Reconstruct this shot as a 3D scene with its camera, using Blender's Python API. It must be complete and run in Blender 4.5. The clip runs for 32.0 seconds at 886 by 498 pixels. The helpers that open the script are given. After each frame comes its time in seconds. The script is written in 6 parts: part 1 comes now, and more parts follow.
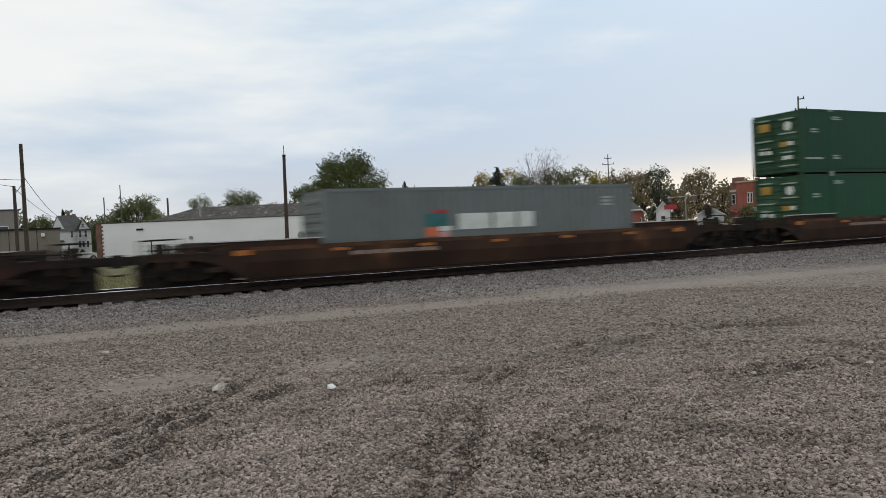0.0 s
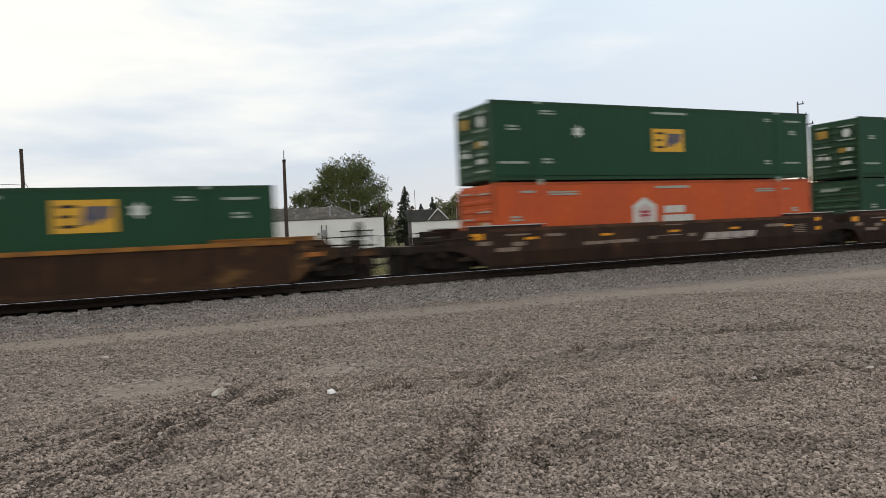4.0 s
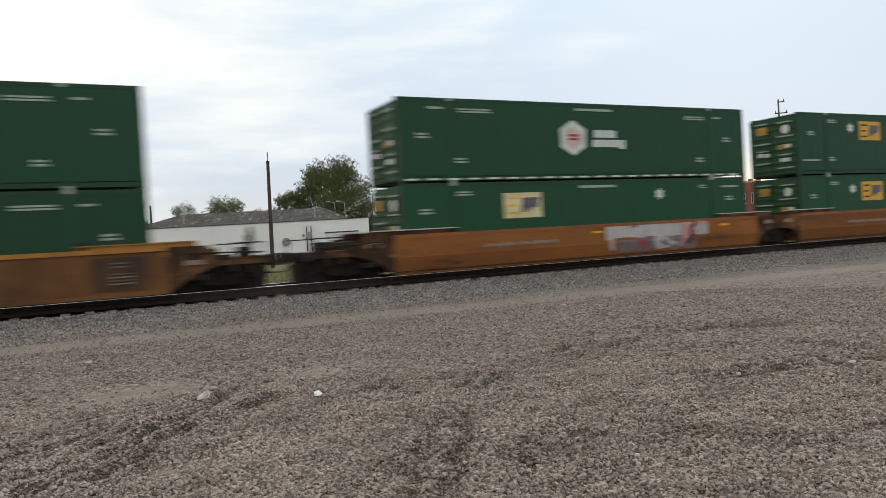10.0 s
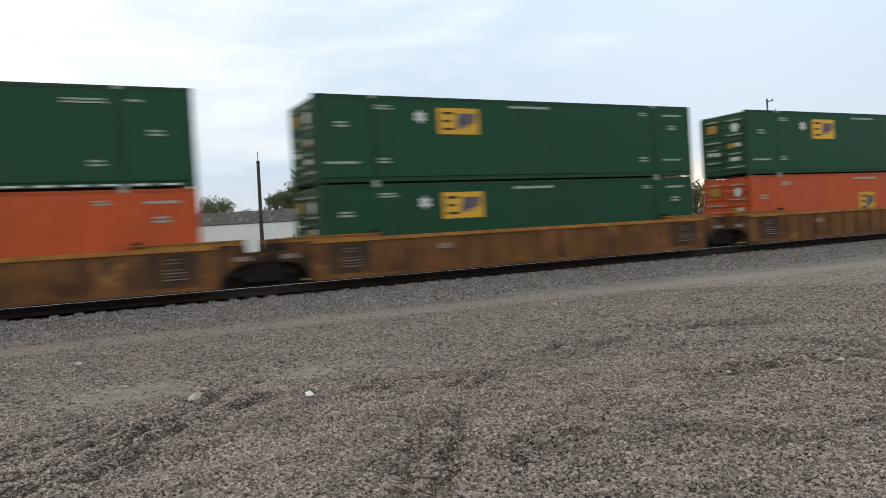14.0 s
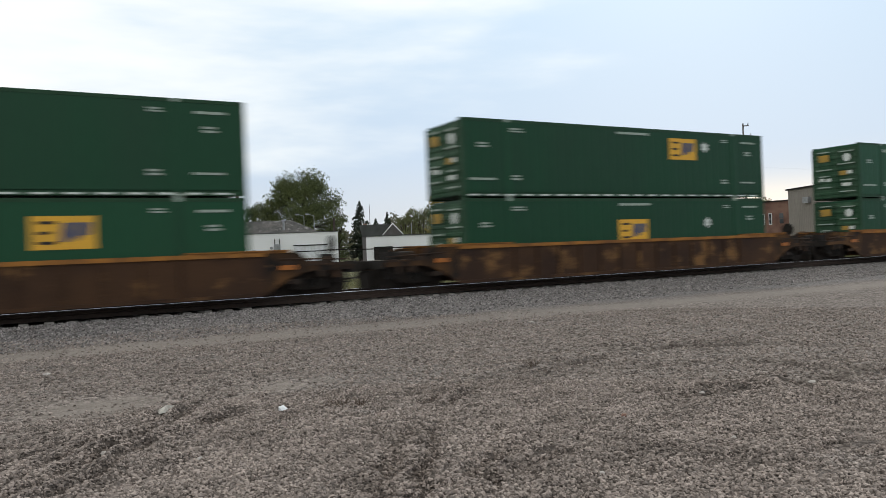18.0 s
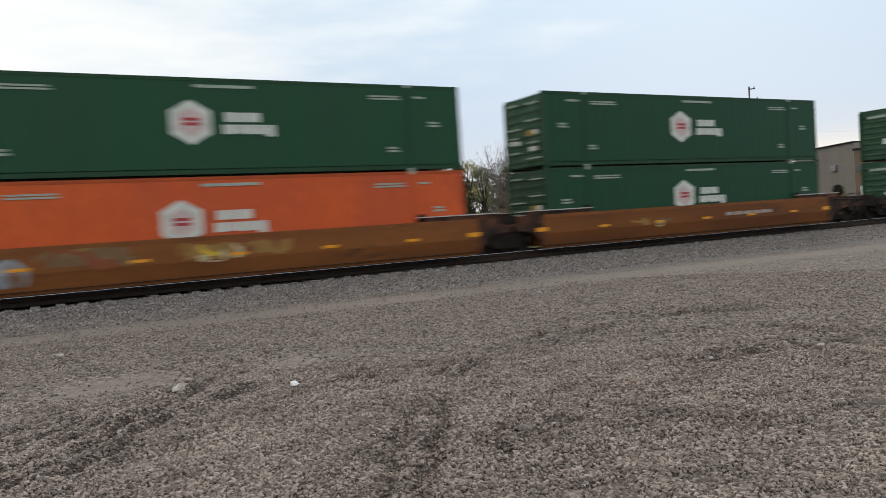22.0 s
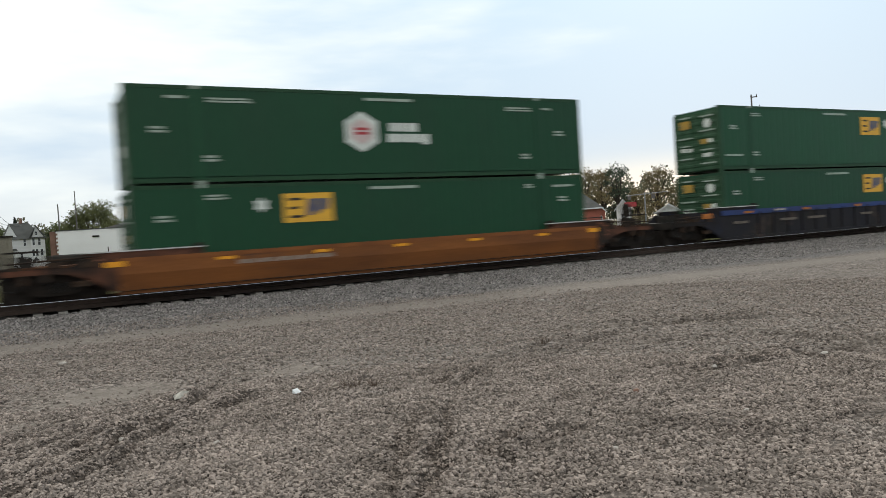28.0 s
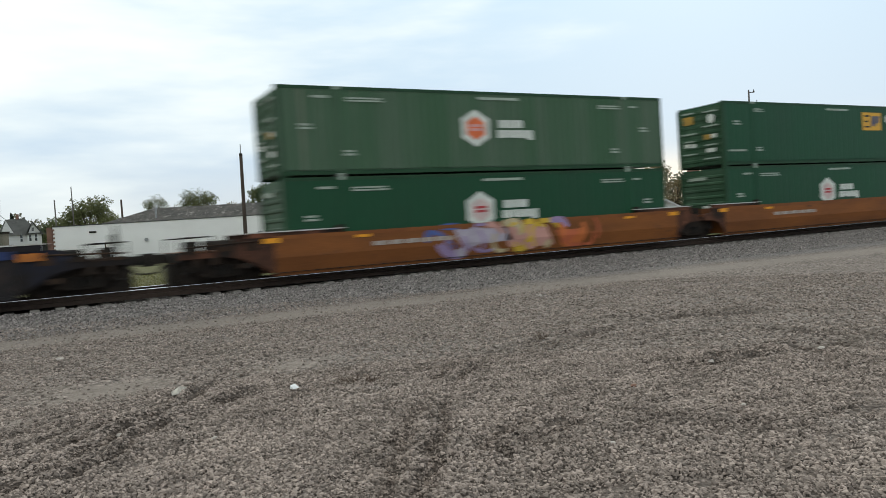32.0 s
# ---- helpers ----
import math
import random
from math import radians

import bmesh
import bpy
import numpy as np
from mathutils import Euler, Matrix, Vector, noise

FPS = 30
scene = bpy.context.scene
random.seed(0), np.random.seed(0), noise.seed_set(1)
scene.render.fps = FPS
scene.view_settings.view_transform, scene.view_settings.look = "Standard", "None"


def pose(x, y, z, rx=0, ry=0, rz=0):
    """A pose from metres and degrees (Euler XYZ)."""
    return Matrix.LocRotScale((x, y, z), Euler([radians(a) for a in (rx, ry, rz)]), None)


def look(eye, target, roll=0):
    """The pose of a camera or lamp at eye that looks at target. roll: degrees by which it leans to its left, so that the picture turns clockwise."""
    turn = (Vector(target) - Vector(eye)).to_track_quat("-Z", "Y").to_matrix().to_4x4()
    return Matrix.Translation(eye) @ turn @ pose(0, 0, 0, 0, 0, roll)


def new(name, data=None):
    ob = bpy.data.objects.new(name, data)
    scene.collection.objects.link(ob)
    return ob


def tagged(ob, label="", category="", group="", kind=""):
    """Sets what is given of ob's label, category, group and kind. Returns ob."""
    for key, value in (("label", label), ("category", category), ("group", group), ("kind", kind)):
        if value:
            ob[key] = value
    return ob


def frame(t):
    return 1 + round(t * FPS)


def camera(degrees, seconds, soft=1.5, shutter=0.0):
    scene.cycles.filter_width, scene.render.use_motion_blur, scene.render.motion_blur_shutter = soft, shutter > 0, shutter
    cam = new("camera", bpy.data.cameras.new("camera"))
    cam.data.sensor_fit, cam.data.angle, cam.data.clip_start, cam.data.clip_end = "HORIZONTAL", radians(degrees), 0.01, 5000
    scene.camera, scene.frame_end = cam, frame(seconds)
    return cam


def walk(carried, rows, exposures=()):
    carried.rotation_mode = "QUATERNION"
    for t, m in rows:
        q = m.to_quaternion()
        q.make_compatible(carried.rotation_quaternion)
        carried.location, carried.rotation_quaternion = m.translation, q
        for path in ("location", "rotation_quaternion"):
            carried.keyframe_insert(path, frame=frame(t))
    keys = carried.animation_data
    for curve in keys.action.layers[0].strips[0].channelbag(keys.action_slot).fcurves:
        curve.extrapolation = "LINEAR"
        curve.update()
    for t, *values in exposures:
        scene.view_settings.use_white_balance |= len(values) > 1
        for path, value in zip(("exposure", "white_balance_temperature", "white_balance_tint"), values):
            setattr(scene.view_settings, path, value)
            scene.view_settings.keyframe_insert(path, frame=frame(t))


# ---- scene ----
cam = camera(62.15, 32.0, soft=0.55, shutter=0.5)
EYE = (0.0, 0.0, 1.62)
# seconds, yaw, pitch, roll of the held camera
TURNS = [
    (0, -26.00, -1.33, 2.70),
    (0.5, -26.04, -1.13, 2.59),
    (1, -26.08, -1.04, 2.71),
    (1.5, -26.15, -1.07, 2.80),
    (2, -26.13, -1.05, 2.79),
    (2.5, -26.07, -1.00, 2.77),
    (4.5, -25.94, -0.92, 2.59),
    (5, -25.89, -0.93, 2.31),
    (5.5, -25.88, -0.89, 2.20),
    (6, -26.18, -0.87, 2.47),
    (6.5, -26.46, -0.65, 2.67),
    (7, -26.75, -0.56, 3.02),
    (7.5, -26.94, -0.54, 3.17),
    (8, -27.07, -0.60, 3.24),
    (8.5, -27.24, -0.74, 3.10),
    (9, -27.37, -1.00, 3.12),
    (9.5, -27.36, -0.98, 3.17),
    (10, -27.15, -1.00, 3.28),
    (10.5, -27.15, -1.21, 3.10),
    (11, -27.18, -1.30, 3.04),
    (11.5, -27.33, -1.31, 3.27),
    (12, -27.53, -1.33, 3.56),
    (12.5, -27.60, -1.21, 3.45),
    (13, -27.65, -1.03, 3.45),
    (13.5, -27.71, -0.98, 3.40),
    (14, -27.85, -1.07, 3.47),
    (14.5, -28.25, -1.16, 3.39),
    (16.5, -26.45, -2.00, 3.58),
    (17, -28.73, -2.08, 3.47),
    (17.5, -29.63, -1.26, 3.27),
    (18, -29.54, 0.09, 2.26),
    (18.5, -28.89, 0.03, 2.99),
    (19, -29.20, -0.39, 3.45),
    (19.5, -29.44, -0.68, 3.60),
    (20, -29.36, -1.09, 3.62),
    (20.5, -29.30, -1.48, 3.24),
    (21, -29.28, -1.85, 3.55),
    (21.5, -29.14, -2.00, 3.35),
    (22, -29.06, -2.03, 3.74),
    (22.5, -29.12, -2.08, 3.68),
    (23, -29.22, -1.94, 3.65),
    (23.5, -29.16, -1.83, 3.56),
    (24, -28.99, -1.78, 3.80),
    (24.5, -28.94, -1.84, 3.89),
    (25, -28.91, -1.83, 3.81),
    (25.5, -28.89, -1.79, 3.94),
    (26, -28.93, -1.60, 3.85),
    (26.5, -28.98, -1.40, 3.80),
    (28.5, -28.83, -1.44, 3.69),
    (29, -28.81, -1.47, 3.67),
    (29.5, -28.79, -1.42, 3.64),
    (30, -28.79, -1.43, 3.48),
    (30.5, -28.82, -1.45, 3.75),
    (31, -28.88, -1.61, 3.65),
    (31.5, -28.93, -1.73, 3.86),
    (32, -29.06, -1.77, 3.76),
]
walk(cam, [(t, pose(*EYE, 90 + pitch, roll, yaw)) for t, yaw, pitch, roll in TURNS],
     [(0, -0.17, 6450, 9), (2.0, -0.08, 6550, 10), (4.5, 0.03, 6850, 10), (7.0, 0.05, 6700, 8), (9.0, 0.06, 6750, 9), (12.0, 0.05, 6550, 8), (17.0, 0.04, 6400, 8),
      (18.5, 0.02, 6380, 8), (21.8, 0.0, 6500, 9), (23.2, 0.05, 6650, 9), (26.0, 0.11, 6600, 9), (28.5, 0.1, 6500, 5), (32, 0.08, 6400, 4)])

# ---- light: thin overcast near sunset, brightest overhead to one side, a pale glow low behind the town ----
world = bpy.data.worlds.new("overcast_evening")
scene.world = world
world.use_nodes = True


def build_sky():
    nt = world.node_tree
    nt.nodes.clear()
    n, l = nt.nodes.new, nt.links.new
    out, bg = n("ShaderNodeOutputWorld"), n("ShaderNodeBackground")
    sky = n("ShaderNodeTexSky")
    sky.sky_type, sky.sun_disc = "NISHITA", False
    sky.sun_elevation, sky.sun_rotation = radians(29), radians(49)
    sky.air_density, sky.dust_density = 1.0, 2.0
    co, sep = n("ShaderNodeTexCoord"), n("ShaderNodeSeparateXYZ")
    l(co.outputs["Generated"], sep.inputs[0])
    # blue behind thin cloud, paler towards the horizon and overhead
    ramp = n("ShaderNodeValToRGB")
    e = ramp.color_ramp.elements
    e[0].position, e[0].color = 0.0, (0.69, 0.715, 0.755, 1)
    e[1].position, e[1].color = 1.0, (0.92, 0.97, 1.0, 1)
    for p, c in ((0.05, (0.675, 0.725, 0.80)), (0.12, (0.60, 0.71, 0.86)), (0.3, (0.61, 0.765, 0.93)), (0.6, (0.86, 0.93, 1.0))):
        k = ramp.color_ramp.elements.new(p)
        k.color = (*c, 1)
    l(sep.outputs["Z"], ramp.inputs[0])
    # the whiter side of the cloud sheet, with soft streaks along its edge
    side = n("ShaderNodeVectorMath")
    side.operation = "DOT_PRODUCT"
    side.inputs[1].default_value = (-0.46, 0.02, 1.05)
    l(co.outputs["Generated"], side.inputs[0])
    mp = n("ShaderNodeMapping")
    mp.inputs["Scale"].default_value = (1.2, 1.2, 5.5)
    mp.inputs["Rotation"].default_value = (0.10, 0.05, 0.4)
    l(co.outputs["Generated"], mp.inputs[0])
    nz = n("ShaderNodeTexNoise")
    nz.inputs["Scale"].default_value, nz.inputs["Detail"].default_value, nz.inputs["Roughness"].default_value = 2.0, 5.0, 0.5
    l(mp.outputs[0], nz.inputs["Vector"])
    cm = n("ShaderNodeMapRange")
    cm.inputs["From Min"].default_value, cm.inputs["From Max"].default_value = 0.3, 0.7
    cm.inputs["To Min"].default_value, cm.inputs["To Max"].default_value = -0.16, 0.16
    l(nz.outputs["Fac"], cm.inputs["Value"])
    tot = n("ShaderNodeMath")
    tot.operation = "ADD"
    l(side.outputs["Value"], tot.inputs[0])
    l(cm.outputs[0], tot.inputs[1])
    smap = n("ShaderNodeMapRange")
    smap.interpolation_type = "SMOOTHSTEP"
    smap.inputs["From Min"].default_value, smap.inputs["From Max"].default_value = -0.01, 0.30
    l(tot.outputs[0], smap.inputs["Value"])
    mul = n("ShaderNodeMix")
    mul.data_type = "RGBA"
    mul.inputs["B"].default_value = (1.04, 1.05, 1.03, 1)
    l(smap.outputs[0], mul.inputs["Factor"])
    l(ramp.outputs[0], mul.inputs["A"])
    # warm glow low over the town, where the sun sets behind cloud
    glow = n("ShaderNodeVectorMath")
    glow.operation = "DOT_PRODUCT"
    glow.inputs[1].default_value = (0.757, 0.652, 0.03)
    l(co.outputs["Generated"], glow.inputs[0])
    gm = n("ShaderNodeMapRange")
    gm.interpolation_type = "SMOOTHSTEP"
    gm.inputs["From Min"].default_value, gm.inputs["From Max"].default_value = 0.955, 1.0
    l(glow.outputs["Value"], gm.inputs["Value"])
    low = n("ShaderNodeMapRange")
    low.interpolation_type = "SMOOTHSTEP"
    low.inputs["From Min"].default_value, low.inputs["From Max"].default_value = 0.095, 0.03
    l(sep.outputs["Z"], low.inputs["Value"])
    gl = n("ShaderNodeMath")
    gl.operation = "MULTIPLY"
    l(gm.outputs[0], gl.inputs[0])
    l(low.outputs[0], gl.inputs[1])
    warm = n("ShaderNodeMix")
    warm.data_type = "RGBA"
    warm.inputs["B"].default_value = (1.12, 1.0, 0.86, 1)
    l(gl.outputs[0], warm.inputs["Factor"])
    l(mul.outputs["Result"], warm.inputs["A"])
    # a little of the clear sky comes through the cloud
    sc = n("ShaderNodeVectorMath")
    sc.operation = "SCALE"
    sc.inputs["Scale"].default_value = 0.10
    l(sky.outputs[0], sc.inputs[0])
    both = n("ShaderNodeMix")
    both.data_type = "RGBA"
    both.inputs["Factor"].default_value = 0.06
    l(warm.outputs["Result"], both.inputs["A"])
    l(sc.outputs[0], both.inputs["B"])
    l(both.outputs["Result"], bg.inputs["Color"])
    bg.inputs["Strength"].default_value = 1.0
    l(bg.outputs[0], out.inputs[0])


build_sky()
sun = new("sun", bpy.data.lights.new("sun", "SUN"))
sun.data.energy, sun.data.angle, sun.data.color = 1.1, radians(14), (1.0, 0.93, 0.84)
sun.matrix_world = look((75.5, 65.6, 55), (0, 0, 0))


# ---- materials ----
def mat(name, colour, rough=0.7, second=None, scale=3.0, grain=40.0, mix=0.35, bump=0.0, metal=0.0, stretch=(1, 1, 1), random_tint=0.0, island=0.0, third=None, third_scale=0.7, third_from=0.55, soil_shade=None, speck=0.25):
    """A surface with slow stains and fine grain in object space."""
    m = bpy.data.materials.new(name)
    m.use_nodes = True
    nt = m.node_tree
    n, l = nt.nodes.new, nt.links.new
    b = nt.nodes["Principled BSDF"]
    b.inputs["Roughness"].default_value, b.inputs["Metallic"].default_value = rough, metal
    b.inputs["Specular IOR Level"].default_value = 0.22
    co, mp = n("ShaderNodeTexCoord"), n("ShaderNodeMapping")
    mp.inputs["Scale"].default_value = stretch
    l(co.outputs["Object"], mp.inputs[0])
    src = mp.outputs[0]
    if random_tint:
        info, add = n("ShaderNodeObjectInfo"), n("ShaderNodeVectorMath")
        sc = n("ShaderNodeMath")
        sc.operation, sc.inputs[1].default_value = "MULTIPLY", 50
        l(info.outputs["Random"], sc.inputs[0])
        l(mp.outputs[0], add.inputs[0])
        l(sc.outputs[0], add.inputs[1])
        src = add.outputs[0]
    slow, fine = n("ShaderNodeTexNoise"), n("ShaderNodeTexNoise")
    slow.inputs["Scale"].default_value, slow.inputs["Detail"].default_value = scale, 5
    fine.inputs["Scale"].default_value, fine.inputs["Detail"].default_value = grain, 3
    l(src, slow.inputs["Vector"])
    l(src, fine.inputs["Vector"])
    second = second or tuple(c * 0.6 for c in colour)
    mx = n("ShaderNodeMix")
    mx.data_type = "RGBA"
    mx.inputs["A"].default_value, mx.inputs["B"].default_value = (*colour, 1), (*second, 1)
    fac = n("ShaderNodeMapRange")
    fac.inputs["From Min"].default_value, fac.inputs["From Max"].default_value = 0.38, 0.72
    fac.inputs["To Max"].default_value = min(1.0, mix * 2)
    l(slow.outputs["Fac"], fac.inputs["Value"])
    l(fac.outputs[0], mx.inputs["Factor"])
    col = mx.outputs["Result"]
    if third:
        t = n("ShaderNodeTexNoise")
        t.inputs["Scale"].default_value, t.inputs["Detail"].default_value, t.inputs["Roughness"].default_value = third_scale, 6, 0.65
        l(src, t.inputs["Vector"])
        tf = n("ShaderNodeMapRange")
        tf.inputs["From Min"].default_value, tf.inputs["From Max"].default_value = third_from, third_from + 0.1
        l(t.outputs["Fac"], tf.inputs["Value"])
        m3 = n("ShaderNodeMix")
        m3.data_type = "RGBA"
        m3.inputs["B"].default_value = (*third, 1)
        l(tf.outputs[0], m3.inputs["Factor"])
        l(col, m3.inputs["A"])
        col = m3.outputs["Result"]
    if soil_shade:
        at, ms = n("ShaderNodeAttribute"), n("ShaderNodeMix")
        at.attribute_name, ms.data_type = "soil_shade", "RGBA"
        ms.inputs["B"].default_value = (*soil_shade, 1)
        l(at.outputs["Fac"], ms.inputs["Factor"])
        l(col, ms.inputs["A"])
        col = ms.outputs["Result"]
    hsv = n("ShaderNodeHueSaturation")
    v = n("ShaderNodeMapRange")
    v.inputs["To Min"].default_value, v.inputs["To Max"].default_value = 1 - speck, 1 + speck
    l(fine.outputs["Fac"], v.inputs["Value"])
    val = v.outputs[0]
    if random_tint or island:
        if island:
            g = n("ShaderNodeNewGeometry")
            rnd = g.outputs["Random Per Island"]
        else:
            rnd = info.outputs["Random"]
        r = n("ShaderNodeMapRange")
        amount = island or random_tint
        r.inputs["To Min"].default_value, r.inputs["To Max"].default_value = 1 - amount, 1 + amount
        l(rnd, r.inputs["Value"])
        mu = n("ShaderNodeMath")
        mu.operation = "MULTIPLY"
        l(val, mu.inputs[0])
        l(r.outputs[0], mu.inputs[1])
        val = mu.outputs[0]
    l(val, hsv.inputs["Value"])
    l(col, hsv.inputs["Color"])
    l(hsv.outputs[0], b.inputs["Base Color"])
    if bump:
        bp = n("ShaderNodeBump")
        bp.inputs["Strength"].default_value, bp.inputs["Distance"].default_value = 1.0, bump
        l(fine.outputs["Fac"], bp.inputs["Height"])
        l(bp.outputs[0], b.inputs["Normal"])
    return m


GREEN = mat("container_green", (0.0095, 0.0595, 0.0262), 0.5, (0.0125, 0.0545, 0.0265), 0.5, 8, 0.5, speck=0.14, stretch=(1, 1, 0.3), random_tint=0.16)
GREEN_RIB = mat("faded_green", (0.045, 0.10, 0.055), 0.6, (0.08, 0.12, 0.085), 0.45, 7, 0.6, stretch=(3, 1, 0.12), random_tint=0.08, third=(0.13, 0.15, 0.11), third_scale=0.9, third_from=0.62)
GREEN_DARK = mat("rail_green", (0.018, 0.06, 0.028), 0.55, None, 1.0, 12, 0.4)
GREEN_END = mat("end_green", (0.018, 0.06, 0.028), 0.55, (0.05, 0.10, 0.06), 1.4, 14, 0.5, random_tint=0.2)
ORANGE = mat("container_orange", (0.55, 0.095, 0.022), 0.5, (0.45, 0.08, 0.03), 0.6, 9, 0.5, stretch=(1, 1, 0.4), random_tint=0.08)
ORANGE_DARK = mat("rail_orange", (0.42, 0.075, 0.02), 0.55, None, 1.0, 12, 0.4)
WHITE_BOX = mat("container_white", (0.74, 0.735, 0.72), 0.5, (0.62, 0.61, 0.59), 0.6, 9, 0.5, stretch=(1, 1, 0.3), third=(0.45, 0.38, 0.3), third_scale=0.8, third_from=0.66)
GREY_BOX = mat("container_grey", (0.155, 0.178, 0.178), 0.5, (0.13, 0.145, 0.14), 0.7, 9, 0.5, stretch=(1, 1, 0.3))
RED_BOX = mat("container_red", (0.32, 0.085, 0.034), 0.55, (0.25, 0.072, 0.035), 0.7, 9, 0.5, stretch=(1, 1, 0.3))
MARK = mat("white_marking", (0.62, 0.65, 0.62), 0.55, (0.45, 0.5, 0.46), 3, 40, 0.4)
MARK_DIM = mat("worn_marking", (0.36, 0.42, 0.37), 0.6, (0.25, 0.31, 0.26), 4, 40, 0.5)
MARK_CAR = mat("dull_car_lettering", (0.30, 0.235, 0.195), 0.7, (0.16, 0.11, 0.08), 5, 40, 0.6)
MARK_WORN = mat("worn_car_lettering", (0.44, 0.40, 0.37), 0.7, (0.24, 0.19, 0.16), 4, 40, 0.6)
MARK_RED = mat("red_marking", (0.40, 0.06, 0.07), 0.55)
MARK_PINK = mat("pale_red_marking", (0.62, 0.33, 0.33), 0.55)
MARK_BLUSH = mat("blush_marking", (0.60, 0.48, 0.47), 0.55)
MARK_OLD = mat("faded_marking", (0.17, 0.14, 0.12), 0.7, (0.08, 0.07, 0.06), 4, 40, 0.5)
GRIME = mat("grime", (0.05, 0.032, 0.022), 0.8, (0.10, 0.05, 0.025), 1.5, 20, 0.5)
MARK_ORANGE = mat("orange_marking", (0.70, 0.17, 0.07), 0.55)
YELLOW = mat("yellow_panel", (0.72, 0.40, 0.045), 0.5, (0.6, 0.34, 0.05), 3, 30, 0.4, random_tint=0.12)
YELLOW_DOOR = mat("dull_yellow_panel", (0.42, 0.26, 0.045), 0.6, (0.22, 0.15, 0.05), 4, 30, 0.5)
YELLOW_PALE = mat("pale_yellow_panel", (0.68, 0.60, 0.35), 0.5)
BLUE_MARK = mat("blue_marking", (0.075, 0.08, 0.135), 0.5, (0.17, 0.14, 0.11), 3, 30, 0.5)
DARK_MARK = mat("dark_marking", (0.03, 0.03, 0.03), 0.6)
AMBER = mat("amber_reflector", (0.78, 0.33, 0.02), 0.35, (0.65, 0.28, 0.03), 6, 60, 0.3)
DULL_AMBER = mat("dirty_reflector", (0.50, 0.17, 0.03), 0.5, (0.24, 0.09, 0.03), 5, 50, 0.5)
STEEL_DARK = mat("dark_steel", (0.013, 0.012, 0.011), 0.75, (0.03, 0.024, 0.02), 3, 40, 0.5)
STEEL_CAST = mat("cast_steel", (0.017, 0.014, 0.012), 0.8, (0.034, 0.025, 0.019), 4, 50, 0.5)
RAIL_SIDE = mat("rail_rust", (0.04, 0.027, 0.021), 0.8, None, 5, 60, 0.4)
RAIL_TOP = mat("polished_rail", (0.82, 0.81, 0.79), 0.09, (0.7, 0.68, 0.66), 2, 30, 0.4, metal=1.0, speck=0.08)
TIE_TOP = mat("dark_tie_top", (0.045, 0.04, 0.036), 0.9, (0.09, 0.08, 0.07), 3, 40, 0.5)
TIE = mat("weathered_tie", (0.26, 0.245, 0.225), 0.9, (0.15, 0.14, 0.125), 3, 40, 0.5, bump=0.01, random_tint=0.25)
CAR = {
    "dark": mat("dark_brown_car", (0.025, 0.0135, 0.0095), 0.75, (0.06, 0.031, 0.018), 0.9, 20, 0.5, stretch=(1, 1, 0.5), random_tint=0.12, third=(0.15, 0.062, 0.03), third_scale=0.9, third_from=0.62),
    "ribbed": mat("rusty_brown_car", (0.18, 0.083, 0.028), 0.8, (0.07, 0.032, 0.017), 1.0, 16, 0.75, stretch=(0.6, 1, 0.8), random_tint=0.12, third=(0.28, 0.135, 0.046), third_scale=1.2, third_from=0.6),
    "brown": mat("brown_car", (0.06, 0.03, 0.015), 0.8, (0.026, 0.0145, 0.0105), 0.9, 20, 0.7, stretch=(0.6, 1, 0.8), random_tint=0.15, third=(0.17, 0.088, 0.032), third_scale=1.1, third_from=0.56),
    "orange": mat("orange_brown_car", (0.24, 0.09, 0.023), 0.7, (0.14, 0.052, 0.019), 1.0, 18, 0.8, stretch=(0.28, 1, 1.2), random_tint=0.16, third=(0.075, 0.036, 0.02), third_scale=1.7, third_from=0.58),
    "blue": mat("blue_grey_car", (0.015, 0.0145, 0.02), 0.75, (0.02, 0.017, 0.015), 0.9, 20, 0.7, stretch=(0.6, 1, 0.5), third=(0.055, 0.038, 0.03), third_scale=1.3, third_from=0.57),
}
CAR["russet"] = mat("russet_car", (0.205, 0.074, 0.02), 0.7, (0.115, 0.044, 0.017), 0.8, 18, 0.7, stretch=(0.3, 1, 1.2), random_tint=0.12, third=(0.065, 0.034, 0.024), third_scale=1.0, third_from=0.6)
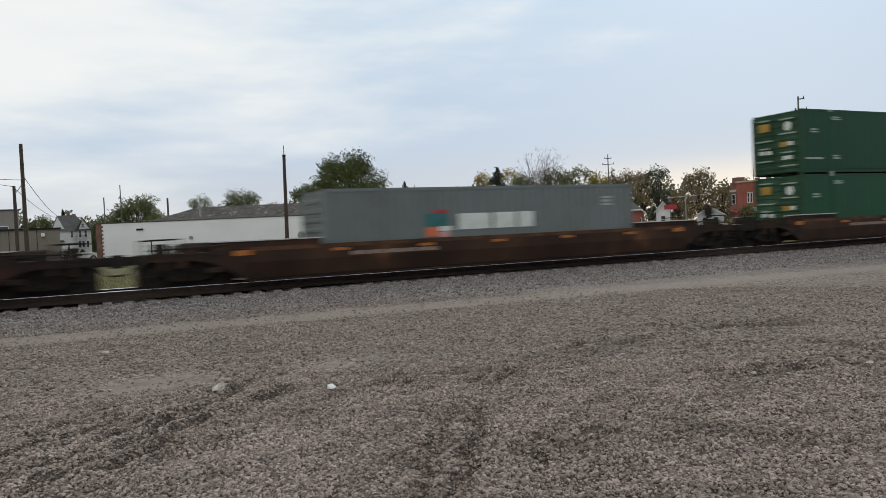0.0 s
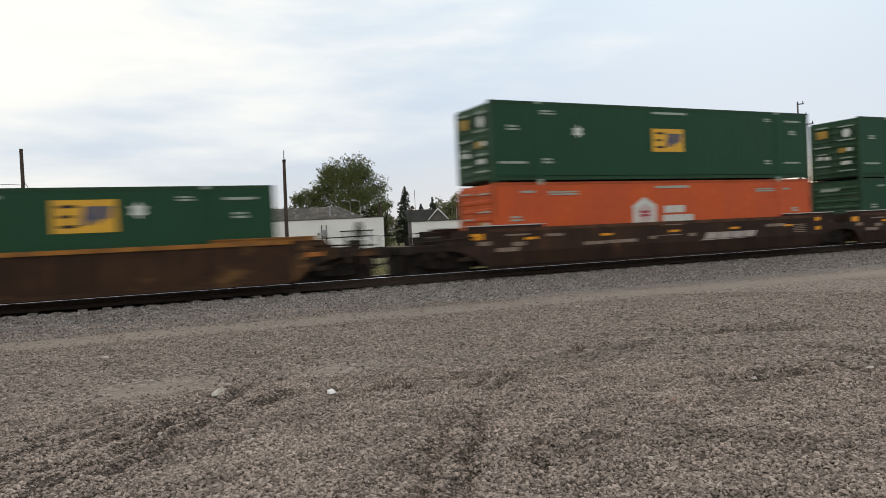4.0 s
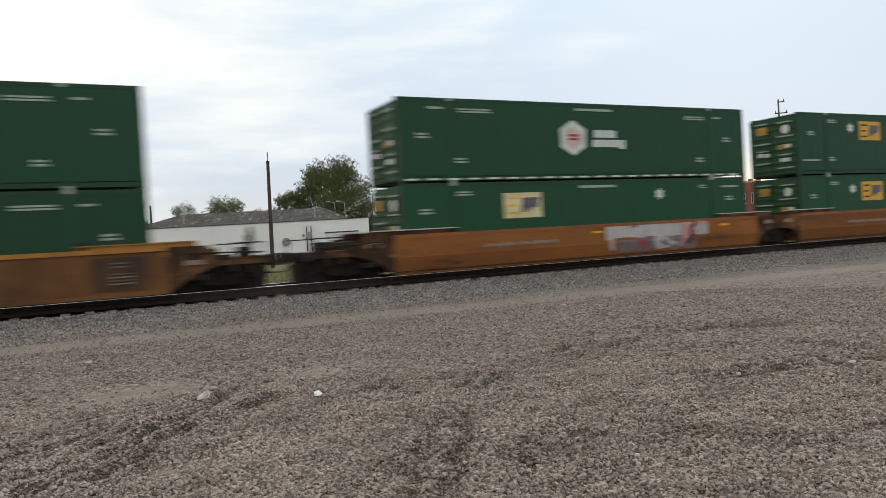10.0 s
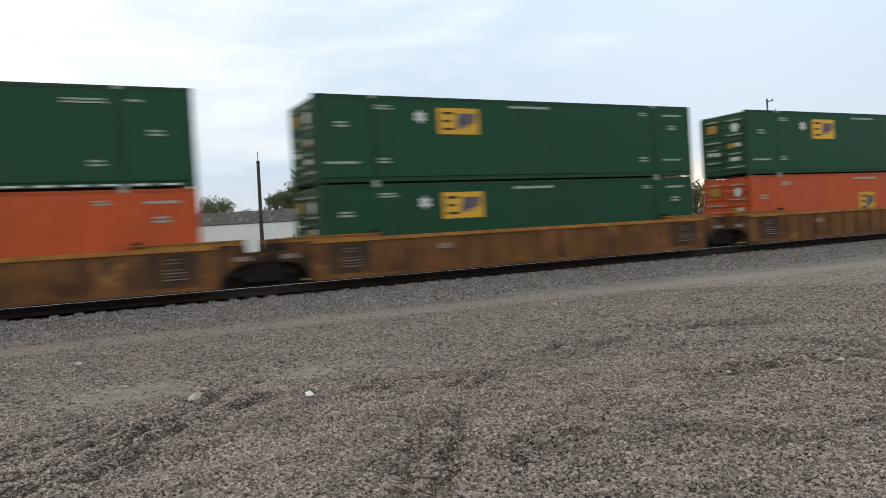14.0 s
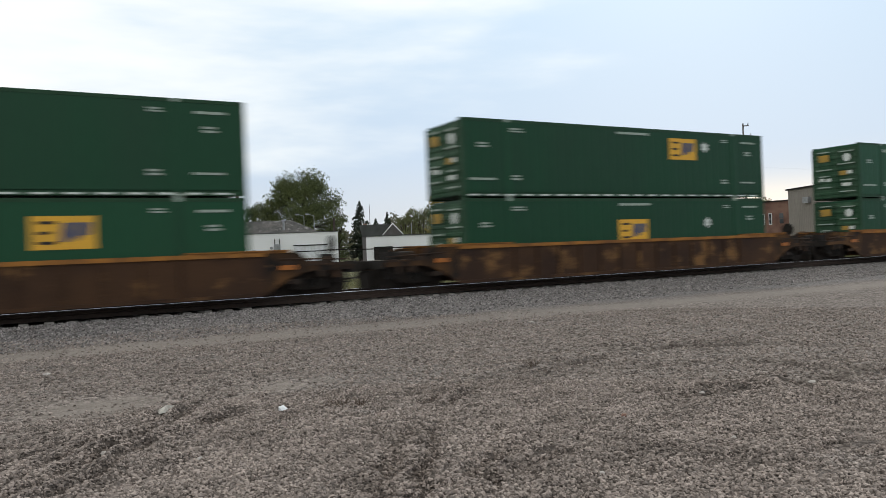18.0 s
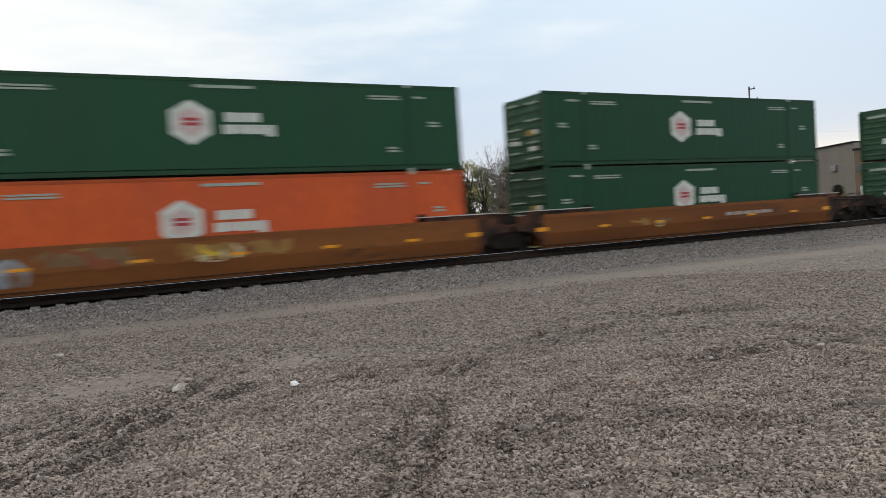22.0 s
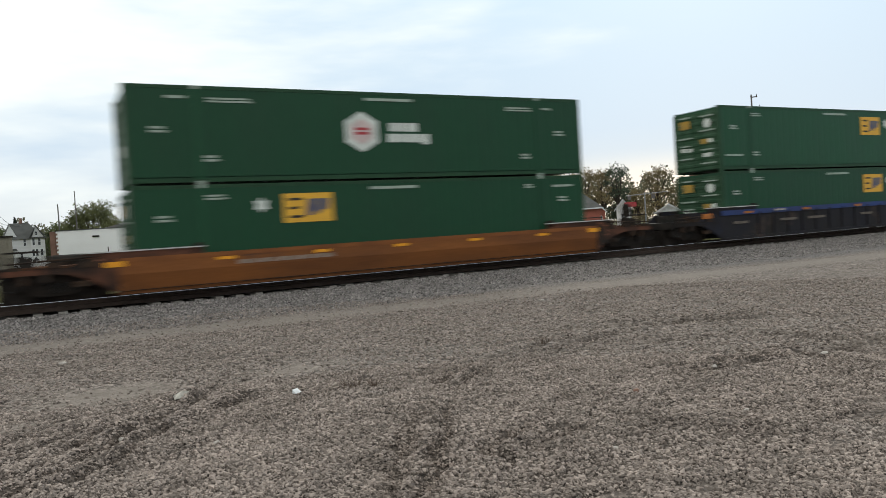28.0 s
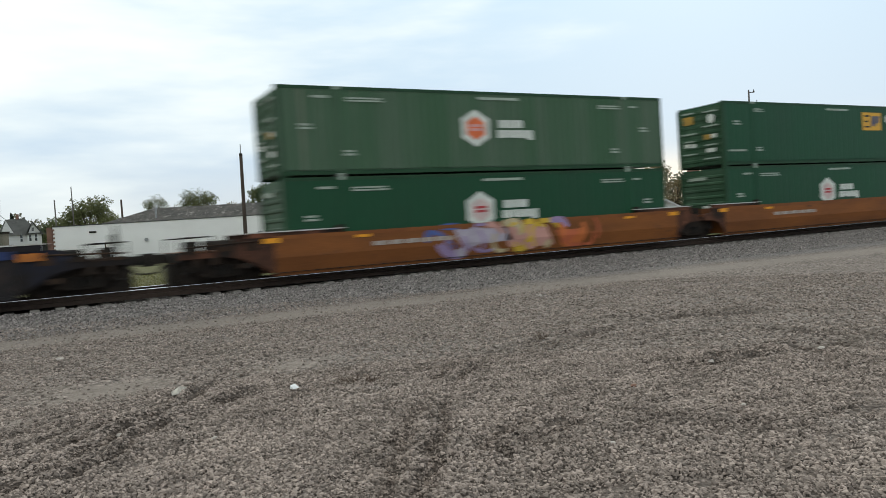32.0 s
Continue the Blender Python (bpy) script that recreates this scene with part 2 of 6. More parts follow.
# ends of the cars, caked with brake dust and grease
CAKED = {k: mat("caked_" + k, (0.018, 0.014, 0.012), 0.85, c, 1.3, 20, 0.5, random_tint=0.2, third=tuple(min(0.3, 2.2 * v) for v in c), third_scale=2.2, third_from=0.6) for k, c in (
    ("dark", (0.05, 0.023, 0.015)), ("ribbed", (0.14, 0.064, 0.025)), ("brown", (0.14, 0.068, 0.026)), ("orange", (0.17, 0.07, 0.025)), ("blue", (0.022, 0.024, 0.04)), ("russet", (0.13, 0.052, 0.03)))}
CHORD = {
    "dark": mat("dark_brown_chord", (0.10, 0.047, 0.025), 0.75, (0.03, 0.017, 0.012), 1.6, 20, 0.7),
    "ribbed": mat("yellow_chord", (0.40, 0.18, 0.036), 0.65, (0.19, 0.085, 0.03), 1.4, 20, 0.6),
    "brown": mat("worn_yellow_chord", (0.34, 0.145, 0.028), 0.65, (0.13, 0.06, 0.025), 1.3, 20, 0.6),
    "orange": mat("orange_chord", (0.27, 0.10, 0.03), 0.65, (0.19, 0.07, 0.03), 1.2, 20, 0.5),
    "russet": mat("russet_chord", (0.215, 0.078, 0.022), 0.65, (0.14, 0.05, 0.018), 1.2, 20, 0.5),
    "blue": mat("blue_chord", (0.022, 0.045, 0.16), 0.55, (0.025, 0.033, 0.08), 0.7, 20, 0.7, third=(0.06, 0.055, 0.06), third_scale=0.6, third_from=0.56),
}
WOOD_POLE = mat("wooden_pole", (0.055, 0.042, 0.036), 0.9, (0.09, 0.07, 0.06), 2, 30, 0.5, stretch=(4, 4, 0.4), bump=0.01)
POLE_GREY = mat("grey_pole", (0.16, 0.15, 0.15), 0.85, (0.11, 0.10, 0.10), 2, 30, 0.5, stretch=(4, 4, 0.4))
METAL_GREY = mat("galvanised_metal", (0.32, 0.33, 0.34), 0.5, None, 3, 30, 0.4, metal=0.4)
WALL_WHITE = mat("white_painted_wall", (0.78, 0.785, 0.79), 0.85, (0.70, 0.70, 0.70), 0.25, 6, 0.4, stretch=(1, 1, 2), speck=0.06)
# white boards, greyed in the base colour for the shade they stand in
WALL_HOUSE = mat("shaded_white_clapboard", (0.60, 0.61, 0.62), 0.85, (0.52, 0.53, 0.53), 0.5, 8, 0.4, stretch=(0.5, 0.5, 6), speck=0.08)
WALL_BEIGE = mat("beige_wall", (0.22, 0.20, 0.165), 0.85, None, 0.4, 8, 0.35)
WALL_GREY = mat("grey_metal_siding", (0.25, 0.228, 0.205), 0.6, (0.19, 0.17, 0.15), 0.4, 8, 0.4, stretch=(2, 2, 0.3))
WALL_TAN = mat("tan_brick_wall", (0.20, 0.145, 0.105), 0.9, None, 0.5, 8, 0.3)
BRICK = mat("red_brick", (0.32, 0.11, 0.083), 0.9, (0.24, 0.085, 0.066), 1.0, 14, 0.5)
BRICK_BROWN = mat("brown_brick", (0.21, 0.125, 0.095), 0.9, (0.11, 0.06, 0.05), 0.8, 14, 0.5)
CREAM = mat("cream_trim", (0.52, 0.42, 0.32), 0.8)
ROOF_DARK = mat("dark_shingle", (0.045, 0.044, 0.043), 0.95, (0.085, 0.08, 0.074), 0.9, 3.2, 0.6, third=(0.17, 0.165, 0.155), third_scale=1.7, third_from=0.56, stretch=(1, 0.5, 1), bump=0.05, speck=0.45)
ROOF_GREY = mat("grey_shingle", (0.085, 0.088, 0.086), 0.9, None, 0.8, 8, 0.4)
GLASS = mat("window_glass", (0.03, 0.035, 0.04), 0.12)
GLASS.node_tree.nodes["Principled BSDF"].inputs["Specular IOR Level"].default_value = 0.8
WHITE_TRIM = mat("white_trim", (0.68, 0.70, 0.72), 0.7, speck=0.08)
TWIG = mat("pale_twig", (0.17, 0.15, 0.14), 0.9, None, 2, 20, 0.4)
BARK = mat("bark", (0.06, 0.048, 0.04), 0.95, None, 2, 20, 0.5, stretch=(3, 3, 0.5))
WIRE = mat("wire", (0.03, 0.03, 0.03), 0.7)
LEAF = {k: mat("leaf_" + k, c, 0.75, s2, 0.25, 3, 0.6, island=0.2) for k, c, s2 in (
    ("green", (0.105, 0.125, 0.045), (0.07, 0.088, 0.034)),
    ("olive", (0.135, 0.145, 0.06), (0.088, 0.10, 0.045)),
    ("yellow", (0.34, 0.27, 0.07), (0.17, 0.16, 0.05)),
    ("dark", (0.055, 0.075, 0.048), (0.035, 0.05, 0.034)),
    ("spruce", (0.034, 0.046, 0.03), (0.02, 0.028, 0.02)),
    ("brown", (0.17, 0.14, 0.105), (0.12, 0.098, 0.075)),
    ("haze", (0.14, 0.135, 0.085), (0.095, 0.10, 0.065)),
    ("autumn", (0.20, 0.155, 0.075), (0.12, 0.10, 0.055)))}
GRASS = mat("dry_grass", (0.23, 0.215, 0.1), 0.9, (0.14, 0.15, 0.06), 2, 20, 0.5, island=0.3)


# ---- building helpers ----
class Shape:
    """Vertices and faces gathered piece by piece into one mesh."""

    def __init__(self):
        self.v, self.f = [], []

    def box(self, x0, x1, y0, y1, z0, z1):
        k = len(self.v)
        self.v += [(x, y, z) for x in (x0, x1) for y in (y0, y1) for z in (z0, z1)]
        self.f += [tuple(k + i for i in q) for q in ((0, 1, 3, 2), (4, 6, 7, 5), (0, 4, 5, 1), (2, 3, 7, 6), (0, 2, 6, 4), (1, 5, 7, 3))]
        return self

    def prism(self, outline, y0, y1):
        """Outline in x, z, pushed from y0 to y1."""
        k, m = len(self.v), len(outline)
        self.v += [(x, y0, z) for x, z in outline] + [(x, y1, z) for x, z in outline]
        self.f += [tuple(k + i for i in range(m)), tuple(k + m + i for i in reversed(range(m)))]
        self.f += [(k + i, k + m + i, k + m + (i + 1) % m, k + (i + 1) % m) for i in range(m)]
        return self

    def tube(self, a, b, r0, r1=None, sides=8, caps=True):
        a, b = Vector(a), Vector(b)
        r1 = r0 if r1 is None else r1
        d = (b - a).normalized()
        s = d.orthogonal().normalized()
        t = d.cross(s)
        k = len(self.v)
        for p, r in ((a, r0), (b, r1)):
            self.v += [tuple(p + r * (math.cos(2 * math.pi * i / sides) * s + math.sin(2 * math.pi * i / sides) * t)) for i in range(sides)]
        self.f += [(k + i, k + (i + 1) % sides, k + sides + (i + 1) % sides, k + sides + i) for i in range(sides)]
        if caps:
            self.f += [tuple(k + i for i in reversed(range(sides))), tuple(k + sides + i for i in range(sides))]
        return self

    def mesh(self, name):
        me = bpy.data.meshes.new(name)
        me.from_pydata(self.v, [], self.f)
        bm = bmesh.new()
        bm.from_mesh(me)
        bmesh.ops.recalc_face_normals(bm, faces=bm.faces)
        bm.to_mesh(me)
        bm.free()
        return me


CACHE = {}


def cached(key, make):
    if key not in CACHE:
        CACHE[key] = make().mesh(str(key[0]))
    return CACHE[key]


def part(name, mesh, material, parent, label="", at=(0, 0, 0)):
    """One mesh as ONE object under a thing or a part."""
    if isinstance(mesh, Shape):
        mesh = mesh.mesh(name)
    if not mesh.materials:
        mesh.materials.append(material)
    ob = new(name, mesh)
    if mesh.materials[0] != material:
        ob.material_slots[0].link = "OBJECT"
        ob.material_slots[0].material = material
    ob.parent, ob.location = parent, at
    if label:
        ob["label"] = label
    return ob


def solid(name, shape, material, at=(0, 0, 0), turn=0, **tags):
    """A top-level thing made of one mesh."""
    ob = part(name, shape, material, None, at=at)
    ob.rotation_euler[2] = radians(turn)
    return tagged(ob, **tags)


def thing(name, at=(0, 0, 0), turn=0, **tags):
    ob = new(name)
    ob.location, ob.rotation_euler[2] = at, radians(turn)
    ob.empty_display_size = 0.3
    return tagged(ob, **tags)


def spot(bearing, far):
    """Plan place at a compass bearing (degrees to the right of straight across the track) and distance from the viewpoint."""
    return far * math.sin(radians(bearing)), far * math.cos(radians(bearing))


LATTICE = {}


def lattice(seed, nx, ny):
    if seed not in LATTICE:
        LATTICE[seed] = np.random.RandomState(seed).rand(nx, ny)
    return LATTICE[seed]


def wavy(x, y, scale, seed):
    """Smooth value noise from 0 to 1 over arrays."""
    g = lattice(seed, 128, 128)
    u, v = x / scale + 1000, y / scale + 1000
    i, j = np.floor(u).astype(int), np.floor(v).astype(int)
    fu, fv = u - i, v - j
    fu, fv = fu * fu * (3 - 2 * fu), fv * fv * (3 - 2 * fv)
    a, b, c, d = g[i % 128, j % 128], g[(i + 1) % 128, j % 128], g[i % 128, (j + 1) % 128], g[(i + 1) % 128, (j + 1) % 128]
    return (a * (1 - fu) + b * fu) * (1 - fv) + (c * (1 - fu) + d * fu) * fv


# ---- ground: gravel yard, dirt lane, ballast bed, town beyond ----
TRACK_Y, RAIL_Z = 23.41, 0.346
BOX_W, BOX_H, BOX_L = 1.295, 2.88, 16.154


def lane_y(x):
    return 15.45 - 0.08 * x


# wheel ruts over the yard: way points, half width, depth, number of side-by-side tread lines
RUTS = (
    (((-0.7, 5.5), (0.08, 6.43), (0.85, 7.4), (1.5, 8.3)), 0.075, 0.058, 2),
    (((0.0, 5.8), (0.9, 7.05), (1.65, 7.7), (2.4, 8.05)), 0.07, 0.055, 1),
    (((-0.7, 6.8), (0.31, 7.63)), 0.06, 0.04, 1),
    (((-0.6, 7.4), (0.13, 8.06), (0.7, 8.35)), 0.06, 0.04, 1),
    (((2.1, 7.15), (2.8, 7.48), (4.0, 7.5), (4.9, 7.75)), 0.13, 0.05, 1),
    (((1.6, 3.4), (2.45, 4.93), (3.05, 5.76), (3.85, 6.77), (4.7, 7.4), (5.8, 7.8), (7.0, 7.85)), 0.085, 0.052, 2),
    (((2.9, 4.3), (4.5, 5.15), (5.6, 5.45), (6.5, 5.15)), 0.08, 0.055, 2),
    (((3.9, 4.2), (4.75, 3.85)), 0.08, 0.06, 1),
    (((5.8, 7.35), (7.6, 6.8), (8.15, 5.9), (8.3, 5.0)), 0.08, 0.055, 2),
    (((7.4, 8.4), (9.6, 7.5), (9.9, 6.0)), 0.09, 0.06, 2),
    (((6.9, 4.6), (7.4, 5.35), (7.9, 5.0)), 0.14, 0.07, 1))


def far_from_line(x, y, way):
    """Signed distance from a bent line."""
    best, sign = np.full_like(x, 99.0), np.ones_like(x)
    for (ax, ay), (bx, by) in zip(way, way[1:]):
        dx, dy = bx - ax, by - ay
        k = np.clip(((x - ax) * dx + (y - ay) * dy) / (dx * dx + dy * dy), 0, 1)
        d = np.hypot(x - ax - k * dx, y - ay - k * dy)
        sign = np.where(d < best, np.sign(dx * (y - ay) - dy * (x - ax)), sign)
        best = np.minimum(d, best)
    return best * sign


def rut_lines(x, y):
    """Depth of the wheel ruts that turn across the yard, and how far soil and painted furrow shade darken them."""
    depth, soil_shade = np.zeros_like(x), np.zeros_like(x)
    near = (x > -2) & (x < 12) & (y > 2) & (y < 10)
    px, py = x[near], y[near]
    d, so = np.zeros_like(px), np.zeros_like(px)
    ux = px + 0.22 * (wavy(px, py, 0.9, 7) - 0.5) + 0.16 * (wavy(px, py, 0.22, 8) - 0.5)
    uy = py + 0.22 * (wavy(px, py, 0.9, 9) - 0.5) + 0.16 * (wavy(px, py, 0.22, 10) - 0.5)
    worn = np.clip(2.0 * wavy(px, py, 0.8, 17) - 0.25, 0.1, 1.2) * (0.7 + 0.6 * wavy(px, py, 0.12, 18))
    for way, w, deep, lines in RUTS:
        gap = far_from_line(ux, uy, way)
        for i in range(lines):
            q = gap - 0.3 * i
            d += 0.78 * deep * (np.exp(-(q / w) ** 2) - 0.55 * np.exp(-((np.abs(q) - 1.9 * w) / w) ** 2)) * worn
            so = np.maximum(so, np.exp(-(q / (1.1 * w)) ** 2) * worn)
    depth[near], soil_shade[near] = d, np.clip(so, 0, 1)
    return depth, soil_shade


def ground_height(x, y):
    z = 0.05 * (wavy(x, y, 2.2, 1) - 0.5) + 0.055 * (wavy(x, 1.4 * y, 0.7, 2) - 0.5) + 0.045 * (wavy(x, 1.5 * y, 0.26, 3) - 0.5)
    z = z - rut_lines(x, y)[0]
    z *= np.clip((60 - np.hypot(x, y)) / 30, 0.2, 1)
    lane = np.exp(-((y - lane_y(x)) / 1.3) ** 4)
    z = z * (1 - 0.8 * lane) - 0.02 * lane
    bed = np.interp(y, [18.6, 20.8, 21.7, 22.0, 22.2, 25.5, 27.0], [0, 0.02, 0.06, 0.07, 0.05, 0.04, 0])
    flat = np.clip((y - 20.5) / 1.0, 0, 1) * np.clip((27.5 - y) / 1.0, 0, 1)
    return z * (1 - 0.75 * flat) + bed


def spaced(stops):
    """Grid lines: (start, end, step) after one another."""
    out = []
    for a, b, s in stops:
        out += list(np.arange(a, b, s))
    return np.array(out + [stops[-1][1]])


def ground_material():
    m = bpy.data.materials.new("gravel_ground")
    m.use_nodes = True
    nt = m.node_tree
    n, l = nt.nodes.new, nt.links.new
    b = nt.nodes["Principled BSDF"]
    b.inputs["Roughness"].default_value = 0.95
    b.inputs["Specular IOR Level"].default_value = 0.25
    co = n("ShaderNodeTexCoord")
    pos = co.outputs["Object"]
    att = n("ShaderNodeAttribute")
    att.attribute_name = "dirt"
    grs = n("ShaderNodeAttribute")
    grs.attribute_name = "grassy"

    def noise(scale, detail=4, rough=0.6):
        t = n("ShaderNodeTexNoise")
        t.inputs["Scale"].default_value, t.inputs["Detail"].default_value, t.inputs["Roughness"].default_value = scale, detail, rough
        l(pos, t.inputs["Vector"])
        return t.outputs["Fac"]

    def remap(v, a, bb, c, d):
        r = n("ShaderNodeMapRange")
        r.inputs["From Min"].default_value, r.inputs["From Max"].default_value = a, bb
        r.inputs["To Min"].default_value, r.inputs["To Max"].default_value = c, d
        l(v, r.inputs["Value"])
        return r.outputs[0]

    def blend(f, a, bb):
        x = n("ShaderNodeMix")
        x.data_type = "RGBA"
        for s, v in (("A", a), ("B", bb)):
            if isinstance(v, tuple):
                x.inputs[s].default_value = (*v, 1)
            else:
                l(v, x.inputs[s])
        l(f, x.inputs["Factor"])
        return x.outputs["Result"]

    vor = n("ShaderNodeTexVoronoi")
    vor.inputs["Scale"].default_value = 24
    l(pos, vor.inputs["Vector"])
    vor2 = n("ShaderNodeTexVoronoi")
    vor2.inputs["Scale"].default_value = 9
    l(pos, vor2.inputs["Vector"])
    sep = n("ShaderNodeSeparateColor")
    l(vor.outputs["Color"], sep.inputs[0])
    stone = blend(remap(sep.outputs[0], 0, 1, 0, 1), (0.05, 0.041, 0.036), (0.315, 0.27, 0.243))
    stone = blend(remap(noise(1.1, 5), 0.45, 0.75, 0, 0.55), stone, (0.13, 0.11, 0.094))
    stone = blend(remap(noise(0.35, 4), 0.5, 0.75, 0, 0.4), stone, (0.19, 0.178, 0.172))
    dirt = blend(noise(3.0, 6), (0.225, 0.197, 0.174), (0.17, 0.148, 0.13))
    edge = n("ShaderNodeMath")
    edge.operation = "ADD"
    l(att.outputs["Fac"], edge.inputs[0])
    l(remap(noise(2.5, 6, 0.7), 0.3, 0.7, -0.35, 0.35), edge.inputs[1])
    col = blend(remap(edge.outputs[0], 0.3, 0.85, 0, 0.85), stone, dirt)
    bed = n("ShaderNodeAttribute")
    bed.attribute_name = "bed"
    col = blend(bed.outputs["Fac"], col, blend(sep.outputs[1], (0.057, 0.052, 0.051), (0.275, 0.253, 0.245)))
    # dark rut soil, with the furrow's shade mixed into the same colour
    soil_shade = n("ShaderNodeAttribute")
    soil_shade.attribute_name = "soil_shade"
    col = blend(remap(soil_shade.outputs["Fac"], 0, 1, 0, 0.75), col, (0.07, 0.055, 0.045))
    grass = blend(noise(1.5, 5), (0.075, 0.085, 0.035), (0.135, 0.125, 0.06))
    col = blend(grs.outputs["Fac"], col, grass)
    # shade beneath and just behind the train, painted into the ballast colour
    under_train = n("ShaderNodeAttribute")
    under_train.attribute_name = "train_shade"
    col = blend(remap(under_train.outputs["Fac"], 0, 1, 0, 0.9), col, (0.035, 0.03, 0.028))
    # shade in the gaps between near stones, put into the ground colour
    gap_shade = n("ShaderNodeAttribute")
    gap_shade.attribute_name = "gap_shade"
    col = blend(remap(gap_shade.outputs["Fac"], 0, 1, 0, 0.55), col, (0.048, 0.038, 0.032))
    hsv = n("ShaderNodeHueSaturation")
    l(remap(noise(60, 3), 0.2, 0.8, 0.8, 1.2), hsv.inputs["Value"])
    l(col, hsv.inputs["Color"])
    l(hsv.outputs[0], b.inputs["Base Color"])
    add = n("ShaderNodeMath")
    add.operation = "ADD"
    l(vor.outputs["Distance"], add.inputs[0])
    l(vor2.outputs["Distance"], add.inputs[1])
    bp = n("ShaderNodeBump")
    bp.inputs["Distance"].default_value = 0.03
    bp.invert = True
    l(remap(att.outputs["Fac"], 0, 0.8, 1.0, 0.15), bp.inputs["Strength"])
    l(add.outputs[0], bp.inputs["Height"])
    l(bp.outputs[0], b.inputs["Normal"])
    return m


def dirt_amount(x, y):
    lane = np.exp(-((y - lane_y(x)) / 0.85) ** 4) * 0.74
    for cx, cy, rx, ry, k in ((0.6, 9.2, 0.9, 0.75, 0.85), (2.85, 9.15, 0.7, 0.45, 0.7), (-0.3, 8.2, 0.6, 0.5, 0.5), (7.6, 8.3, 0.8, 0.35, 0.35), (9.5, 6.9, 0.7, 0.4, 0.35)):
        lane = np.maximum(lane, k * np.exp(-(((x - cx) / rx) ** 2 + ((y - cy) / ry) ** 2)))
    return lane


def make_ground():
    xs = spaced([(-900, -200, 100), (-200, -40, 20), (-40, -4, 1.0), (-4, -1.2, 0.15), (-1.2, 11, 0.055), (11, 16, 0.12), (16, 40, 0.5), (40, 120, 5), (120, 300, 30), (300, 900, 100)])
    ys = spaced([(-300, -20, 40), (-20, 2, 1.0), (2, 3.6, 0.2), (3.6, 9.5, 0.055), (9.5, 17, 0.11), (17, 24, 0.2), (24, 28, 0.5), (28, 40, 1.0), (40, 200, 10), (200, 1200, 100)])
    gx, gy = np.meshgrid(xs, ys, indexing="ij")
    gz = ground_height(gx, gy)
    verts = np.stack([gx, gy, gz], -1).reshape(-1, 3)
    nx, ny = len(xs), len(ys)
    i, j = np.meshgrid(np.arange(nx - 1), np.arange(ny - 1), indexing="ij")
    a = (i * ny + j).ravel()
    faces = np.stack([a, a + ny, a + ny + 1, a + 1], -1)
    me = bpy.data.meshes.new("ground")
    me.vertices.add(len(verts))
    me.vertices.foreach_set("co", verts.ravel())
    me.loops.add(faces.size)
    me.loops.foreach_set("vertex_index", faces.ravel())
    me.polygons.add(len(faces))
    me.polygons.foreach_set("loop_start", np.arange(len(faces)) * 4)
    me.update(calc_edges=True)
    me.polygons.foreach_set("use_smooth", np.ones(len(faces), bool))
    # the soil, under-train and near-gap masks carry painted shade
    for name, val in (("dirt", dirt_amount(gx, gy)), ("soil_shade", rut_lines(gx, gy)[1]), ("bed", np.clip((gy - lane_y(gx) - 0.9) / 0.9, 0, 1) * np.clip((23.5 - gy) / 1.0, 0, 1)), ("grassy", np.clip((gy - 29.4) / 0.5, 0, 1)), ("train_shade", np.clip((gy - 22.0) / 0.25, 0, 1) * np.clip((29.8 - gy) / 0.6, 0, 1)), ("gap_shade", np.clip((8.7 - np.hypot(gx, gy)) / 0.8, 0, 1) * np.clip((np.hypot(gx, gy) - 3.4) / 0.4, 0, 1) * (np.abs(np.degrees(np.arctan2(gx, gy)) - 28) < 35) * np.clip(1 - 1.6 * dirt_amount(gx, gy), 0, 1))):
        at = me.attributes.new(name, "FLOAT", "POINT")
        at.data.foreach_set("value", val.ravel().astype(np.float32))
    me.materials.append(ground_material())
    return tagged(new("ground", me), "rutted grey gravel yard with a worn dirt lane", "ground", kind="structure")


make_ground()


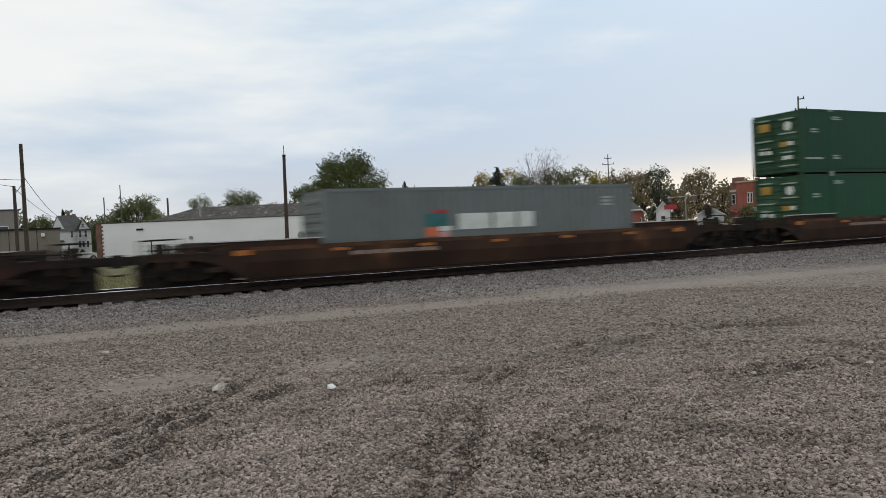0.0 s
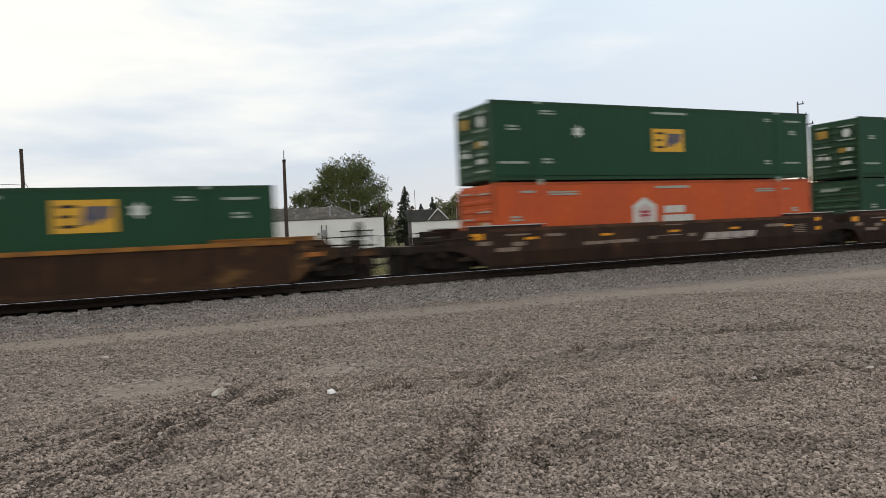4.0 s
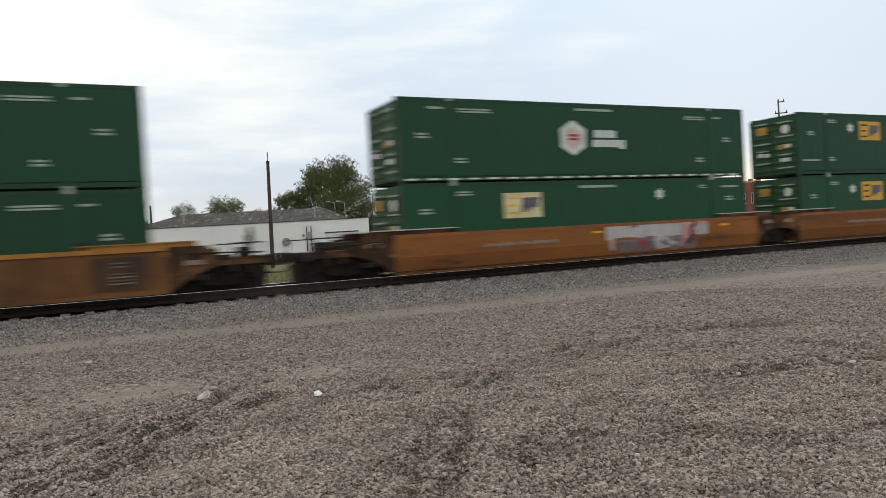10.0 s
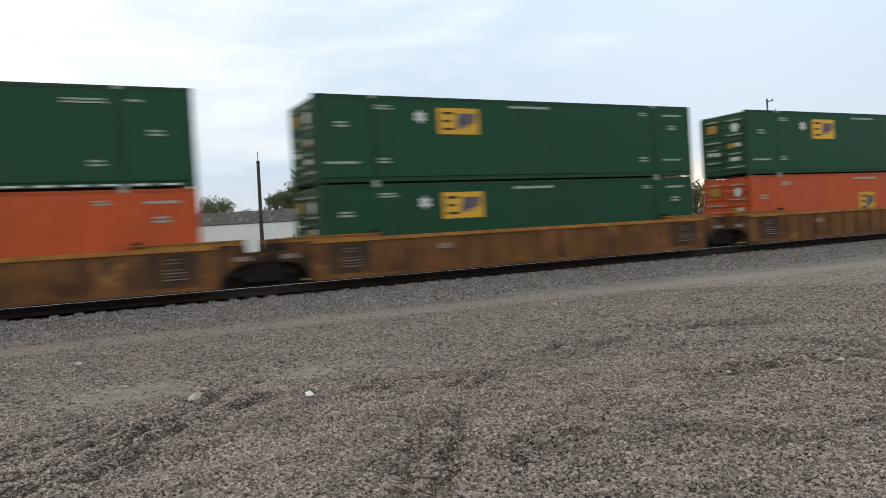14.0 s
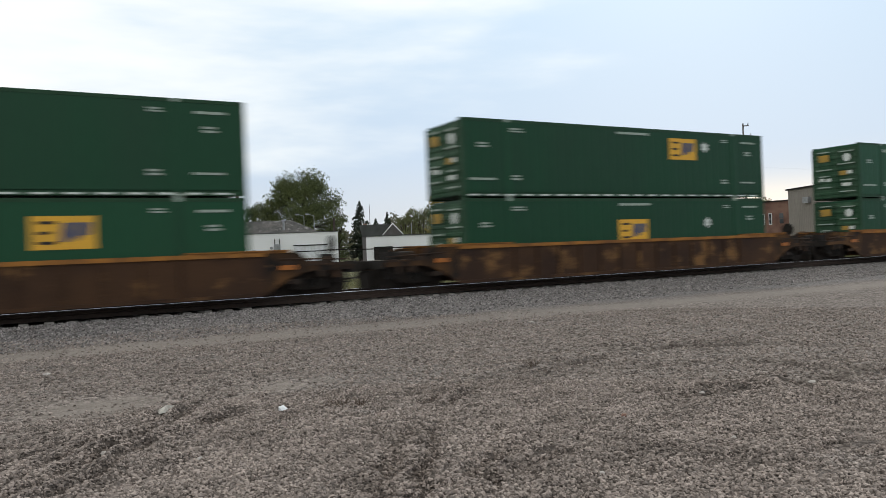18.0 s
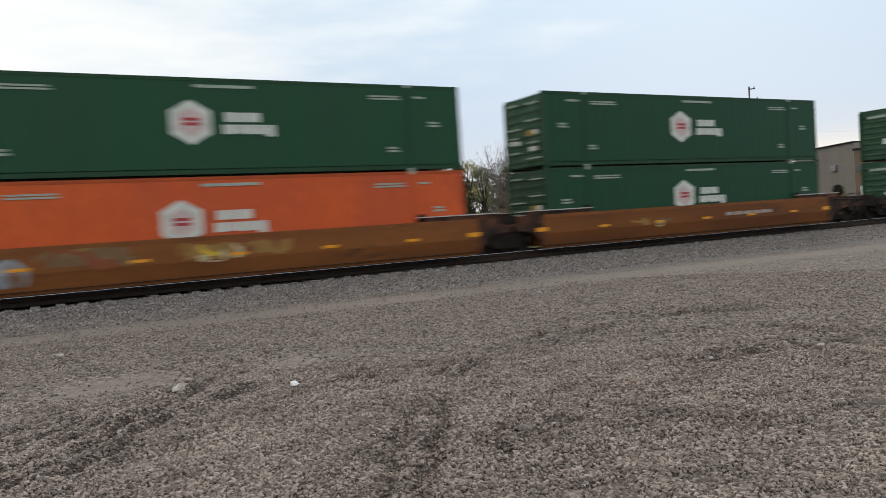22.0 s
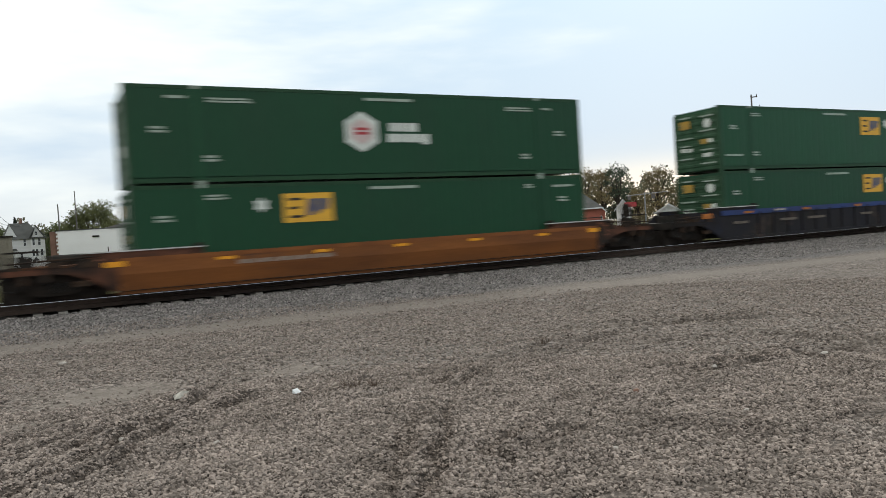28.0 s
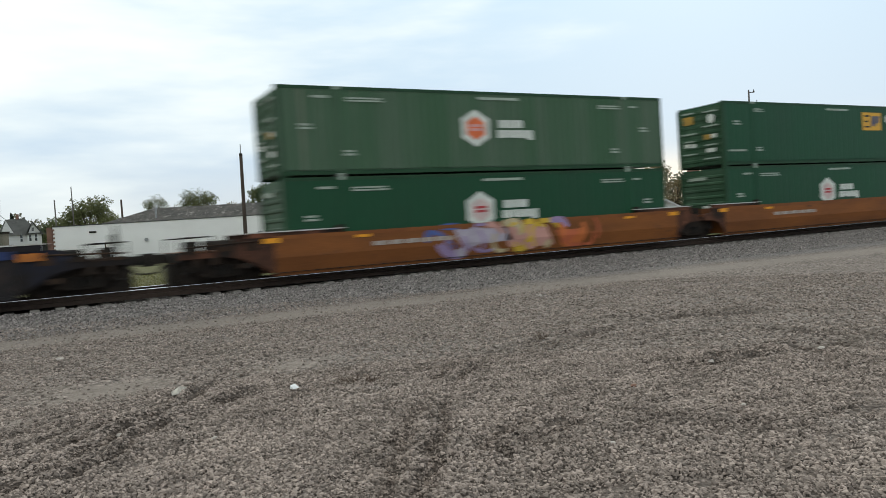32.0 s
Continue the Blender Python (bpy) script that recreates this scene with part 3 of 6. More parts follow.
def make_stones(name, count, near, far, b0, b1, size, seed, material, label, power=0.8):
    """Loose angular stones on the yard, as one heap of small solids."""
    rs = np.random.RandomState(seed)
    turn = np.radians([0, 120, 240, 60, 180, 300])
    base = np.stack([np.cos(turn), np.sin(turn), np.array([-0.55] * 3 + [0.55] * 3)], -1) * np.array([(0.8, 0.8, 1.0)] * 3 + [(0.66, 0.66, 1.0)] * 3)
    tri = np.array([(0, 2, 1), (3, 4, 5), (0, 1, 3), (1, 4, 3), (1, 2, 4), (2, 5, 4), (2, 0, 5), (0, 3, 5)])
    r = (near ** (1 + power) + rs.rand(count) * (far ** (1 + power) - near ** (1 + power))) ** (1 / (1 + power))
    b = np.radians(b0 + rs.rand(count) * (b1 - b0))
    x, y = r * np.sin(b), r * np.cos(b)
    keep = rs.rand(count) > 0.85 * np.clip(dirt_amount(x, y) * 1.7 + 0.1 * rut_lines(x, y)[1] + 0.4 * (wavy(x, y, 0.5, 12) - 0.45), 0, 1)
    x, y = x[keep], y[keep]
    m = len(x)
    z = ground_height(x, y)
    s = size * (0.55 + 1.0 * rs.rand(m) ** 2.3)
    sc = s[:, None] * np.stack([1.0 + 0.8 * rs.rand(m), 0.7 + 0.4 * rs.rand(m), 0.5 + 0.4 * rs.rand(m)], -1)
    v = (base[None] * (0.7 + 0.55 * rs.rand(m, 6, 1)) + 0.1 * rs.randn(m, 6, 3)) * sc[:, None, :]
    q = rs.randn(m, 3) * np.array([0.3, 0.3, 3.0])
    for axis in range(3):
        c, sn = np.cos(q[:, axis])[:, None], np.sin(q[:, axis])[:, None]
        i, j = [(1, 2), (0, 2), (0, 1)][axis]
        vi, vj = v[:, :, i] * c - v[:, :, j] * sn, v[:, :, i] * sn + v[:, :, j] * c
        v[:, :, i], v[:, :, j] = vi, vj
    v += np.stack([x, y, z + (0.1 + 0.55 * rs.rand(m)) * s], -1)[:, None]
    f = (tri[None] + 6 * np.arange(m)[:, None, None]).reshape(-1, 3)
    me = bpy.data.meshes.new(name)
    me.vertices.add(m * 6)
    me.vertices.foreach_set("co", v.ravel())
    me.loops.add(f.size)
    me.loops.foreach_set("vertex_index", f.ravel())
    me.polygons.add(len(f))
    me.polygons.foreach_set("loop_start", np.arange(len(f)) * 3)
    me.polygons.foreach_set("use_smooth", np.zeros(len(f), bool))
    me.update(calc_edges=True)
    # stones in the ruts are coloured darker for soil and furrow shade
    at = me.attributes.new("soil_shade", "FLOAT", "POINT")
    at.data.foreach_set("value", np.repeat(0.85 * rut_lines(x, y)[1] * rs.rand(m), 6).astype(np.float32))
    me.materials.append(material)
    return tagged(new(name, me), label, "gravel", kind="stuff")


STONE = mat("crushed_stone", (0.282, 0.238, 0.212), 0.95, (0.2, 0.168, 0.149), 1.3, 90, 0.5, island=0.5, soil_shade=(0.10, 0.077, 0.064), third=(0.30, 0.268, 0.247), third_scale=0.45, third_from=0.62)
BALLAST_STONE = mat("ballast_stone", (0.268, 0.245, 0.234), 0.95, (0.142, 0.129, 0.123), 2.0, 60, 0.5, island=0.7)
make_stones("gravel", 158000, 3.4, 9.0, -8, 64, 0.0162, 5, STONE, "loose crushed grey and tan stones over the yard")
make_stones("gravel", 66000, 8.8, 18.5, -8, 64, 0.0185, 6, STONE, "sparser crushed stones further across the yard")


def make_ballast():
    rs = np.random.RandomState(9)
    s = Shape()
    count = 42000
    px, py = -4 + 50 * rs.rand(count) ** 1.25, 22.0 - 6.0 * rs.rand(count) ** 1.15
    px += 0.3 * (py - 22.0)
    py = np.maximum(py, lane_y(px) + 0.7 + 0.5 * rs.rand(count))
    pz = ground_height(px, py)
    for x, y, z in zip(px.tolist(), py.tolist(), pz.tolist()):
        r = 0.015 + 0.024 * rs.rand() ** 2
        k = len(s.v)
        a = rs.rand() * 6.28
        p = [(math.cos(a + i * 2.09) * r * (0.7 + 0.6 * rs.rand()), math.sin(a + i * 2.09) * r * (0.7 + 0.6 * rs.rand())) for i in range(3)]
        s.v += [(x + u, y + w, z - 0.01) for u, w in p] + [(x + 0.6 * u, y + 0.6 * w, z + r * (0.5 + 0.6 * rs.rand())) for u, w in p]
        s.f += [(k + 3, k + 4, k + 5), (k, k + 1, k + 4, k + 3), (k + 1, k + 2, k + 5, k + 4), (k + 2, k, k + 3, k + 5)]
    ob = new("ballast", s.mesh("ballast"))
    ob.data.materials.append(BALLAST_STONE)
    tagged(ob, "pale crushed stone ballast along the track shoulder", "ballast", kind="stuff")


make_ballast()

# ---- track ----
track = thing("track", (0, TRACK_Y, 0), label="standard gauge railway track with polished rails", category="track", kind="structure")


def crowned_head():
    """Worn head: low crown and rubbed shoulders."""
    prof = [(-0.0349, 0.158), (-0.0345, 0.164), (-0.031, 0.169), (-0.02, 0.1718), (0.0, 0.1724), (0.02, 0.1718), (0.031, 0.169), (0.0345, 0.164), (0.0349, 0.158)]
    s = Shape()
    k = len(prof)
    s.v = [(x, a, b) for x in (-890, 700) for a, b in prof]
    s.f = [(i, (i + 1) % k, k + (i + 1) % k, k + i) for i in range(k)]
    return s


def make_track():
    tie = cached(("tie",), lambda: Shape().prism([(-0.115, -0.2), (0.115, -0.2), (0.115, 0.0), (0.1, 0.015), (-0.1, 0.015), (-0.115, 0.0)], -1.3, 1.3))
    tie.materials.append(TIE)
    tie.materials.append(TIE_TOP)
    for f in tie.polygons:
        f.material_index = 1 if f.normal.z > 0.5 else 0
    rs = random.Random(3)
    far = Shape()
    for i in range(262):
        x = -46 + 0.588 * i
        if not -16 < x < 58:
            far.box(x - 0.115, x + 0.115, -1.3, 1.3, RAIL_Z - 0.44, RAIL_Z - 0.225)
            continue
        part("tie", tie, TIE, track, at=(x + rs.uniform(-0.02, 0.02), rs.uniform(-0.05, 0.05), RAIL_Z - 0.24 + rs.uniform(-0.03, 0.004)))
    part("tie_row", far, TIE, track)
    foot = [(-0.09, -0.09), (0.09, -0.09), (0.075, 0.0), (0.07, 0.016), (0.012, 0.032), (0.01, 0.125), (0.034, 0.135), (0.034, 0.165), (-0.034, 0.165), (-0.034, 0.135), (-0.01, 0.125), (-0.012, 0.032), (-0.07, 0.016), (-0.075, 0.0)]
    for side in (-1, 1):
        s = Shape()
        k = len(foot)
        s.v = [(x, a, b) for x in (-890, 700) for a, b in foot]
        s.f = [(i, (i + 1) % k, k + (i + 1) % k, k + i) for i in range(k)]
        r = part("rail", s, RAIL_SIDE, track, "rusty rail with polished head", at=(0, side * 0.7525, RAIL_Z - 0.132))
        part("rail_head", crowned_head(), RAIL_TOP, r, "shiny worn running surface")


make_track()


# ---- the train: well cars and the boxes in them ----
TRAIN = []          # (thing, place along the train, height over ground)


def wall_shape(length, height, pitch, depth, rib):
    """A box body with upright corrugation on both long sides."""
    s = Shape()
    n = int((length - 0.24) / pitch)
    w = (length - 0.24) / n
    prof = [(0.12, 0.0)]
    for i in range(n):
        a = 0.12 + i * w
        prof += [(a + w * (0.5 - rib), 0.0), (a + w * (0.62 - rib), depth), (a + w * (0.38 + rib), depth), (a + w * (0.5 + rib), 0.0)]
    prof.append((length - 0.12, 0.0))
    for side in (-1, 1):
        k = len(s.v)
        for x, d in prof:
            s.v += [(x, side * (BOX_W - 0.004 - d), 0.235), (x, side * (BOX_W - 0.004 - d), height - 0.09)]
        s.f += [(k + 2 * i, k + 2 * i + 2, k + 2 * i + 3, k + 2 * i + 1) for i in range(len(prof) - 1)]
    s.box(0.10, length - 0.06, -BOX_W + 0.06, BOX_W - 0.06, 0.13, height - 0.03)
    return s


def ring(cx, cz, r, y, sides=6, turn=math.pi / 2, squash=1.0):
    s = Shape()
    s.prism([(cx + squash * r * math.cos(turn + 2 * math.pi * i / sides), cz + r * math.sin(turn + 2 * math.pi * i / sides)) for i in range(sides)], y - 0.004, y + 0.004)
    return s


FACE = -BOX_W - 0.006


def mark(name, box, x0, x1, z0, z1, material, label="", y=FACE):
    key = (name, round(x1 - x0, 3), round(z1 - z0, 3), material.name)
    me = cached(key, lambda: Shape().box(0, x1 - x0, -0.004, 0.004, 0, z1 - z0))
    return part(name, me, material, box, label, at=(x0, y, z0))


def bars(box, x, z, w, h, material, rows=2):
    """Small lettering too far to read: rows of short bars."""
    step = h / rows
    for i in range(rows):
        mark("lettering", box, x - w / 2, x + w / 2 - 0.06 * (i % 2), z - h / 2 + i * step, z - h / 2 + (i + 0.62) * step, material)


def hexagon_logo(box, hx, hz, tone=MARK, inner=MARK_RED):
    part("emblem", cached(("emblem", hx, hz), lambda: ring(hx, hz, 0.66, FACE)), tone, box, "white six-sided emblem")
    part("emblem_ring", cached(("emblem_ring", hx, hz), lambda: ring(hx, hz, 0.42 if inner is MARK_RED else 0.5, FACE - 0.007)), MARK_BLUSH if inner is MARK_RED else inner, box)
    for dz in (-0.05, 0.09):
        part("emblem_bar", cached(("emblem_bar", hx, hz, dz), lambda: Shape().box(hx - 0.25, hx + 0.25, FACE - 0.017, FACE - 0.013, hz + dz - 0.045, hz + dz + 0.045)), inner if inner is MARK_RED else MARK_PINK, box)
    # two rows of company lettering, drawn as plain blocks
    x = hx + 1.0
    for w in (0.30, 0.26, 0.36):
        mark("logo_block", box, x, x + w, hz + 0.02, hz + 0.30, tone)
        x += w + 0.05
    x = hx + 0.92
    for w, d in ((0.34, 0.0), (0.22, 0.02), (0.28, 0.0), (0.28, 0.0), (0.26, -0.07)):
        mark("logo_block", box, x, x + w, hz - 0.34 + d, hz - 0.06, tone)
        x += w + 0.04


def star(cx, cz, r0, r1, n=6):
    return Shape().prism([(cx + (r0 if i % 2 else r1) * math.cos(math.pi * i / n), cz + (r0 if i % 2 else r1) * math.sin(math.pi * i / n)) for i in range(2 * n)], FACE - 0.004, FACE + 0.004)


def ribbed_door(h):
    """A door leaf with level pressed ribs."""
    o = [(0.03, 0.16), (-0.02, 0.16)]
    z = 0.3
    while z < h - 0.36:
        o += [(-0.02, z), (-0.05, z + 0.04), (-0.05, z + 0.13), (-0.02, z + 0.17)]
        z += 0.31
    o += [(-0.02, h - 0.14), (0.03, h - 0.14)]
    return Shape().prism(o, -0.56, 0.56)


def yellow_logo(box, x0, z0, blob=None, pale=False, w=1.6):
    mark("logo_panel", box, x0, x0 + w, z0, z0 + 0.9, YELLOW_PALE if pale else YELLOW, "yellow panel with a blue emblem")
    y = FACE - 0.007
    k = w / 1.6
    part("logo_emblem", cached(("logo_emblem", w), lambda: Shape().prism([(0.7 * k, 0.2), (0.92 * k, 0.2), (1.0 * k, 0.38), (1.08 * k, 0.2), (1.24 * k, 0.36), (1.42 * k, 0.38), (1.5 * k, 0.72), (0.78 * k, 0.72)], -0.004, 0.004)), BLUE_MARK, box, at=(x0, y, z0))
    for i in range(3):
        mark("logo_bar", box, x0 + 0.16, x0 + (0.62 if i != 1 else 0.5), z0 + 0.14 + 0.27 * i, z0 + 0.22 + 0.27 * i, DARK_MARK if not pale else YELLOW, y=y)
    if blob:
        part("emblem", cached(("round_emblem", blob), lambda: star(blob[0], blob[1], 0.25, 0.15)), MARK, box, "round white emblem")


def container(place, level, look_of, kind, spec=None, length=BOX_L, height=BOX_H, base=None, dashes=False, door=True):
    """kind: hexagon, yellow, plain; look_of: paint; level 0 sits in the well, 1 on the lower box."""
    body, dark, end, name = {
        "green": (GREEN, GREEN_DARK, GREEN_END, "dark green"), "ribbed": (GREEN_RIB, GREEN_DARK, GREEN_RIB, "faded green ribbed"),
        "orange": (ORANGE, ORANGE_DARK, ORANGE, "bright orange"), "white": (WHITE_BOX, WHITE_BOX, WHITE_BOX, "white"),
        "grey": (GREY_BOX, GREY_BOX, GREY_BOX, "grey"), "red": (RED_BOX, RED_BOX, RED_BOX, "rust-red")}[look_of]
    logo = {"hexagon": "with white hexagon emblem", "yellow": "with yellow logo panel", "plain": "with white lettering"}[kind]
    where = "stacked on another" if level else "in a well car"
    box = thing("container", label=f"{name} container {logo}, {where}", category="container", group="train containers")
    L, H = length, height
    deep = 0.034 if look_of in ("ribbed", "grey", "red", "white") else 0.009
    pitch = 0.28 if deep > 0.02 else 0.42
    part("body", cached(("body", L, H, deep), lambda: wall_shape(L, H, pitch, deep, 0.3 if deep > 0.02 else 0.44)), body, box)
    for s in (-1, 1):
        part("top_rail", cached(("top_rail", L), lambda: Shape().box(0.1, L - 0.1, -0.045, 0.045, -0.1, 0.0)), dark, box, at=(0, s * (BOX_W - 0.045), H))
        part("bottom_rail", cached(("bottom_rail", L), lambda: Shape().box(0.1, L - 0.1, -0.05, 0.05, 0.075, 0.2)), dark, box, at=(0, s * (BOX_W - 0.05), 0))
        spans = [(L - 12.19) / 2, (L + 12.19) / 2] if L > 13 else []
        for x in spans if s < 0 else ():
            part("side_post", cached(("side_post", H), lambda: Shape().box(-0.1, 0.1, -0.012, 0.012, 0.16, H - 0.1)), body, box, at=(x, s * (BOX_W - 0.004), 0))
            for z in (0.0, H - 0.118):
                part("corner_casting", cached(("casting",), lambda: Shape().box(-0.09, 0.09, -0.08, 0.08, 0, 0.118)), MARK_DIM, box, "worn pale corner casting", at=(x, s * (BOX_W - 0.076), z))
        for x in (0.06, L - 0.06):
            part("corner_post", cached(("corner_post", H), lambda: Shape().box(-0.06, 0.06, -0.08, 0.08, 0.1, H - 0.1)), dark, box, at=(x, s * (BOX_W - 0.08), 0))
            for z in (0.0, H - 0.118) if s < 0 else ():
                part("corner_casting", cached(("casting_end",), lambda: Shape().box(-0.075, 0.075, -0.08, 0.08, 0, 0.118)), dark, box, at=(x + (0.012 if x < 1 else -0.012), s * (BOX_W - 0.08), z))
    # the end that faces back down the line
    if door:
        for s in (-1, 1):
            d = part("door", cached(("door", H), lambda: ribbed_door(H)), end, box, at=(0.045, s * 0.575, 0))
            for y in (-0.36, 0.3):
                part("lock_rod", cached(("lock_rod", H), lambda: Shape().tube((0, 0, 0.12), (0, 0, H - 0.12), 0.022, sides=6)), dark, d, at=(-0.07, y, 0))
            for z, w in (((0.42, 0.4), (1.02, 0.3), (1.86, 0.42), (2.5, 0.36)) if s < 0 else ((0.7, 0.36), (1.28, 0.26), (1.62, 0.42), (2.56, 0.3))):
                part("hinge", cached(("hinge", w), lambda: Shape().box(-0.03, 0.01, -w, w, 0, 0.055)), MARK_DIM if look_of in ("green", "ribbed", "orange") else dark, d, at=(-0.06, 0.04 * s, z))
        if kind == "yellow":
            part("door_panel", cached(("door_panel",), lambda: Shape().box(-0.006, 0.006, -0.3, 0.3, 0, 0.36)), YELLOW_DOOR, box, "yellow logo panel on the door", at=(-0.035, 0.62, 2.08))
            part("door_panel", cached(("door_strip",), lambda: Shape().box(-0.006, 0.006, -0.2, 0.2, 0, 0.22)), YELLOW_DOOR, box, at=(-0.035, -0.42, 1.3))
            part("door_emblem", cached(("door_emblem",), lambda: Shape().tube((-0.006, 0, 0.2), (0.006, 0, 0.2), 0.21, sides=9)), MARK, box, at=(-0.035, -0.66, 2.0))
        if kind == "hexagon":
            part("door_panel", cached(("door_strip",), lambda: Shape().box(-0.006, 0.006, -0.2, 0.2, 0, 0.22)), YELLOW_DOOR, box, at=(-0.035, -0.42, 1.3))
        for y, z, w in () if look_of in ("white", "grey", "red") else ((-0.6, 0.72, 0.5), (0.75, 1.05, 0.3), (-0.8, 1.34, 0.3), (0.35, 1.02, 0.3)):
            part("door_marking", cached(("door_marking", w), lambda: Shape().box(-0.006, 0.006, -w / 2, w / 2, 0, 0.17)), MARK, box, at=(-0.035, y, z))
    else:
        for i in range(8):
            part("end_rib", cached(("end_rib",), lambda: Shape().prism([(0, 0), (-0.05, 0.05), (-0.05, 0.12), (0, 0.17)], -1.12, 1.12)), end, box, at=(0.07, 0, 0.32 + 0.3 * i))
        part("end_panel", cached(("end_panel", H), lambda: Shape().box(0.06, 0.1, -1.14, 1.14, 0.14, H - 0.1)), end, box)
        part("end_emblem", cached(("end_emblem",), lambda: Shape().box(-0.006, 0.006, -0.34, 0.34, 0, 0.3)), MARK, box, at=(0.008, -0.3, 0.92))
        part("end_lettering", cached(("end_lettering",), lambda: Shape().box(-0.006, 0.006, -0.5, 0.5, 0, 0.14)), MARK_DIM, box, at=(0.008, 0.3, H - 0.5))
    if L > 13 and look_of != "white":
        bars(box, 0.9, 1.62 if kind != "yellow" else 1.95, 0.46, 0.22, MARK_DIM)
        bars(box, 2.33, 0.78, 0.42, 0.22, MARK_DIM)
        bars(box, 13.56, 0.76, 0.4, 0.22, MARK_DIM)
        bars(box, 15.14, 1.6 if kind != "yellow" else 2.03, 0.42, 0.22, MARK_DIM)
        mark("lettering", box, 7.3, 9.0, 2.59, 2.68, MARK_DIM)
        if kind == "hexagon":
            mark("lettering", box, 1.15, 1.7, 2.5, 2.58, MARK_DIM)
            bars(box, 2.95, 2.49, 1.3, 0.17, MARK_DIM)
            bars(box, 13.35, 2.46, 1.1, 0.17, MARK_DIM)
            mark("lettering", box, 14.42, 14.8, 2.44, 2.51, MARK_DIM)
        elif kind == "yellow":
            bars(box, 2.38, 2.52, 0.6, 0.18, MARK_DIM)
            bars(box, 13.62, 2.54, 0.4, 0.16, MARK_DIM)
            mark("lettering", box, 14.7, 15.6, 2.46, 2.54, MARK_DIM)
            mark("lettering", box, 0.3, 1.4, 0.66, 0.74, MARK_DIM)
            mark("lettering", box, 14.6, 15.5, 0.68, 0.75, MARK_DIM)
    if dashes:
        n = 20
        for i in range(n):
            x = 0.2 + i * (L - 0.4) / n
            mark("reflective_tape", box, x, x + 0.5, 0.1, 0.16, MARK, y=-BOX_W - 0.006)
    if spec:
        spec(box)
    z = RAIL_Z + (0.19 if base is None else base) + level * BOX_H
    TRAIN.append((box, place, z))
    return box


def hexagon(x=7.13, z=1.58, **k):
    return lambda box: hexagon_logo(box, x, z, **k)


def yellow(x, z, blob=None, **k):
    return lambda box: yellow_logo(box, x, z, blob, **k)


Y_RIGHT = yellow(10.2, 1.64, (12.35, 2.22))
Y_LEFT = yellow(4.37, 1.64, (3.7, 2.22))
Y_MID = yellow(7.22, 1.13, (12.35, 1.84))
Y_MID_L = yellow(7.22, 1.13, (3.69, 1.84))
Y_FAR = yellow(10.6, 1.52, (8.05, 2.12))
Y_FAR_L = yellow(10.4, 1.5, (4.72, 2.18))


# wheels and trucks
def wheel_shape():
    s = Shape()
    s.tube((0, -0.07, 0), (0, 0.045, 0), 0.455, 0.455, 28)
    s.tube((0, 0.045, 0), (0, 0.075, 0), 0.482, 0.482, 28)
    s.tube((0, -0.1, 0), (0, -0.07, 0), 0.16, 0.16, 16)
    return s


def side_frame_shape():
    o = [(-1.15, 0.62), (-1.05, 0.72), (-0.55, 0.86), (0.55, 0.86), (1.05, 0.72), (1.15, 0.62), (1.12, 0.38), (0.72, 0.38), (0.55, 0.22), (0.3, 0.16), (-0.3, 0.16), (-0.55, 0.22), (-0.72, 0.38), (-1.12, 0.38)]
    return Shape().prism(o, -0.07, 0.07)


def truck(car, x):
    # the long low box is an added block against light under the truck
    t = part("truck", cached(("bolster_and_filler",), lambda: Shape().box(-0.2, 0.2, -1.05, 1.05, 0.42, 0.72).box(-0.35, 0.35, -0.35, 0.35, 0.6, 0.8).box(-1.38, 1.38, -0.6, 0.6, 0.01, 0.62)), STEEL_CAST, car, "dark cast steel truck", at=(x, 0, 0.04))
    for s in (-1, 1):
        part("side_frame", cached(("side_frame",), side_frame_shape), STEEL_CAST, t, at=(0, s * 1.0, 0))
        for dx in (-0.13, 0.13):
            part("spring", cached(("spring",), lambda: Shape().tube((0, 0, 0.24), (0, 0, 0.5), 0.09, sides=10)), STEEL_DARK, t, at=(dx, s * 1.09, 0))
    for dx in (-0.89, 0.89):
        part("axle", cached(("axle",), lambda: Shape().tube((0, -1.1, 0), (0, 1.1, 0), 0.085, sides=10)), STEEL_DARK, t, at=(dx, 0, 0.455))
        for s in (-1, 1):
            w = part("wheel", cached(("wheel", s), lambda: wheel_shape() if s < 0 else Shape().tube((0, 0.07, 0), (0, -0.045, 0), 0.455, 0.455, 28).tube((0, -0.045, 0), (0, -0.075, 0), 0.482, 0.482, 28)), STEEL_CAST, t, "dark steel wheel with a worn tread", at=(dx, s * 0.755, 0.455))
            part("bearing_cap", cached(("cap",), lambda: Shape().tube((0, -0.1, 0), (0, 0.1, 0), 0.12, sides=12)), STEEL_DARK, t, at=(dx, s * 1.08, 0.455))


def end_outline(kind, top):
    """Side plate outline at an end, from the top inwards to the foot; x grows away from the well."""
    if kind == "end":
        return [(0.4, top), (1.5, top - 0.02), (1.62, top - 0.14), (1.95, 0.98), (3.2, 0.94), (3.2, 0.79), (2.0, 0.80), (1.55, 0.74), (1.1, 0.56), (0.7, 0.32), (0.42, 0.1)]
    return [(0.4, top), (1.2, top), (1.26, 1.12), (1.74, 1.05), (1.74, 0.80), (1.15, 0.77), (0.8, 0.66), (0.56, 0.42), (0.40, 0.1)]


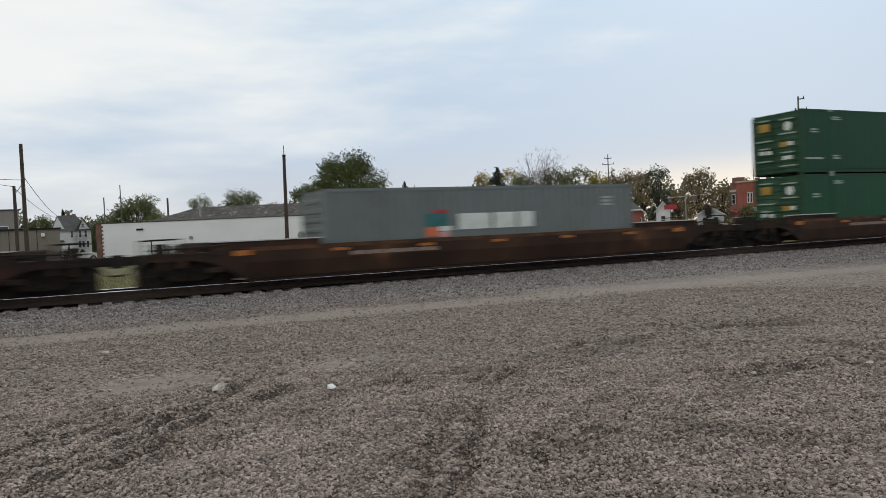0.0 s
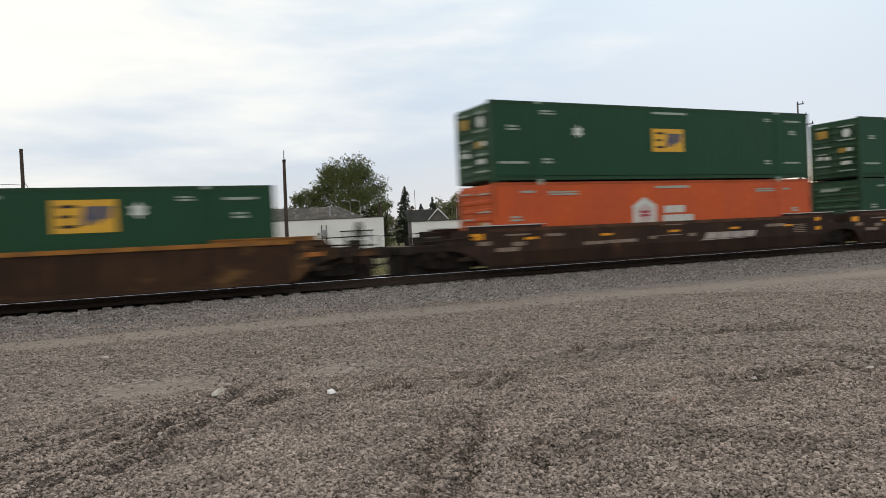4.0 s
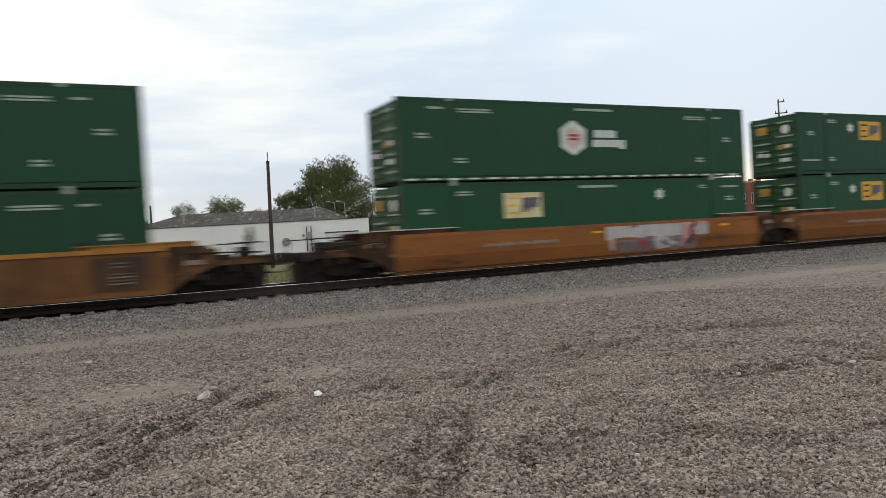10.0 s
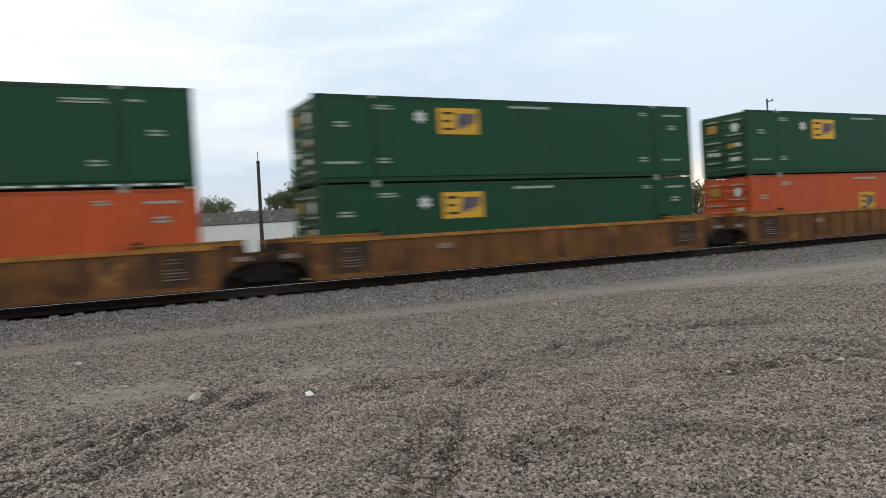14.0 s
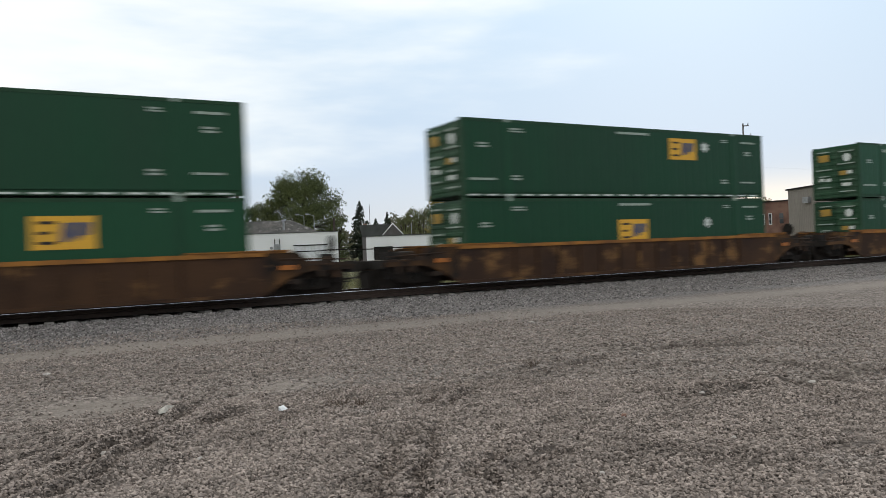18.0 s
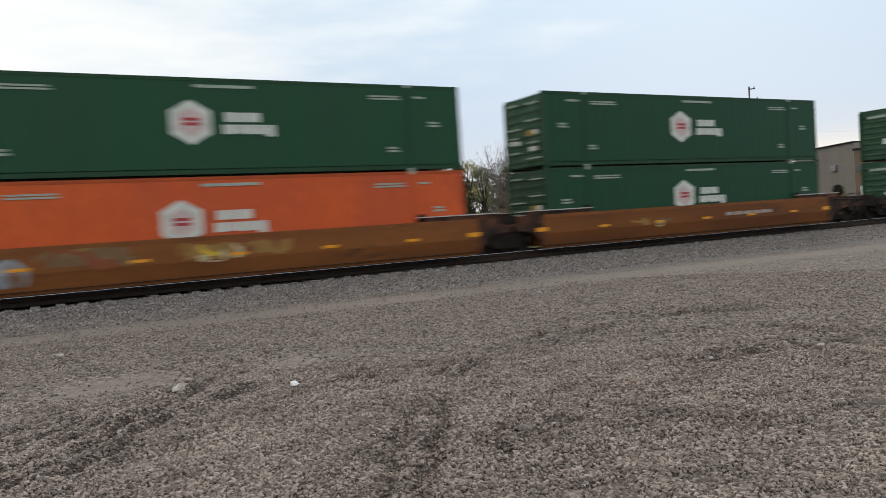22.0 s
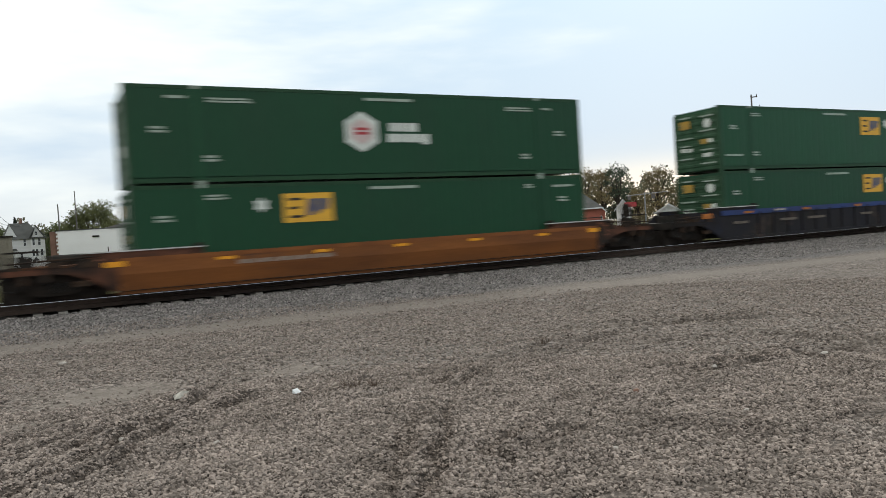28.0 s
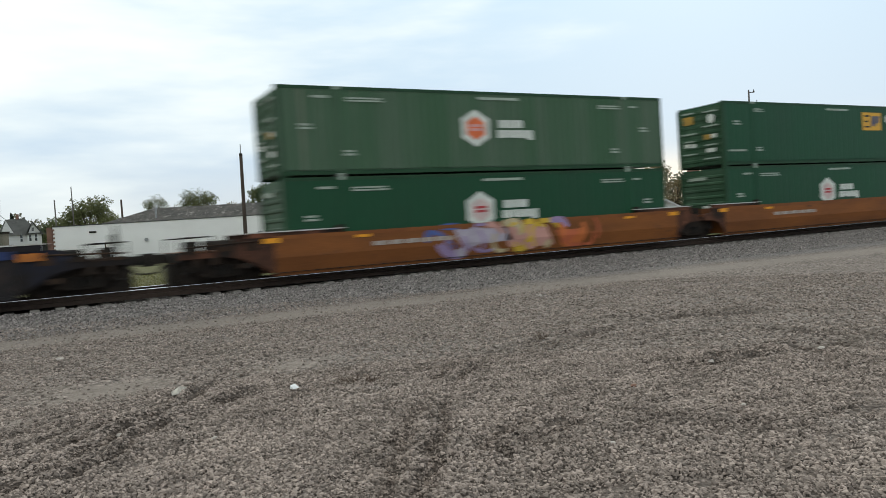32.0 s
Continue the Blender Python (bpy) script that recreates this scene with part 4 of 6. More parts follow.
def rigging(s):
    """Levers, boxes and pipes bolted about the end sill."""
    o = Shape()
    for a, b, z0, z1 in ((1.7, 2.2, 0.96, 1.1), (2.35, 2.5, 0.94, 1.24), (2.65, 3.1, 0.94, 1.03), (2.1, 2.32, 0.6, 0.8), (2.62, 2.78, 0.55, 0.8), (1.15, 1.5, 0.42, 0.56), (0.95, 1.3, 0.92, 1.14)):
        o.box(min(s * a, s * b), max(s * a, s * b), -1.49, -1.36, z0, z1)
    o.tube((s * 0.9, -1.5, 1.2), (s * 3.1, -1.5, 1.12), 0.025, sides=6)
    return o


# pale colour paints the sky glint along the end plates' top edges
EDGE = mat("sky_glint_edge", (0.62, 0.61, 0.6), 0.45, (0.34, 0.31, 0.29), 1.5, 20, 0.6)
RIGGING = mat("rusty_rigging", (0.021, 0.016, 0.013), 0.8, (0.055, 0.03, 0.017), 2.2, 30, 0.6, random_tint=0.3)


FOLD, LEAN = 0.64, 0.26


def side_y(z):
    """Outer face of a smooth side at a height: upright above the fold, leaning in below it."""
    return -1.472 + LEAN * max(0.0, FOLD - z)


def folded_side(L, top, s):
    """Side sheet whose lower half leans in towards the well."""
    y = lambda z: -s * LEAN * max(0.0, FOLD - z)
    sec = [(y(0.085), 0.085), (0.0, FOLD), (0.0, top)]
    sh = Shape()
    for x in (-0.41, L + 0.41):
        sh.v += [(x, a + 0.03 * s, z) for a, z in sec] + [(x, a - 0.03 * s, z) for a, z in reversed(sec)]
    sh.f = [(i, (i + 1) % 6, 6 + (i + 1) % 6, 6 + i) for i in range(6)] + [(5, 4, 3, 2, 1, 0), (6, 7, 8, 9, 10, 11)]
    return sh


def well_car(place, paint, left, right, top=1.42, raised=1.52, markings="", trucks=(True, True), label="", letters="left"):
    """One well of a car. left, right: 'end' for a coupler end, 'joint' for a shared truck."""
    body, chord = CAR[paint], CHORD[paint]
    smooth = paint in ("dark", "orange", "russet")
    L = BOX_L
    car = thing("well_car", label=label or {"dark": "dark brown steel well car with amber reflectors", "ribbed": "rusty yellow-brown ribbed steel well car", "brown": "dirty brown ribbed well car with a yellow top chord",
                                               "orange": "orange-brown smooth-sided steel well car", "russet": "dull red-brown smooth-sided steel well car", "blue": "grimy blue and grey steel well car"}[paint], category="rail car", group="well cars of the train")
    lo, ro = end_outline(left, top), end_outline(right, top)
    outline = [(-0.4, top), (L + 0.4, top), (L + 0.41, 0.1), (-0.41, 0.1)]
    for s in (-1, 1):
        part("side_panel", cached(("side_panel", smooth, s, top), lambda: folded_side(L, top, s) if smooth else Shape().prism(outline, -0.03, 0.03)), body, car, at=(0, s * 1.44, 0))
        part("end_panel", cached(("end_panel", "lo", left, top), lambda: Shape().prism([(-x, z) for x, z in lo], -0.03, 0.03)), CAKED[paint], car, at=(0, s * 1.441, 0))
        part("end_panel", cached(("end_panel", "ro", right, top), lambda: Shape().prism([(x, z) for x, z in ro], -0.03, 0.03)), CAKED[paint], car, at=(L, s * 1.441, 0))
        part("top_chord", cached(("top_chord", top, paint == "blue"), lambda: Shape().box(-0.4, L + 0.4, -0.06, 0.06, top - (0.2 if paint == "blue" else 0.11), top + 0.012)), chord, car, at=(0, s * (1.42 if smooth else 1.46), 0))
        part("bottom_chord", cached(("bottom_chord", smooth), lambda: Shape().box(-0.38, L + 0.38, -0.07, 0.07, 0.085 if smooth else 0.1, 0.2)), body, car, at=(0, s * (1.27 if smooth else 1.46), 0))
        for x0, x1 in ((-1.2, 1.9), (L - 1.9, L + 1.2)):
            e = part("end_plate", cached(("end_plate", top, raised), lambda: Shape().box(0, 3.1, -0.05, 0.05, top - 0.02, raised)), chord if paint in ("ribbed", "brown") else CAKED[paint], car, at=(x0, s * (1.425 if smooth else 1.45), 0))
            part("plate_edge", cached(("plate_edge", raised), lambda: Shape().box(0, 3.1, -0.09, 0.09, raised, raised + 0.034)), chord if paint in ("ribbed", "brown") else EDGE, e, "rubbed pale top edge")
            if s < 0 and paint in ("blue", "russet", "ribbed"):
                inner = 2.82 if x0 < 0 else 0.0
                part("guide_post", cached(("guide_post", raised), lambda: Shape().prism([(0, raised - 0.12), (0.28, raised - 0.12), (0.24, raised + 0.13), (0.05, raised + 0.13)], -0.07, 0.07)), STEEL_CAST, e, "dark container guide", at=(inner, 0.02, 0))
        if paint in ("ribbed", "brown", "blue") and s < 0:
            for i in range(13):
                part("rib", cached(("rib", top), lambda: Shape().prism([(-0.06, 0.2), (0.06, 0.2), (0.05, top - 0.12), (-0.05, top - 0.12)], -0.045, 0.045)), body, car, at=(2.0 + i * (L - 4.0) / 12, s * 1.49, 0))
        if paint == "ribbed":
            for x in (0.15, L - 1.55):
                part("placard", cached(("placard",), lambda: Shape().box(0, 1.4, -0.02, 0.02, 0.28, 1.2)), GRIME, car, "grimy dark data panel", at=(x, s * 1.47, 0))
    part("well_floor", cached(("well_floor",), lambda: Shape().box(-0.35, L + 0.35, -1.41, 1.41, 0.175, 0.19)), STEEL_DARK, car)
    for x, s, kind in ((0, -1, left), (L, 1, right)):
        part("bulkhead", cached(("bulkhead", s, top), lambda: Shape().box(min(s * 0.3, s * 0.4), max(s * 0.3, s * 0.4), -1.41, 1.41, 0.19, top + 0.0)), body, car, at=(x, 0, 0))
        if kind == "end":
            part("end_deck", cached(("end_deck", s), lambda: Shape().box(min(s * 0.4, s * 3.18), max(s * 0.4, s * 3.18), -1.4, 1.4, 0.94, 1.0).box(min(s * 0.4, s * 3.2), max(s * 0.4, s * 3.2), -0.35, 0.35, 0.62, 0.94)), body, car, at=(x, 0, 0))
            part("end_sill", cached(("end_sill", s), lambda: Shape().box(min(s * 3.1, s * 3.26), max(s * 3.1, s * 3.26), -1.42, 1.42, 0.72, 1.0)), STEEL_DARK, car, at=(x, 0, 0))
            c = part("coupler", cached(("coupler", s), lambda: Shape().box(min(s * 3.2, s * 3.7), max(s * 3.2, s * 3.7), -0.12, 0.12, 0.72, 0.98).box(min(s * 3.6, s * 3.82), max(s * 3.6, s * 3.82), -0.2, 0.2, 0.66, 1.04)), STEEL_DARK, car, at=(x, 0, 0))
            part("air_hose", cached(("air_hose", s), lambda: Shape().tube((s * 3.2, 0.35, 0.8), (s * 3.55, 0.3, 0.45), 0.03, sides=6).tube((s * 3.55, 0.3, 0.45), (s * 3.8, 0.15, 0.42), 0.03, sides=6)), STEEL_DARK, car, at=(x, 0, 0))
            for y in (-1.36, 1.36):
                h = part("handrail", cached(("handrail", s), lambda: Shape().tube((s * 3.15, 0, 1.0), (s * 3.15, 0, 1.42), 0.02, sides=6).tube((s * 3.15, 0, 1.42), (s * 2.2, 0, 1.42), 0.02, sides=6).tube((s * 2.2, 0, 1.42), (s * 2.2, 0, 1.0), 0.02, sides=6)), STEEL_DARK, car, at=(x, y, 0))
            part("brake_stand", cached(("brake_stand", s), lambda: Shape().box(min(s * 2.5, s * 2.9), max(s * 2.5, s * 2.9), -0.9, -0.45, 1.0, 1.3)), STEEL_DARK, car, at=(x, 0, 0))
            part("air_tank", cached(("air_tank", s), lambda: Shape().tube((s * 1.2, 0.5, 1.14), (s * 2.1, 0.5, 1.14), 0.16, sides=12)), STEEL_DARK, car, at=(x, 0, 0))
            if s > 0:
                part("brake_wheel", cached(("brake_wheel",), lambda: Shape().tube((2.95, -0.35, 1.62), (3.0, -0.35, 1.62), 0.3, sides=18)), STEEL_DARK, car, "dark hand brake wheel", at=(x, 0, 0))
                part("brake_post", cached(("brake_post",), lambda: Shape().box(2.84, 2.93, -0.42, -0.28, 1.0, 1.66)), STEEL_DARK, car, at=(x, 0, 0))
            part("step", cached(("step", s), lambda: Shape().box(min(s * 2.9, s * 3.2), max(s * 2.9, s * 3.2), -0.03, 0.03, 0.38, 0.42).box(min(s * 2.9, s * 2.94), max(s * 2.9, s * 2.94), -0.03, 0.03, 0.4, 0.75).box(min(s * 3.16, s * 3.2), max(s * 3.16, s * 3.2), -0.03, 0.03, 0.4, 0.75)), STEEL_DARK, car, at=(x, -1.4, 0))
            part("brake_rigging", cached(("brake_rigging", s), lambda: rigging(s)), RIGGING, car, "rusty levers and pipes", at=(x, 0, 0))
            if trucks[0 if s < 0 else 1]:
                truck(car, x + s * 1.95)
        else:
            part("end_deck", cached(("joint_deck", s), lambda: Shape().box(min(s * 0.4, s * 1.45), max(s * 0.4, s * 1.45), -1.38, 1.38, 0.96, 1.04).box(min(s * 0.4, s * 1.6), max(s * 0.4, s * 1.6), -0.3, 0.3, 0.62, 0.96)), body, car, at=(x, 0, 0))
            part("joint_box", cached(("joint_box", s), lambda: Shape().box(min(s * 0.9, s * 1.35), max(s * 0.9, s * 1.35), -0.55, 0.25, 1.04, 1.36)), STEEL_DARK, car, at=(x, 0, 0))
            if s > 0:
                truck(car, x + 1.775)
    y = -1.485 if smooth else -1.54
    def plate(name, x0, x1, z0, z1, m, lab="", proud=0.0):
        part(name, cached((name, round(x1 - x0, 2), round(z1 - z0, 2), m.name), lambda: Shape().box(0, x1 - x0, -0.004, 0.004, 0, z1 - z0)), m, car, lab, at=(x0, y - proud, z0))
    if markings == "many":
        for x in (1.1, 4.43, 7.73, 11.0, 14.2):
            plate("reflector", x, x + 0.5, 1.04, 1.13, AMBER, "amber reflector")
        plate("reflector", -1.05, -0.6, 1.1, 1.32, AMBER, "amber reflector")
        for z in (0.82, 1.22):
            plate("reflector", L + 0.0, L + 0.32, z, z + 0.16, AMBER, "amber reflector")
        for x, w, z, h in ((-0.05, 0.85, 0.66, 0.14), (0.35, 0.9, 1.2, 0.06), (0.6, 0.5, 0.84, 0.14), (2.0, 0.7, 1.12, 0.1), (3.65, 0.95, 0.74, 0.12), (4.72, 1.35, 0.75, 0.12), (6.75, 0.3, 0.82, 0.12), (7.2, 1.2, 0.92, 0.03),
                           (7.45, 1.05, 1.32, 0.03), (8.75, 0.35, 0.84, 0.13), (13.1, 1.1, 1.06, 0.12), (-0.75, 0.45, 0.9, 0.14)):
            plate("lettering", x, x + w, z, z + h, MARK_CAR)
        for i in range(5):
            plate("lettering", 14.75, 15.5, 0.76 + 0.08 * i, 0.795 + 0.08 * i, MARK_CAR)
        # the big slanted company mark: four blocks over a stroke that narrows
        for a, b in ((9.55, 10.25), (10.3, 10.95), (11.0, 11.65), (11.7, 12.35)):
            part("logo_block", cached(("slant", round(b - a, 2)), lambda: Shape().prism([(0, 0.7), (b - a, 0.7), (b - a + 0.16, 0.95), (0.16, 0.95)], -0.003, 0.003)), MARK_WORN, car, at=(a, y, 0))
        part("logo_stroke", cached(("logo_stroke",), lambda: Shape().prism([(9.38, 0.645), (12.1, 0.665), (12.2, 0.675), (9.52, 0.69)], -0.003, 0.003)), MARK_WORN, car, at=(0, y, 0))
    elif markings == "some":
        zr, tone = (0.72, AMBER) if top > 1.2 else (0.86, AMBER if place > 0 else DULL_AMBER)
        if letters == "high":
            zr = 1.1
        for x in (2.25, 5.2, 7.95, 10.8, 13.7):
            if not (letters == "high" and x in (5.2, 7.95, 10.8)):
                plate("reflector", x, x + 0.5, zr, zr + 0.09, tone, "amber reflector")
        for x in (-0.75, L - 0.05):
            plate("reflector", x, x + 0.5, zr, zr + 0.15, tone, "amber reflector")
        x = 9.4 if letters == "right" else 2.85
        for w in (0.55, 0.5, 0.6, 0.35, 0.7) if letters != "none" else ():
            plate("lettering", x, x + w, 0.8 if top > 1.2 else 0.7, 0.94 if top > 1.2 else 0.82, MARK_WORN if top > 1.2 else MARK_CAR)
            x += w + 0.07
    elif markings == "plain":
        x = 9.8 if letters == "right" else 3.0
        for w in (0.8, 0.5, 0.9, 0.6):
            plate("lettering", x, x + w, 0.82, 0.93, MARK_CAR)
            x += w + 0.08
        for x in (7.65, 14.3):
            plate("reflector", x, x + 0.5, 1.05, 1.14, AMBER, "amber reflector")
        for x in (-1.4, L + 0.85):
            plate("end_plate", x, x + 0.5, 1.02, 1.18, MARK_CAR, "dull end plate")
    elif markings == "grid":
        for x in (0.3, L - 1.4):
            for i in range(4):
                plate("lettering", x + 0.3, x + 0.85, 0.46 + 0.09 * i, 0.495 + 0.09 * i, MARK_OLD if i % 2 else MARK_CAR)
            for i in range(2):
                plate("lettering", x + 0.35, x + 0.8, 0.92 + 0.1 * i, 0.96 + 0.1 * i, MARK_OLD)
        plate("lettering", 4.0, 4.5, 0.84, 1.02, MARK_CAR)
    elif markings == "blue":
        for x in (1.0, 5.0, 9.0, 13.6):
            plate("reflector", x, x + 0.5, top - 0.16, top - 0.06, DULL_AMBER, "dirty orange reflector", 0.03)
        for x in (-1.6, L + 0.52):
            plate("reflector", x, x + 0.55, 1.06, 1.27, DULL_AMBER, "dirty orange reflector")
        for x, w in ((0.3, 0.9), (3.4, 1.1), (5.4, 1.2), (9.5, 0.9), (12.0, 0.7)):
            plate("lettering", x, x + w, 0.75, 0.86, MARK_OLD)
        plate("lettering", 3.0, 3.7, top - 0.12, top - 0.04, MARK_WORN, "", 0.03)
    if markings in ("", "grid"):
        for x in (-1.35, L + 0.85):
            plate("end_plate", x, x + 0.5, 0.86, 1.0, YELLOW_PALE if paint == "orange" else DULL_AMBER if markings == "" else MARK_CAR, "dull end plate")
    TRAIN.append((car, place, RAIL_Z))
    return car


def graffiti(car, x0, x1, z0, z1, colours, seed, grounds=(), count=0, lean=0.0):
    """Sprayed wild lettering, too worn to read: clouds of ground paint under flowing strokes that change colour along the side."""
    rs = random.Random(seed)
    for a, b, lo, hi, paint in grounds:
        n = max(5, int((b - a) * 4))
        cut = [lo] + ([FOLD] if lo < FOLD < hi else []) + [hi]
        rag = [(rs.uniform(0, 0.12), rs.uniform(0, 0.12)) for _ in range(n + 1)]
        s = Shape()
        for i in range(n + 1):
            for k, z in enumerate(cut):
                zz = z + rag[i][0] if k == 0 else z - rag[i][1] if k == len(cut) - 1 else z
                s.v.append((a + (b - a) * i / n + lean * (zz - lo), side_y(zz) - 0.002, zz))
        m = len(cut)
        s.f = [(i * m + k, (i + 1) * m + k, (i + 1) * m + k + 1, i * m + k + 1) for i in range(n) for k in range(m - 1)]
        part("graffiti", s, paint, car, "sprayed cloud of ground paint")
    n = count or int((x1 - x0) / 0.3)
    for i in range(n):
        cx = x0 + (x1 - x0) * (i + 0.5) / n
        a0, turn = rs.uniform(0, 6.28), rs.choice((-1, 1)) * rs.uniform(0.7, 3.0)
        rx, rz = rs.uniform(0.2, 0.55), rs.uniform(0.3, 0.55) * (z1 - z0)
        cz, tilt, w = (z0 + z1) / 2 + rs.uniform(-0.15, 0.15), rs.uniform(-0.9, 0.5), rs.uniform(0.05, 0.16)
        mid = []
        for k in range(13):
            t = a0 + turn * k / 12
            z = cz + rz * math.sin(t)
            mid.append((cx + rx * math.cos(t) + tilt * (z - cz), min(z1 - 0.05, max(z0 + 0.05, z))))
        left, right = [], []
        for k, (x, z) in enumerate(mid):
            p, q = mid[max(0, k - 1)], mid[min(12, k + 1)]
            dx, dz = q[0] - p[0], q[1] - p[1]
            d = math.hypot(dx, dz) or 1.0
            ww = w * (0.5 + 0.5 * math.sin(math.pi * (k + 0.6) / 13.2))
            left.append((x - dz / d * ww, z + dx / d * ww))
            right.append((x + dz / d * ww, z - dx / d * ww))
        s = Shape()
        off = 0.004 + 0.0012 * i
        s.v = [(x, side_y(z) - off, z) for x, z in left + right] + [(x, side_y(z) - off - 0.001, z) for x, z in left + right]
        s.f = [(26 + k, 27 + k, 40 + k, 39 + k) for k in range(12)] + [(k, k + 1, 27 + k, 26 + k) for k in range(12)] + [(13 + k, 39 + k, 40 + k, 14 + k) for k in range(12)]
        pick = min(len(colours) - 1, max(0, int(len(colours) * (i + 0.5) / n + rs.uniform(-1.2, 1.2))))
        part("graffiti", s, colours[pick], car, "sprayed graffiti paint" if i == 0 else "")


PAINTS = {k: mat("spray_" + k, c, 0.6, None, 2, 30, 0.35) for k, c in (
    ("white", (0.46, 0.45, 0.44)), ("grey", (0.30, 0.32, 0.34)), ("red", (0.45, 0.06, 0.08)), ("yellow", (0.62, 0.42, 0.05)), ("orange", (0.55, 0.16, 0.05)),
    ("purple", (0.32, 0.24, 0.42)), ("black", (0.02, 0.02, 0.022)), ("blue", (0.08, 0.12, 0.32)), ("cream", (0.50, 0.42, 0.26)), ("lilac", (0.42, 0.38, 0.46)), ("mauve", (0.20, 0.15, 0.16)), ("pink", (0.55, 0.30, 0.26)), ("ochre", (0.30, 0.17, 0.05)), ("tan", (0.20, 0.12, 0.06)), ("coral", (0.48, 0.13, 0.06)), ("wine", (0.16, 0.035, 0.05)), ("rust", (0.22, 0.07, 0.03)))}


def build_train():
    E, J = "end", "joint"
    # leading cars
    well_car(-140.15, "dark", E, E, 1.08, 1.27, "some")
    well_car(-116.35, "dark", E, E, 1.08, 1.27, "some")
    grey = container(-114.3, 0, "grey", "plain", None, 12.192, 2.591, 0.19)
    flag = ((3.45, 4.3, 1.3, 1.7, mat("teal_paint", (0.05, 0.16, 0.16))), (3.75, 4.3, 1.72, 1.82, MARK_RED), (3.5, 3.9, 0.95, 1.26, MARK_ORANGE), (3.95, 4.45, 1.12, 1.28, MARK), (3.95, 4.35, 0.92, 1.1, MARK_PINK))
    for x0, x1, z0, z1, m in flag:
        mark("emblem_piece", grey, x0, x1, z0, z1, m)
    for x0, x1 in ((4.7, 5.95), (6.1, 6.95), (7.08, 7.7)):
        mark("logo_block", grey, x0, x1, 1.14, 1.68, MARK)
    bars(grey, 11.0, 2.0, 0.5, 0.4, MARK_DIM, 3)
    well_car(-92.54, "dark", E, E, 1.08, 1.27, "some")
    container(-92.54, 0, "green", "yellow", Y_RIGHT)
    container(-92.54, 1, "green", "yellow", Y_RIGHT, door=True)
    well_car(-68.87, "brown", E, E, 1.38, 1.46, "")
    red = container(-66.9, 0, "red", "plain", None, 12.192, 2.87, 0.19)
    x = 1.98
    for w, h in ((0.8, 0.7), (0.82, 0.7), (0.76, 0.7), (0.84, 0.7), (0.84, 0.7), (-0.16, 0), (0.84, 0.76), (0.56, 0.55), (0.66, 0.55), (0.54, 0.55), (0.3, 0.66), (0.3, 0.66)):
        if w < 0:
            x -= w
            continue
        mark("logo_block", red, x, x + w - 0.14, 1.12, 1.12 + h, MARK_BLUSH)
        x += w + 0.02
    for x0 in (0.35, 11.3):
        part("emblem", Shape().prism([(x0 + 0.15 + (0.5 if k % 2 == 0 else 0.22) * math.cos(0.6 + 0.628 * k), 1.45 + (0.54 if k % 2 == 0 else 0.23) * math.sin(0.6 + 0.628 * k)) for k in range(10)], FACE - 0.004, FACE + 0.004), MARK, red, "white star emblem")
    bars(red, 11.1, 2.3, 0.8, 0.4, MARK_PINK, 3)
    well_car(-45.1, "brown", E, E, 1.38, 1.46, "")
    container(-45.1, 0, "green", "yellow", Y_RIGHT)

    def triple(places, paint, top, raised, markings, letters=("left",) * 3):
        out = []
        for i, p in enumerate(places):
            out.append(well_car(p, paint, E if i == 0 else J, E if i == len(places) - 1 else J, top, raised, markings, letters=letters[i]))
        return out

    triple((-21.34, -1.68, 18.0), "dark", 1.46, 1.56, "many")
    container(-21.34, 0, "orange", "hexagon", hexagon(6.7, 1.6))
    container(-21.34, 1, "green", "yellow", Y_MID_L)
    container(-1.68, 0, "green", "hexagon", hexagon(), door=False)
    container(-1.68, 1, "green", "yellow", Y_MID)
    container(18.0, 0, "green", "yellow", Y_FAR)
    container(18.0, 1, "green", "hexagon", hexagon(), door=False)
    triple((41.72, 61.46, 81.16), "ribbed", 1.42, 1.52, "grid")
    for p, lower, d in ((41.72, "yellow", False), (61.46, "yellow", True), (81.16, "hexagon", False)):
        container(p, 0, "green", lower, Y_LEFT if lower == "yellow" else hexagon(), door=lower == "yellow")
        container(p, 1, "green", "hexagon", hexagon(), dashes=d, door=False)
    g = triple((105.07, 124.75, 144.44), "orange", 1.38, 1.53, "plain", ("left", "left", "right"))
    P = PAINTS
    graffiti(g[0], 8.6, 13.6, 0.3, 1.3, [P[k] for k in ("white", "wine", "white", "red", "white", "wine", "pink", "wine")], 21, ((8.9, 13.0, 0.2, 0.8, P["mauve"]), (8.3, 13.6, 0.72, 1.36, P["white"])), 14)
    graffiti(g[2], 3.0, 6.8, 0.7, 1.3, [P[k] for k in ("white", "black", "white", "white", "black")], 22, ((3.05, 6.8, 0.18, 0.76, P["grey"]), (2.7, 7.0, 0.7, 1.36, P["white"])), 7)
    container(105.07, 0, "green", "yellow", yellow(3.95, 1.58, (11.24, 2.28), pale=True))
    container(105.07, 1, "green", "hexagon", hexagon(), dashes=True)
    container(124.75, 0, "green", "yellow", Y_LEFT)
    container(124.75, 1, "green", "yellow", Y_LEFT)
    container(144.44, 0, "green", "yellow", Y_MID)
    container(144.44, 1, "green", "yellow", Y_RIGHT)
    triple((168.36, 188.13, 207.73), "ribbed", 1.36, 1.46, "grid")
    container(168.36, 0, "orange", "yellow", yellow(7.62, 1.05, None, w=1.25))
    container(168.36, 1, "green", "hexagon", hexagon(), dashes=True, door=False)
    container(188.13, 0, "green", "yellow", Y_LEFT)
    container(188.13, 1, "green", "yellow", Y_LEFT)
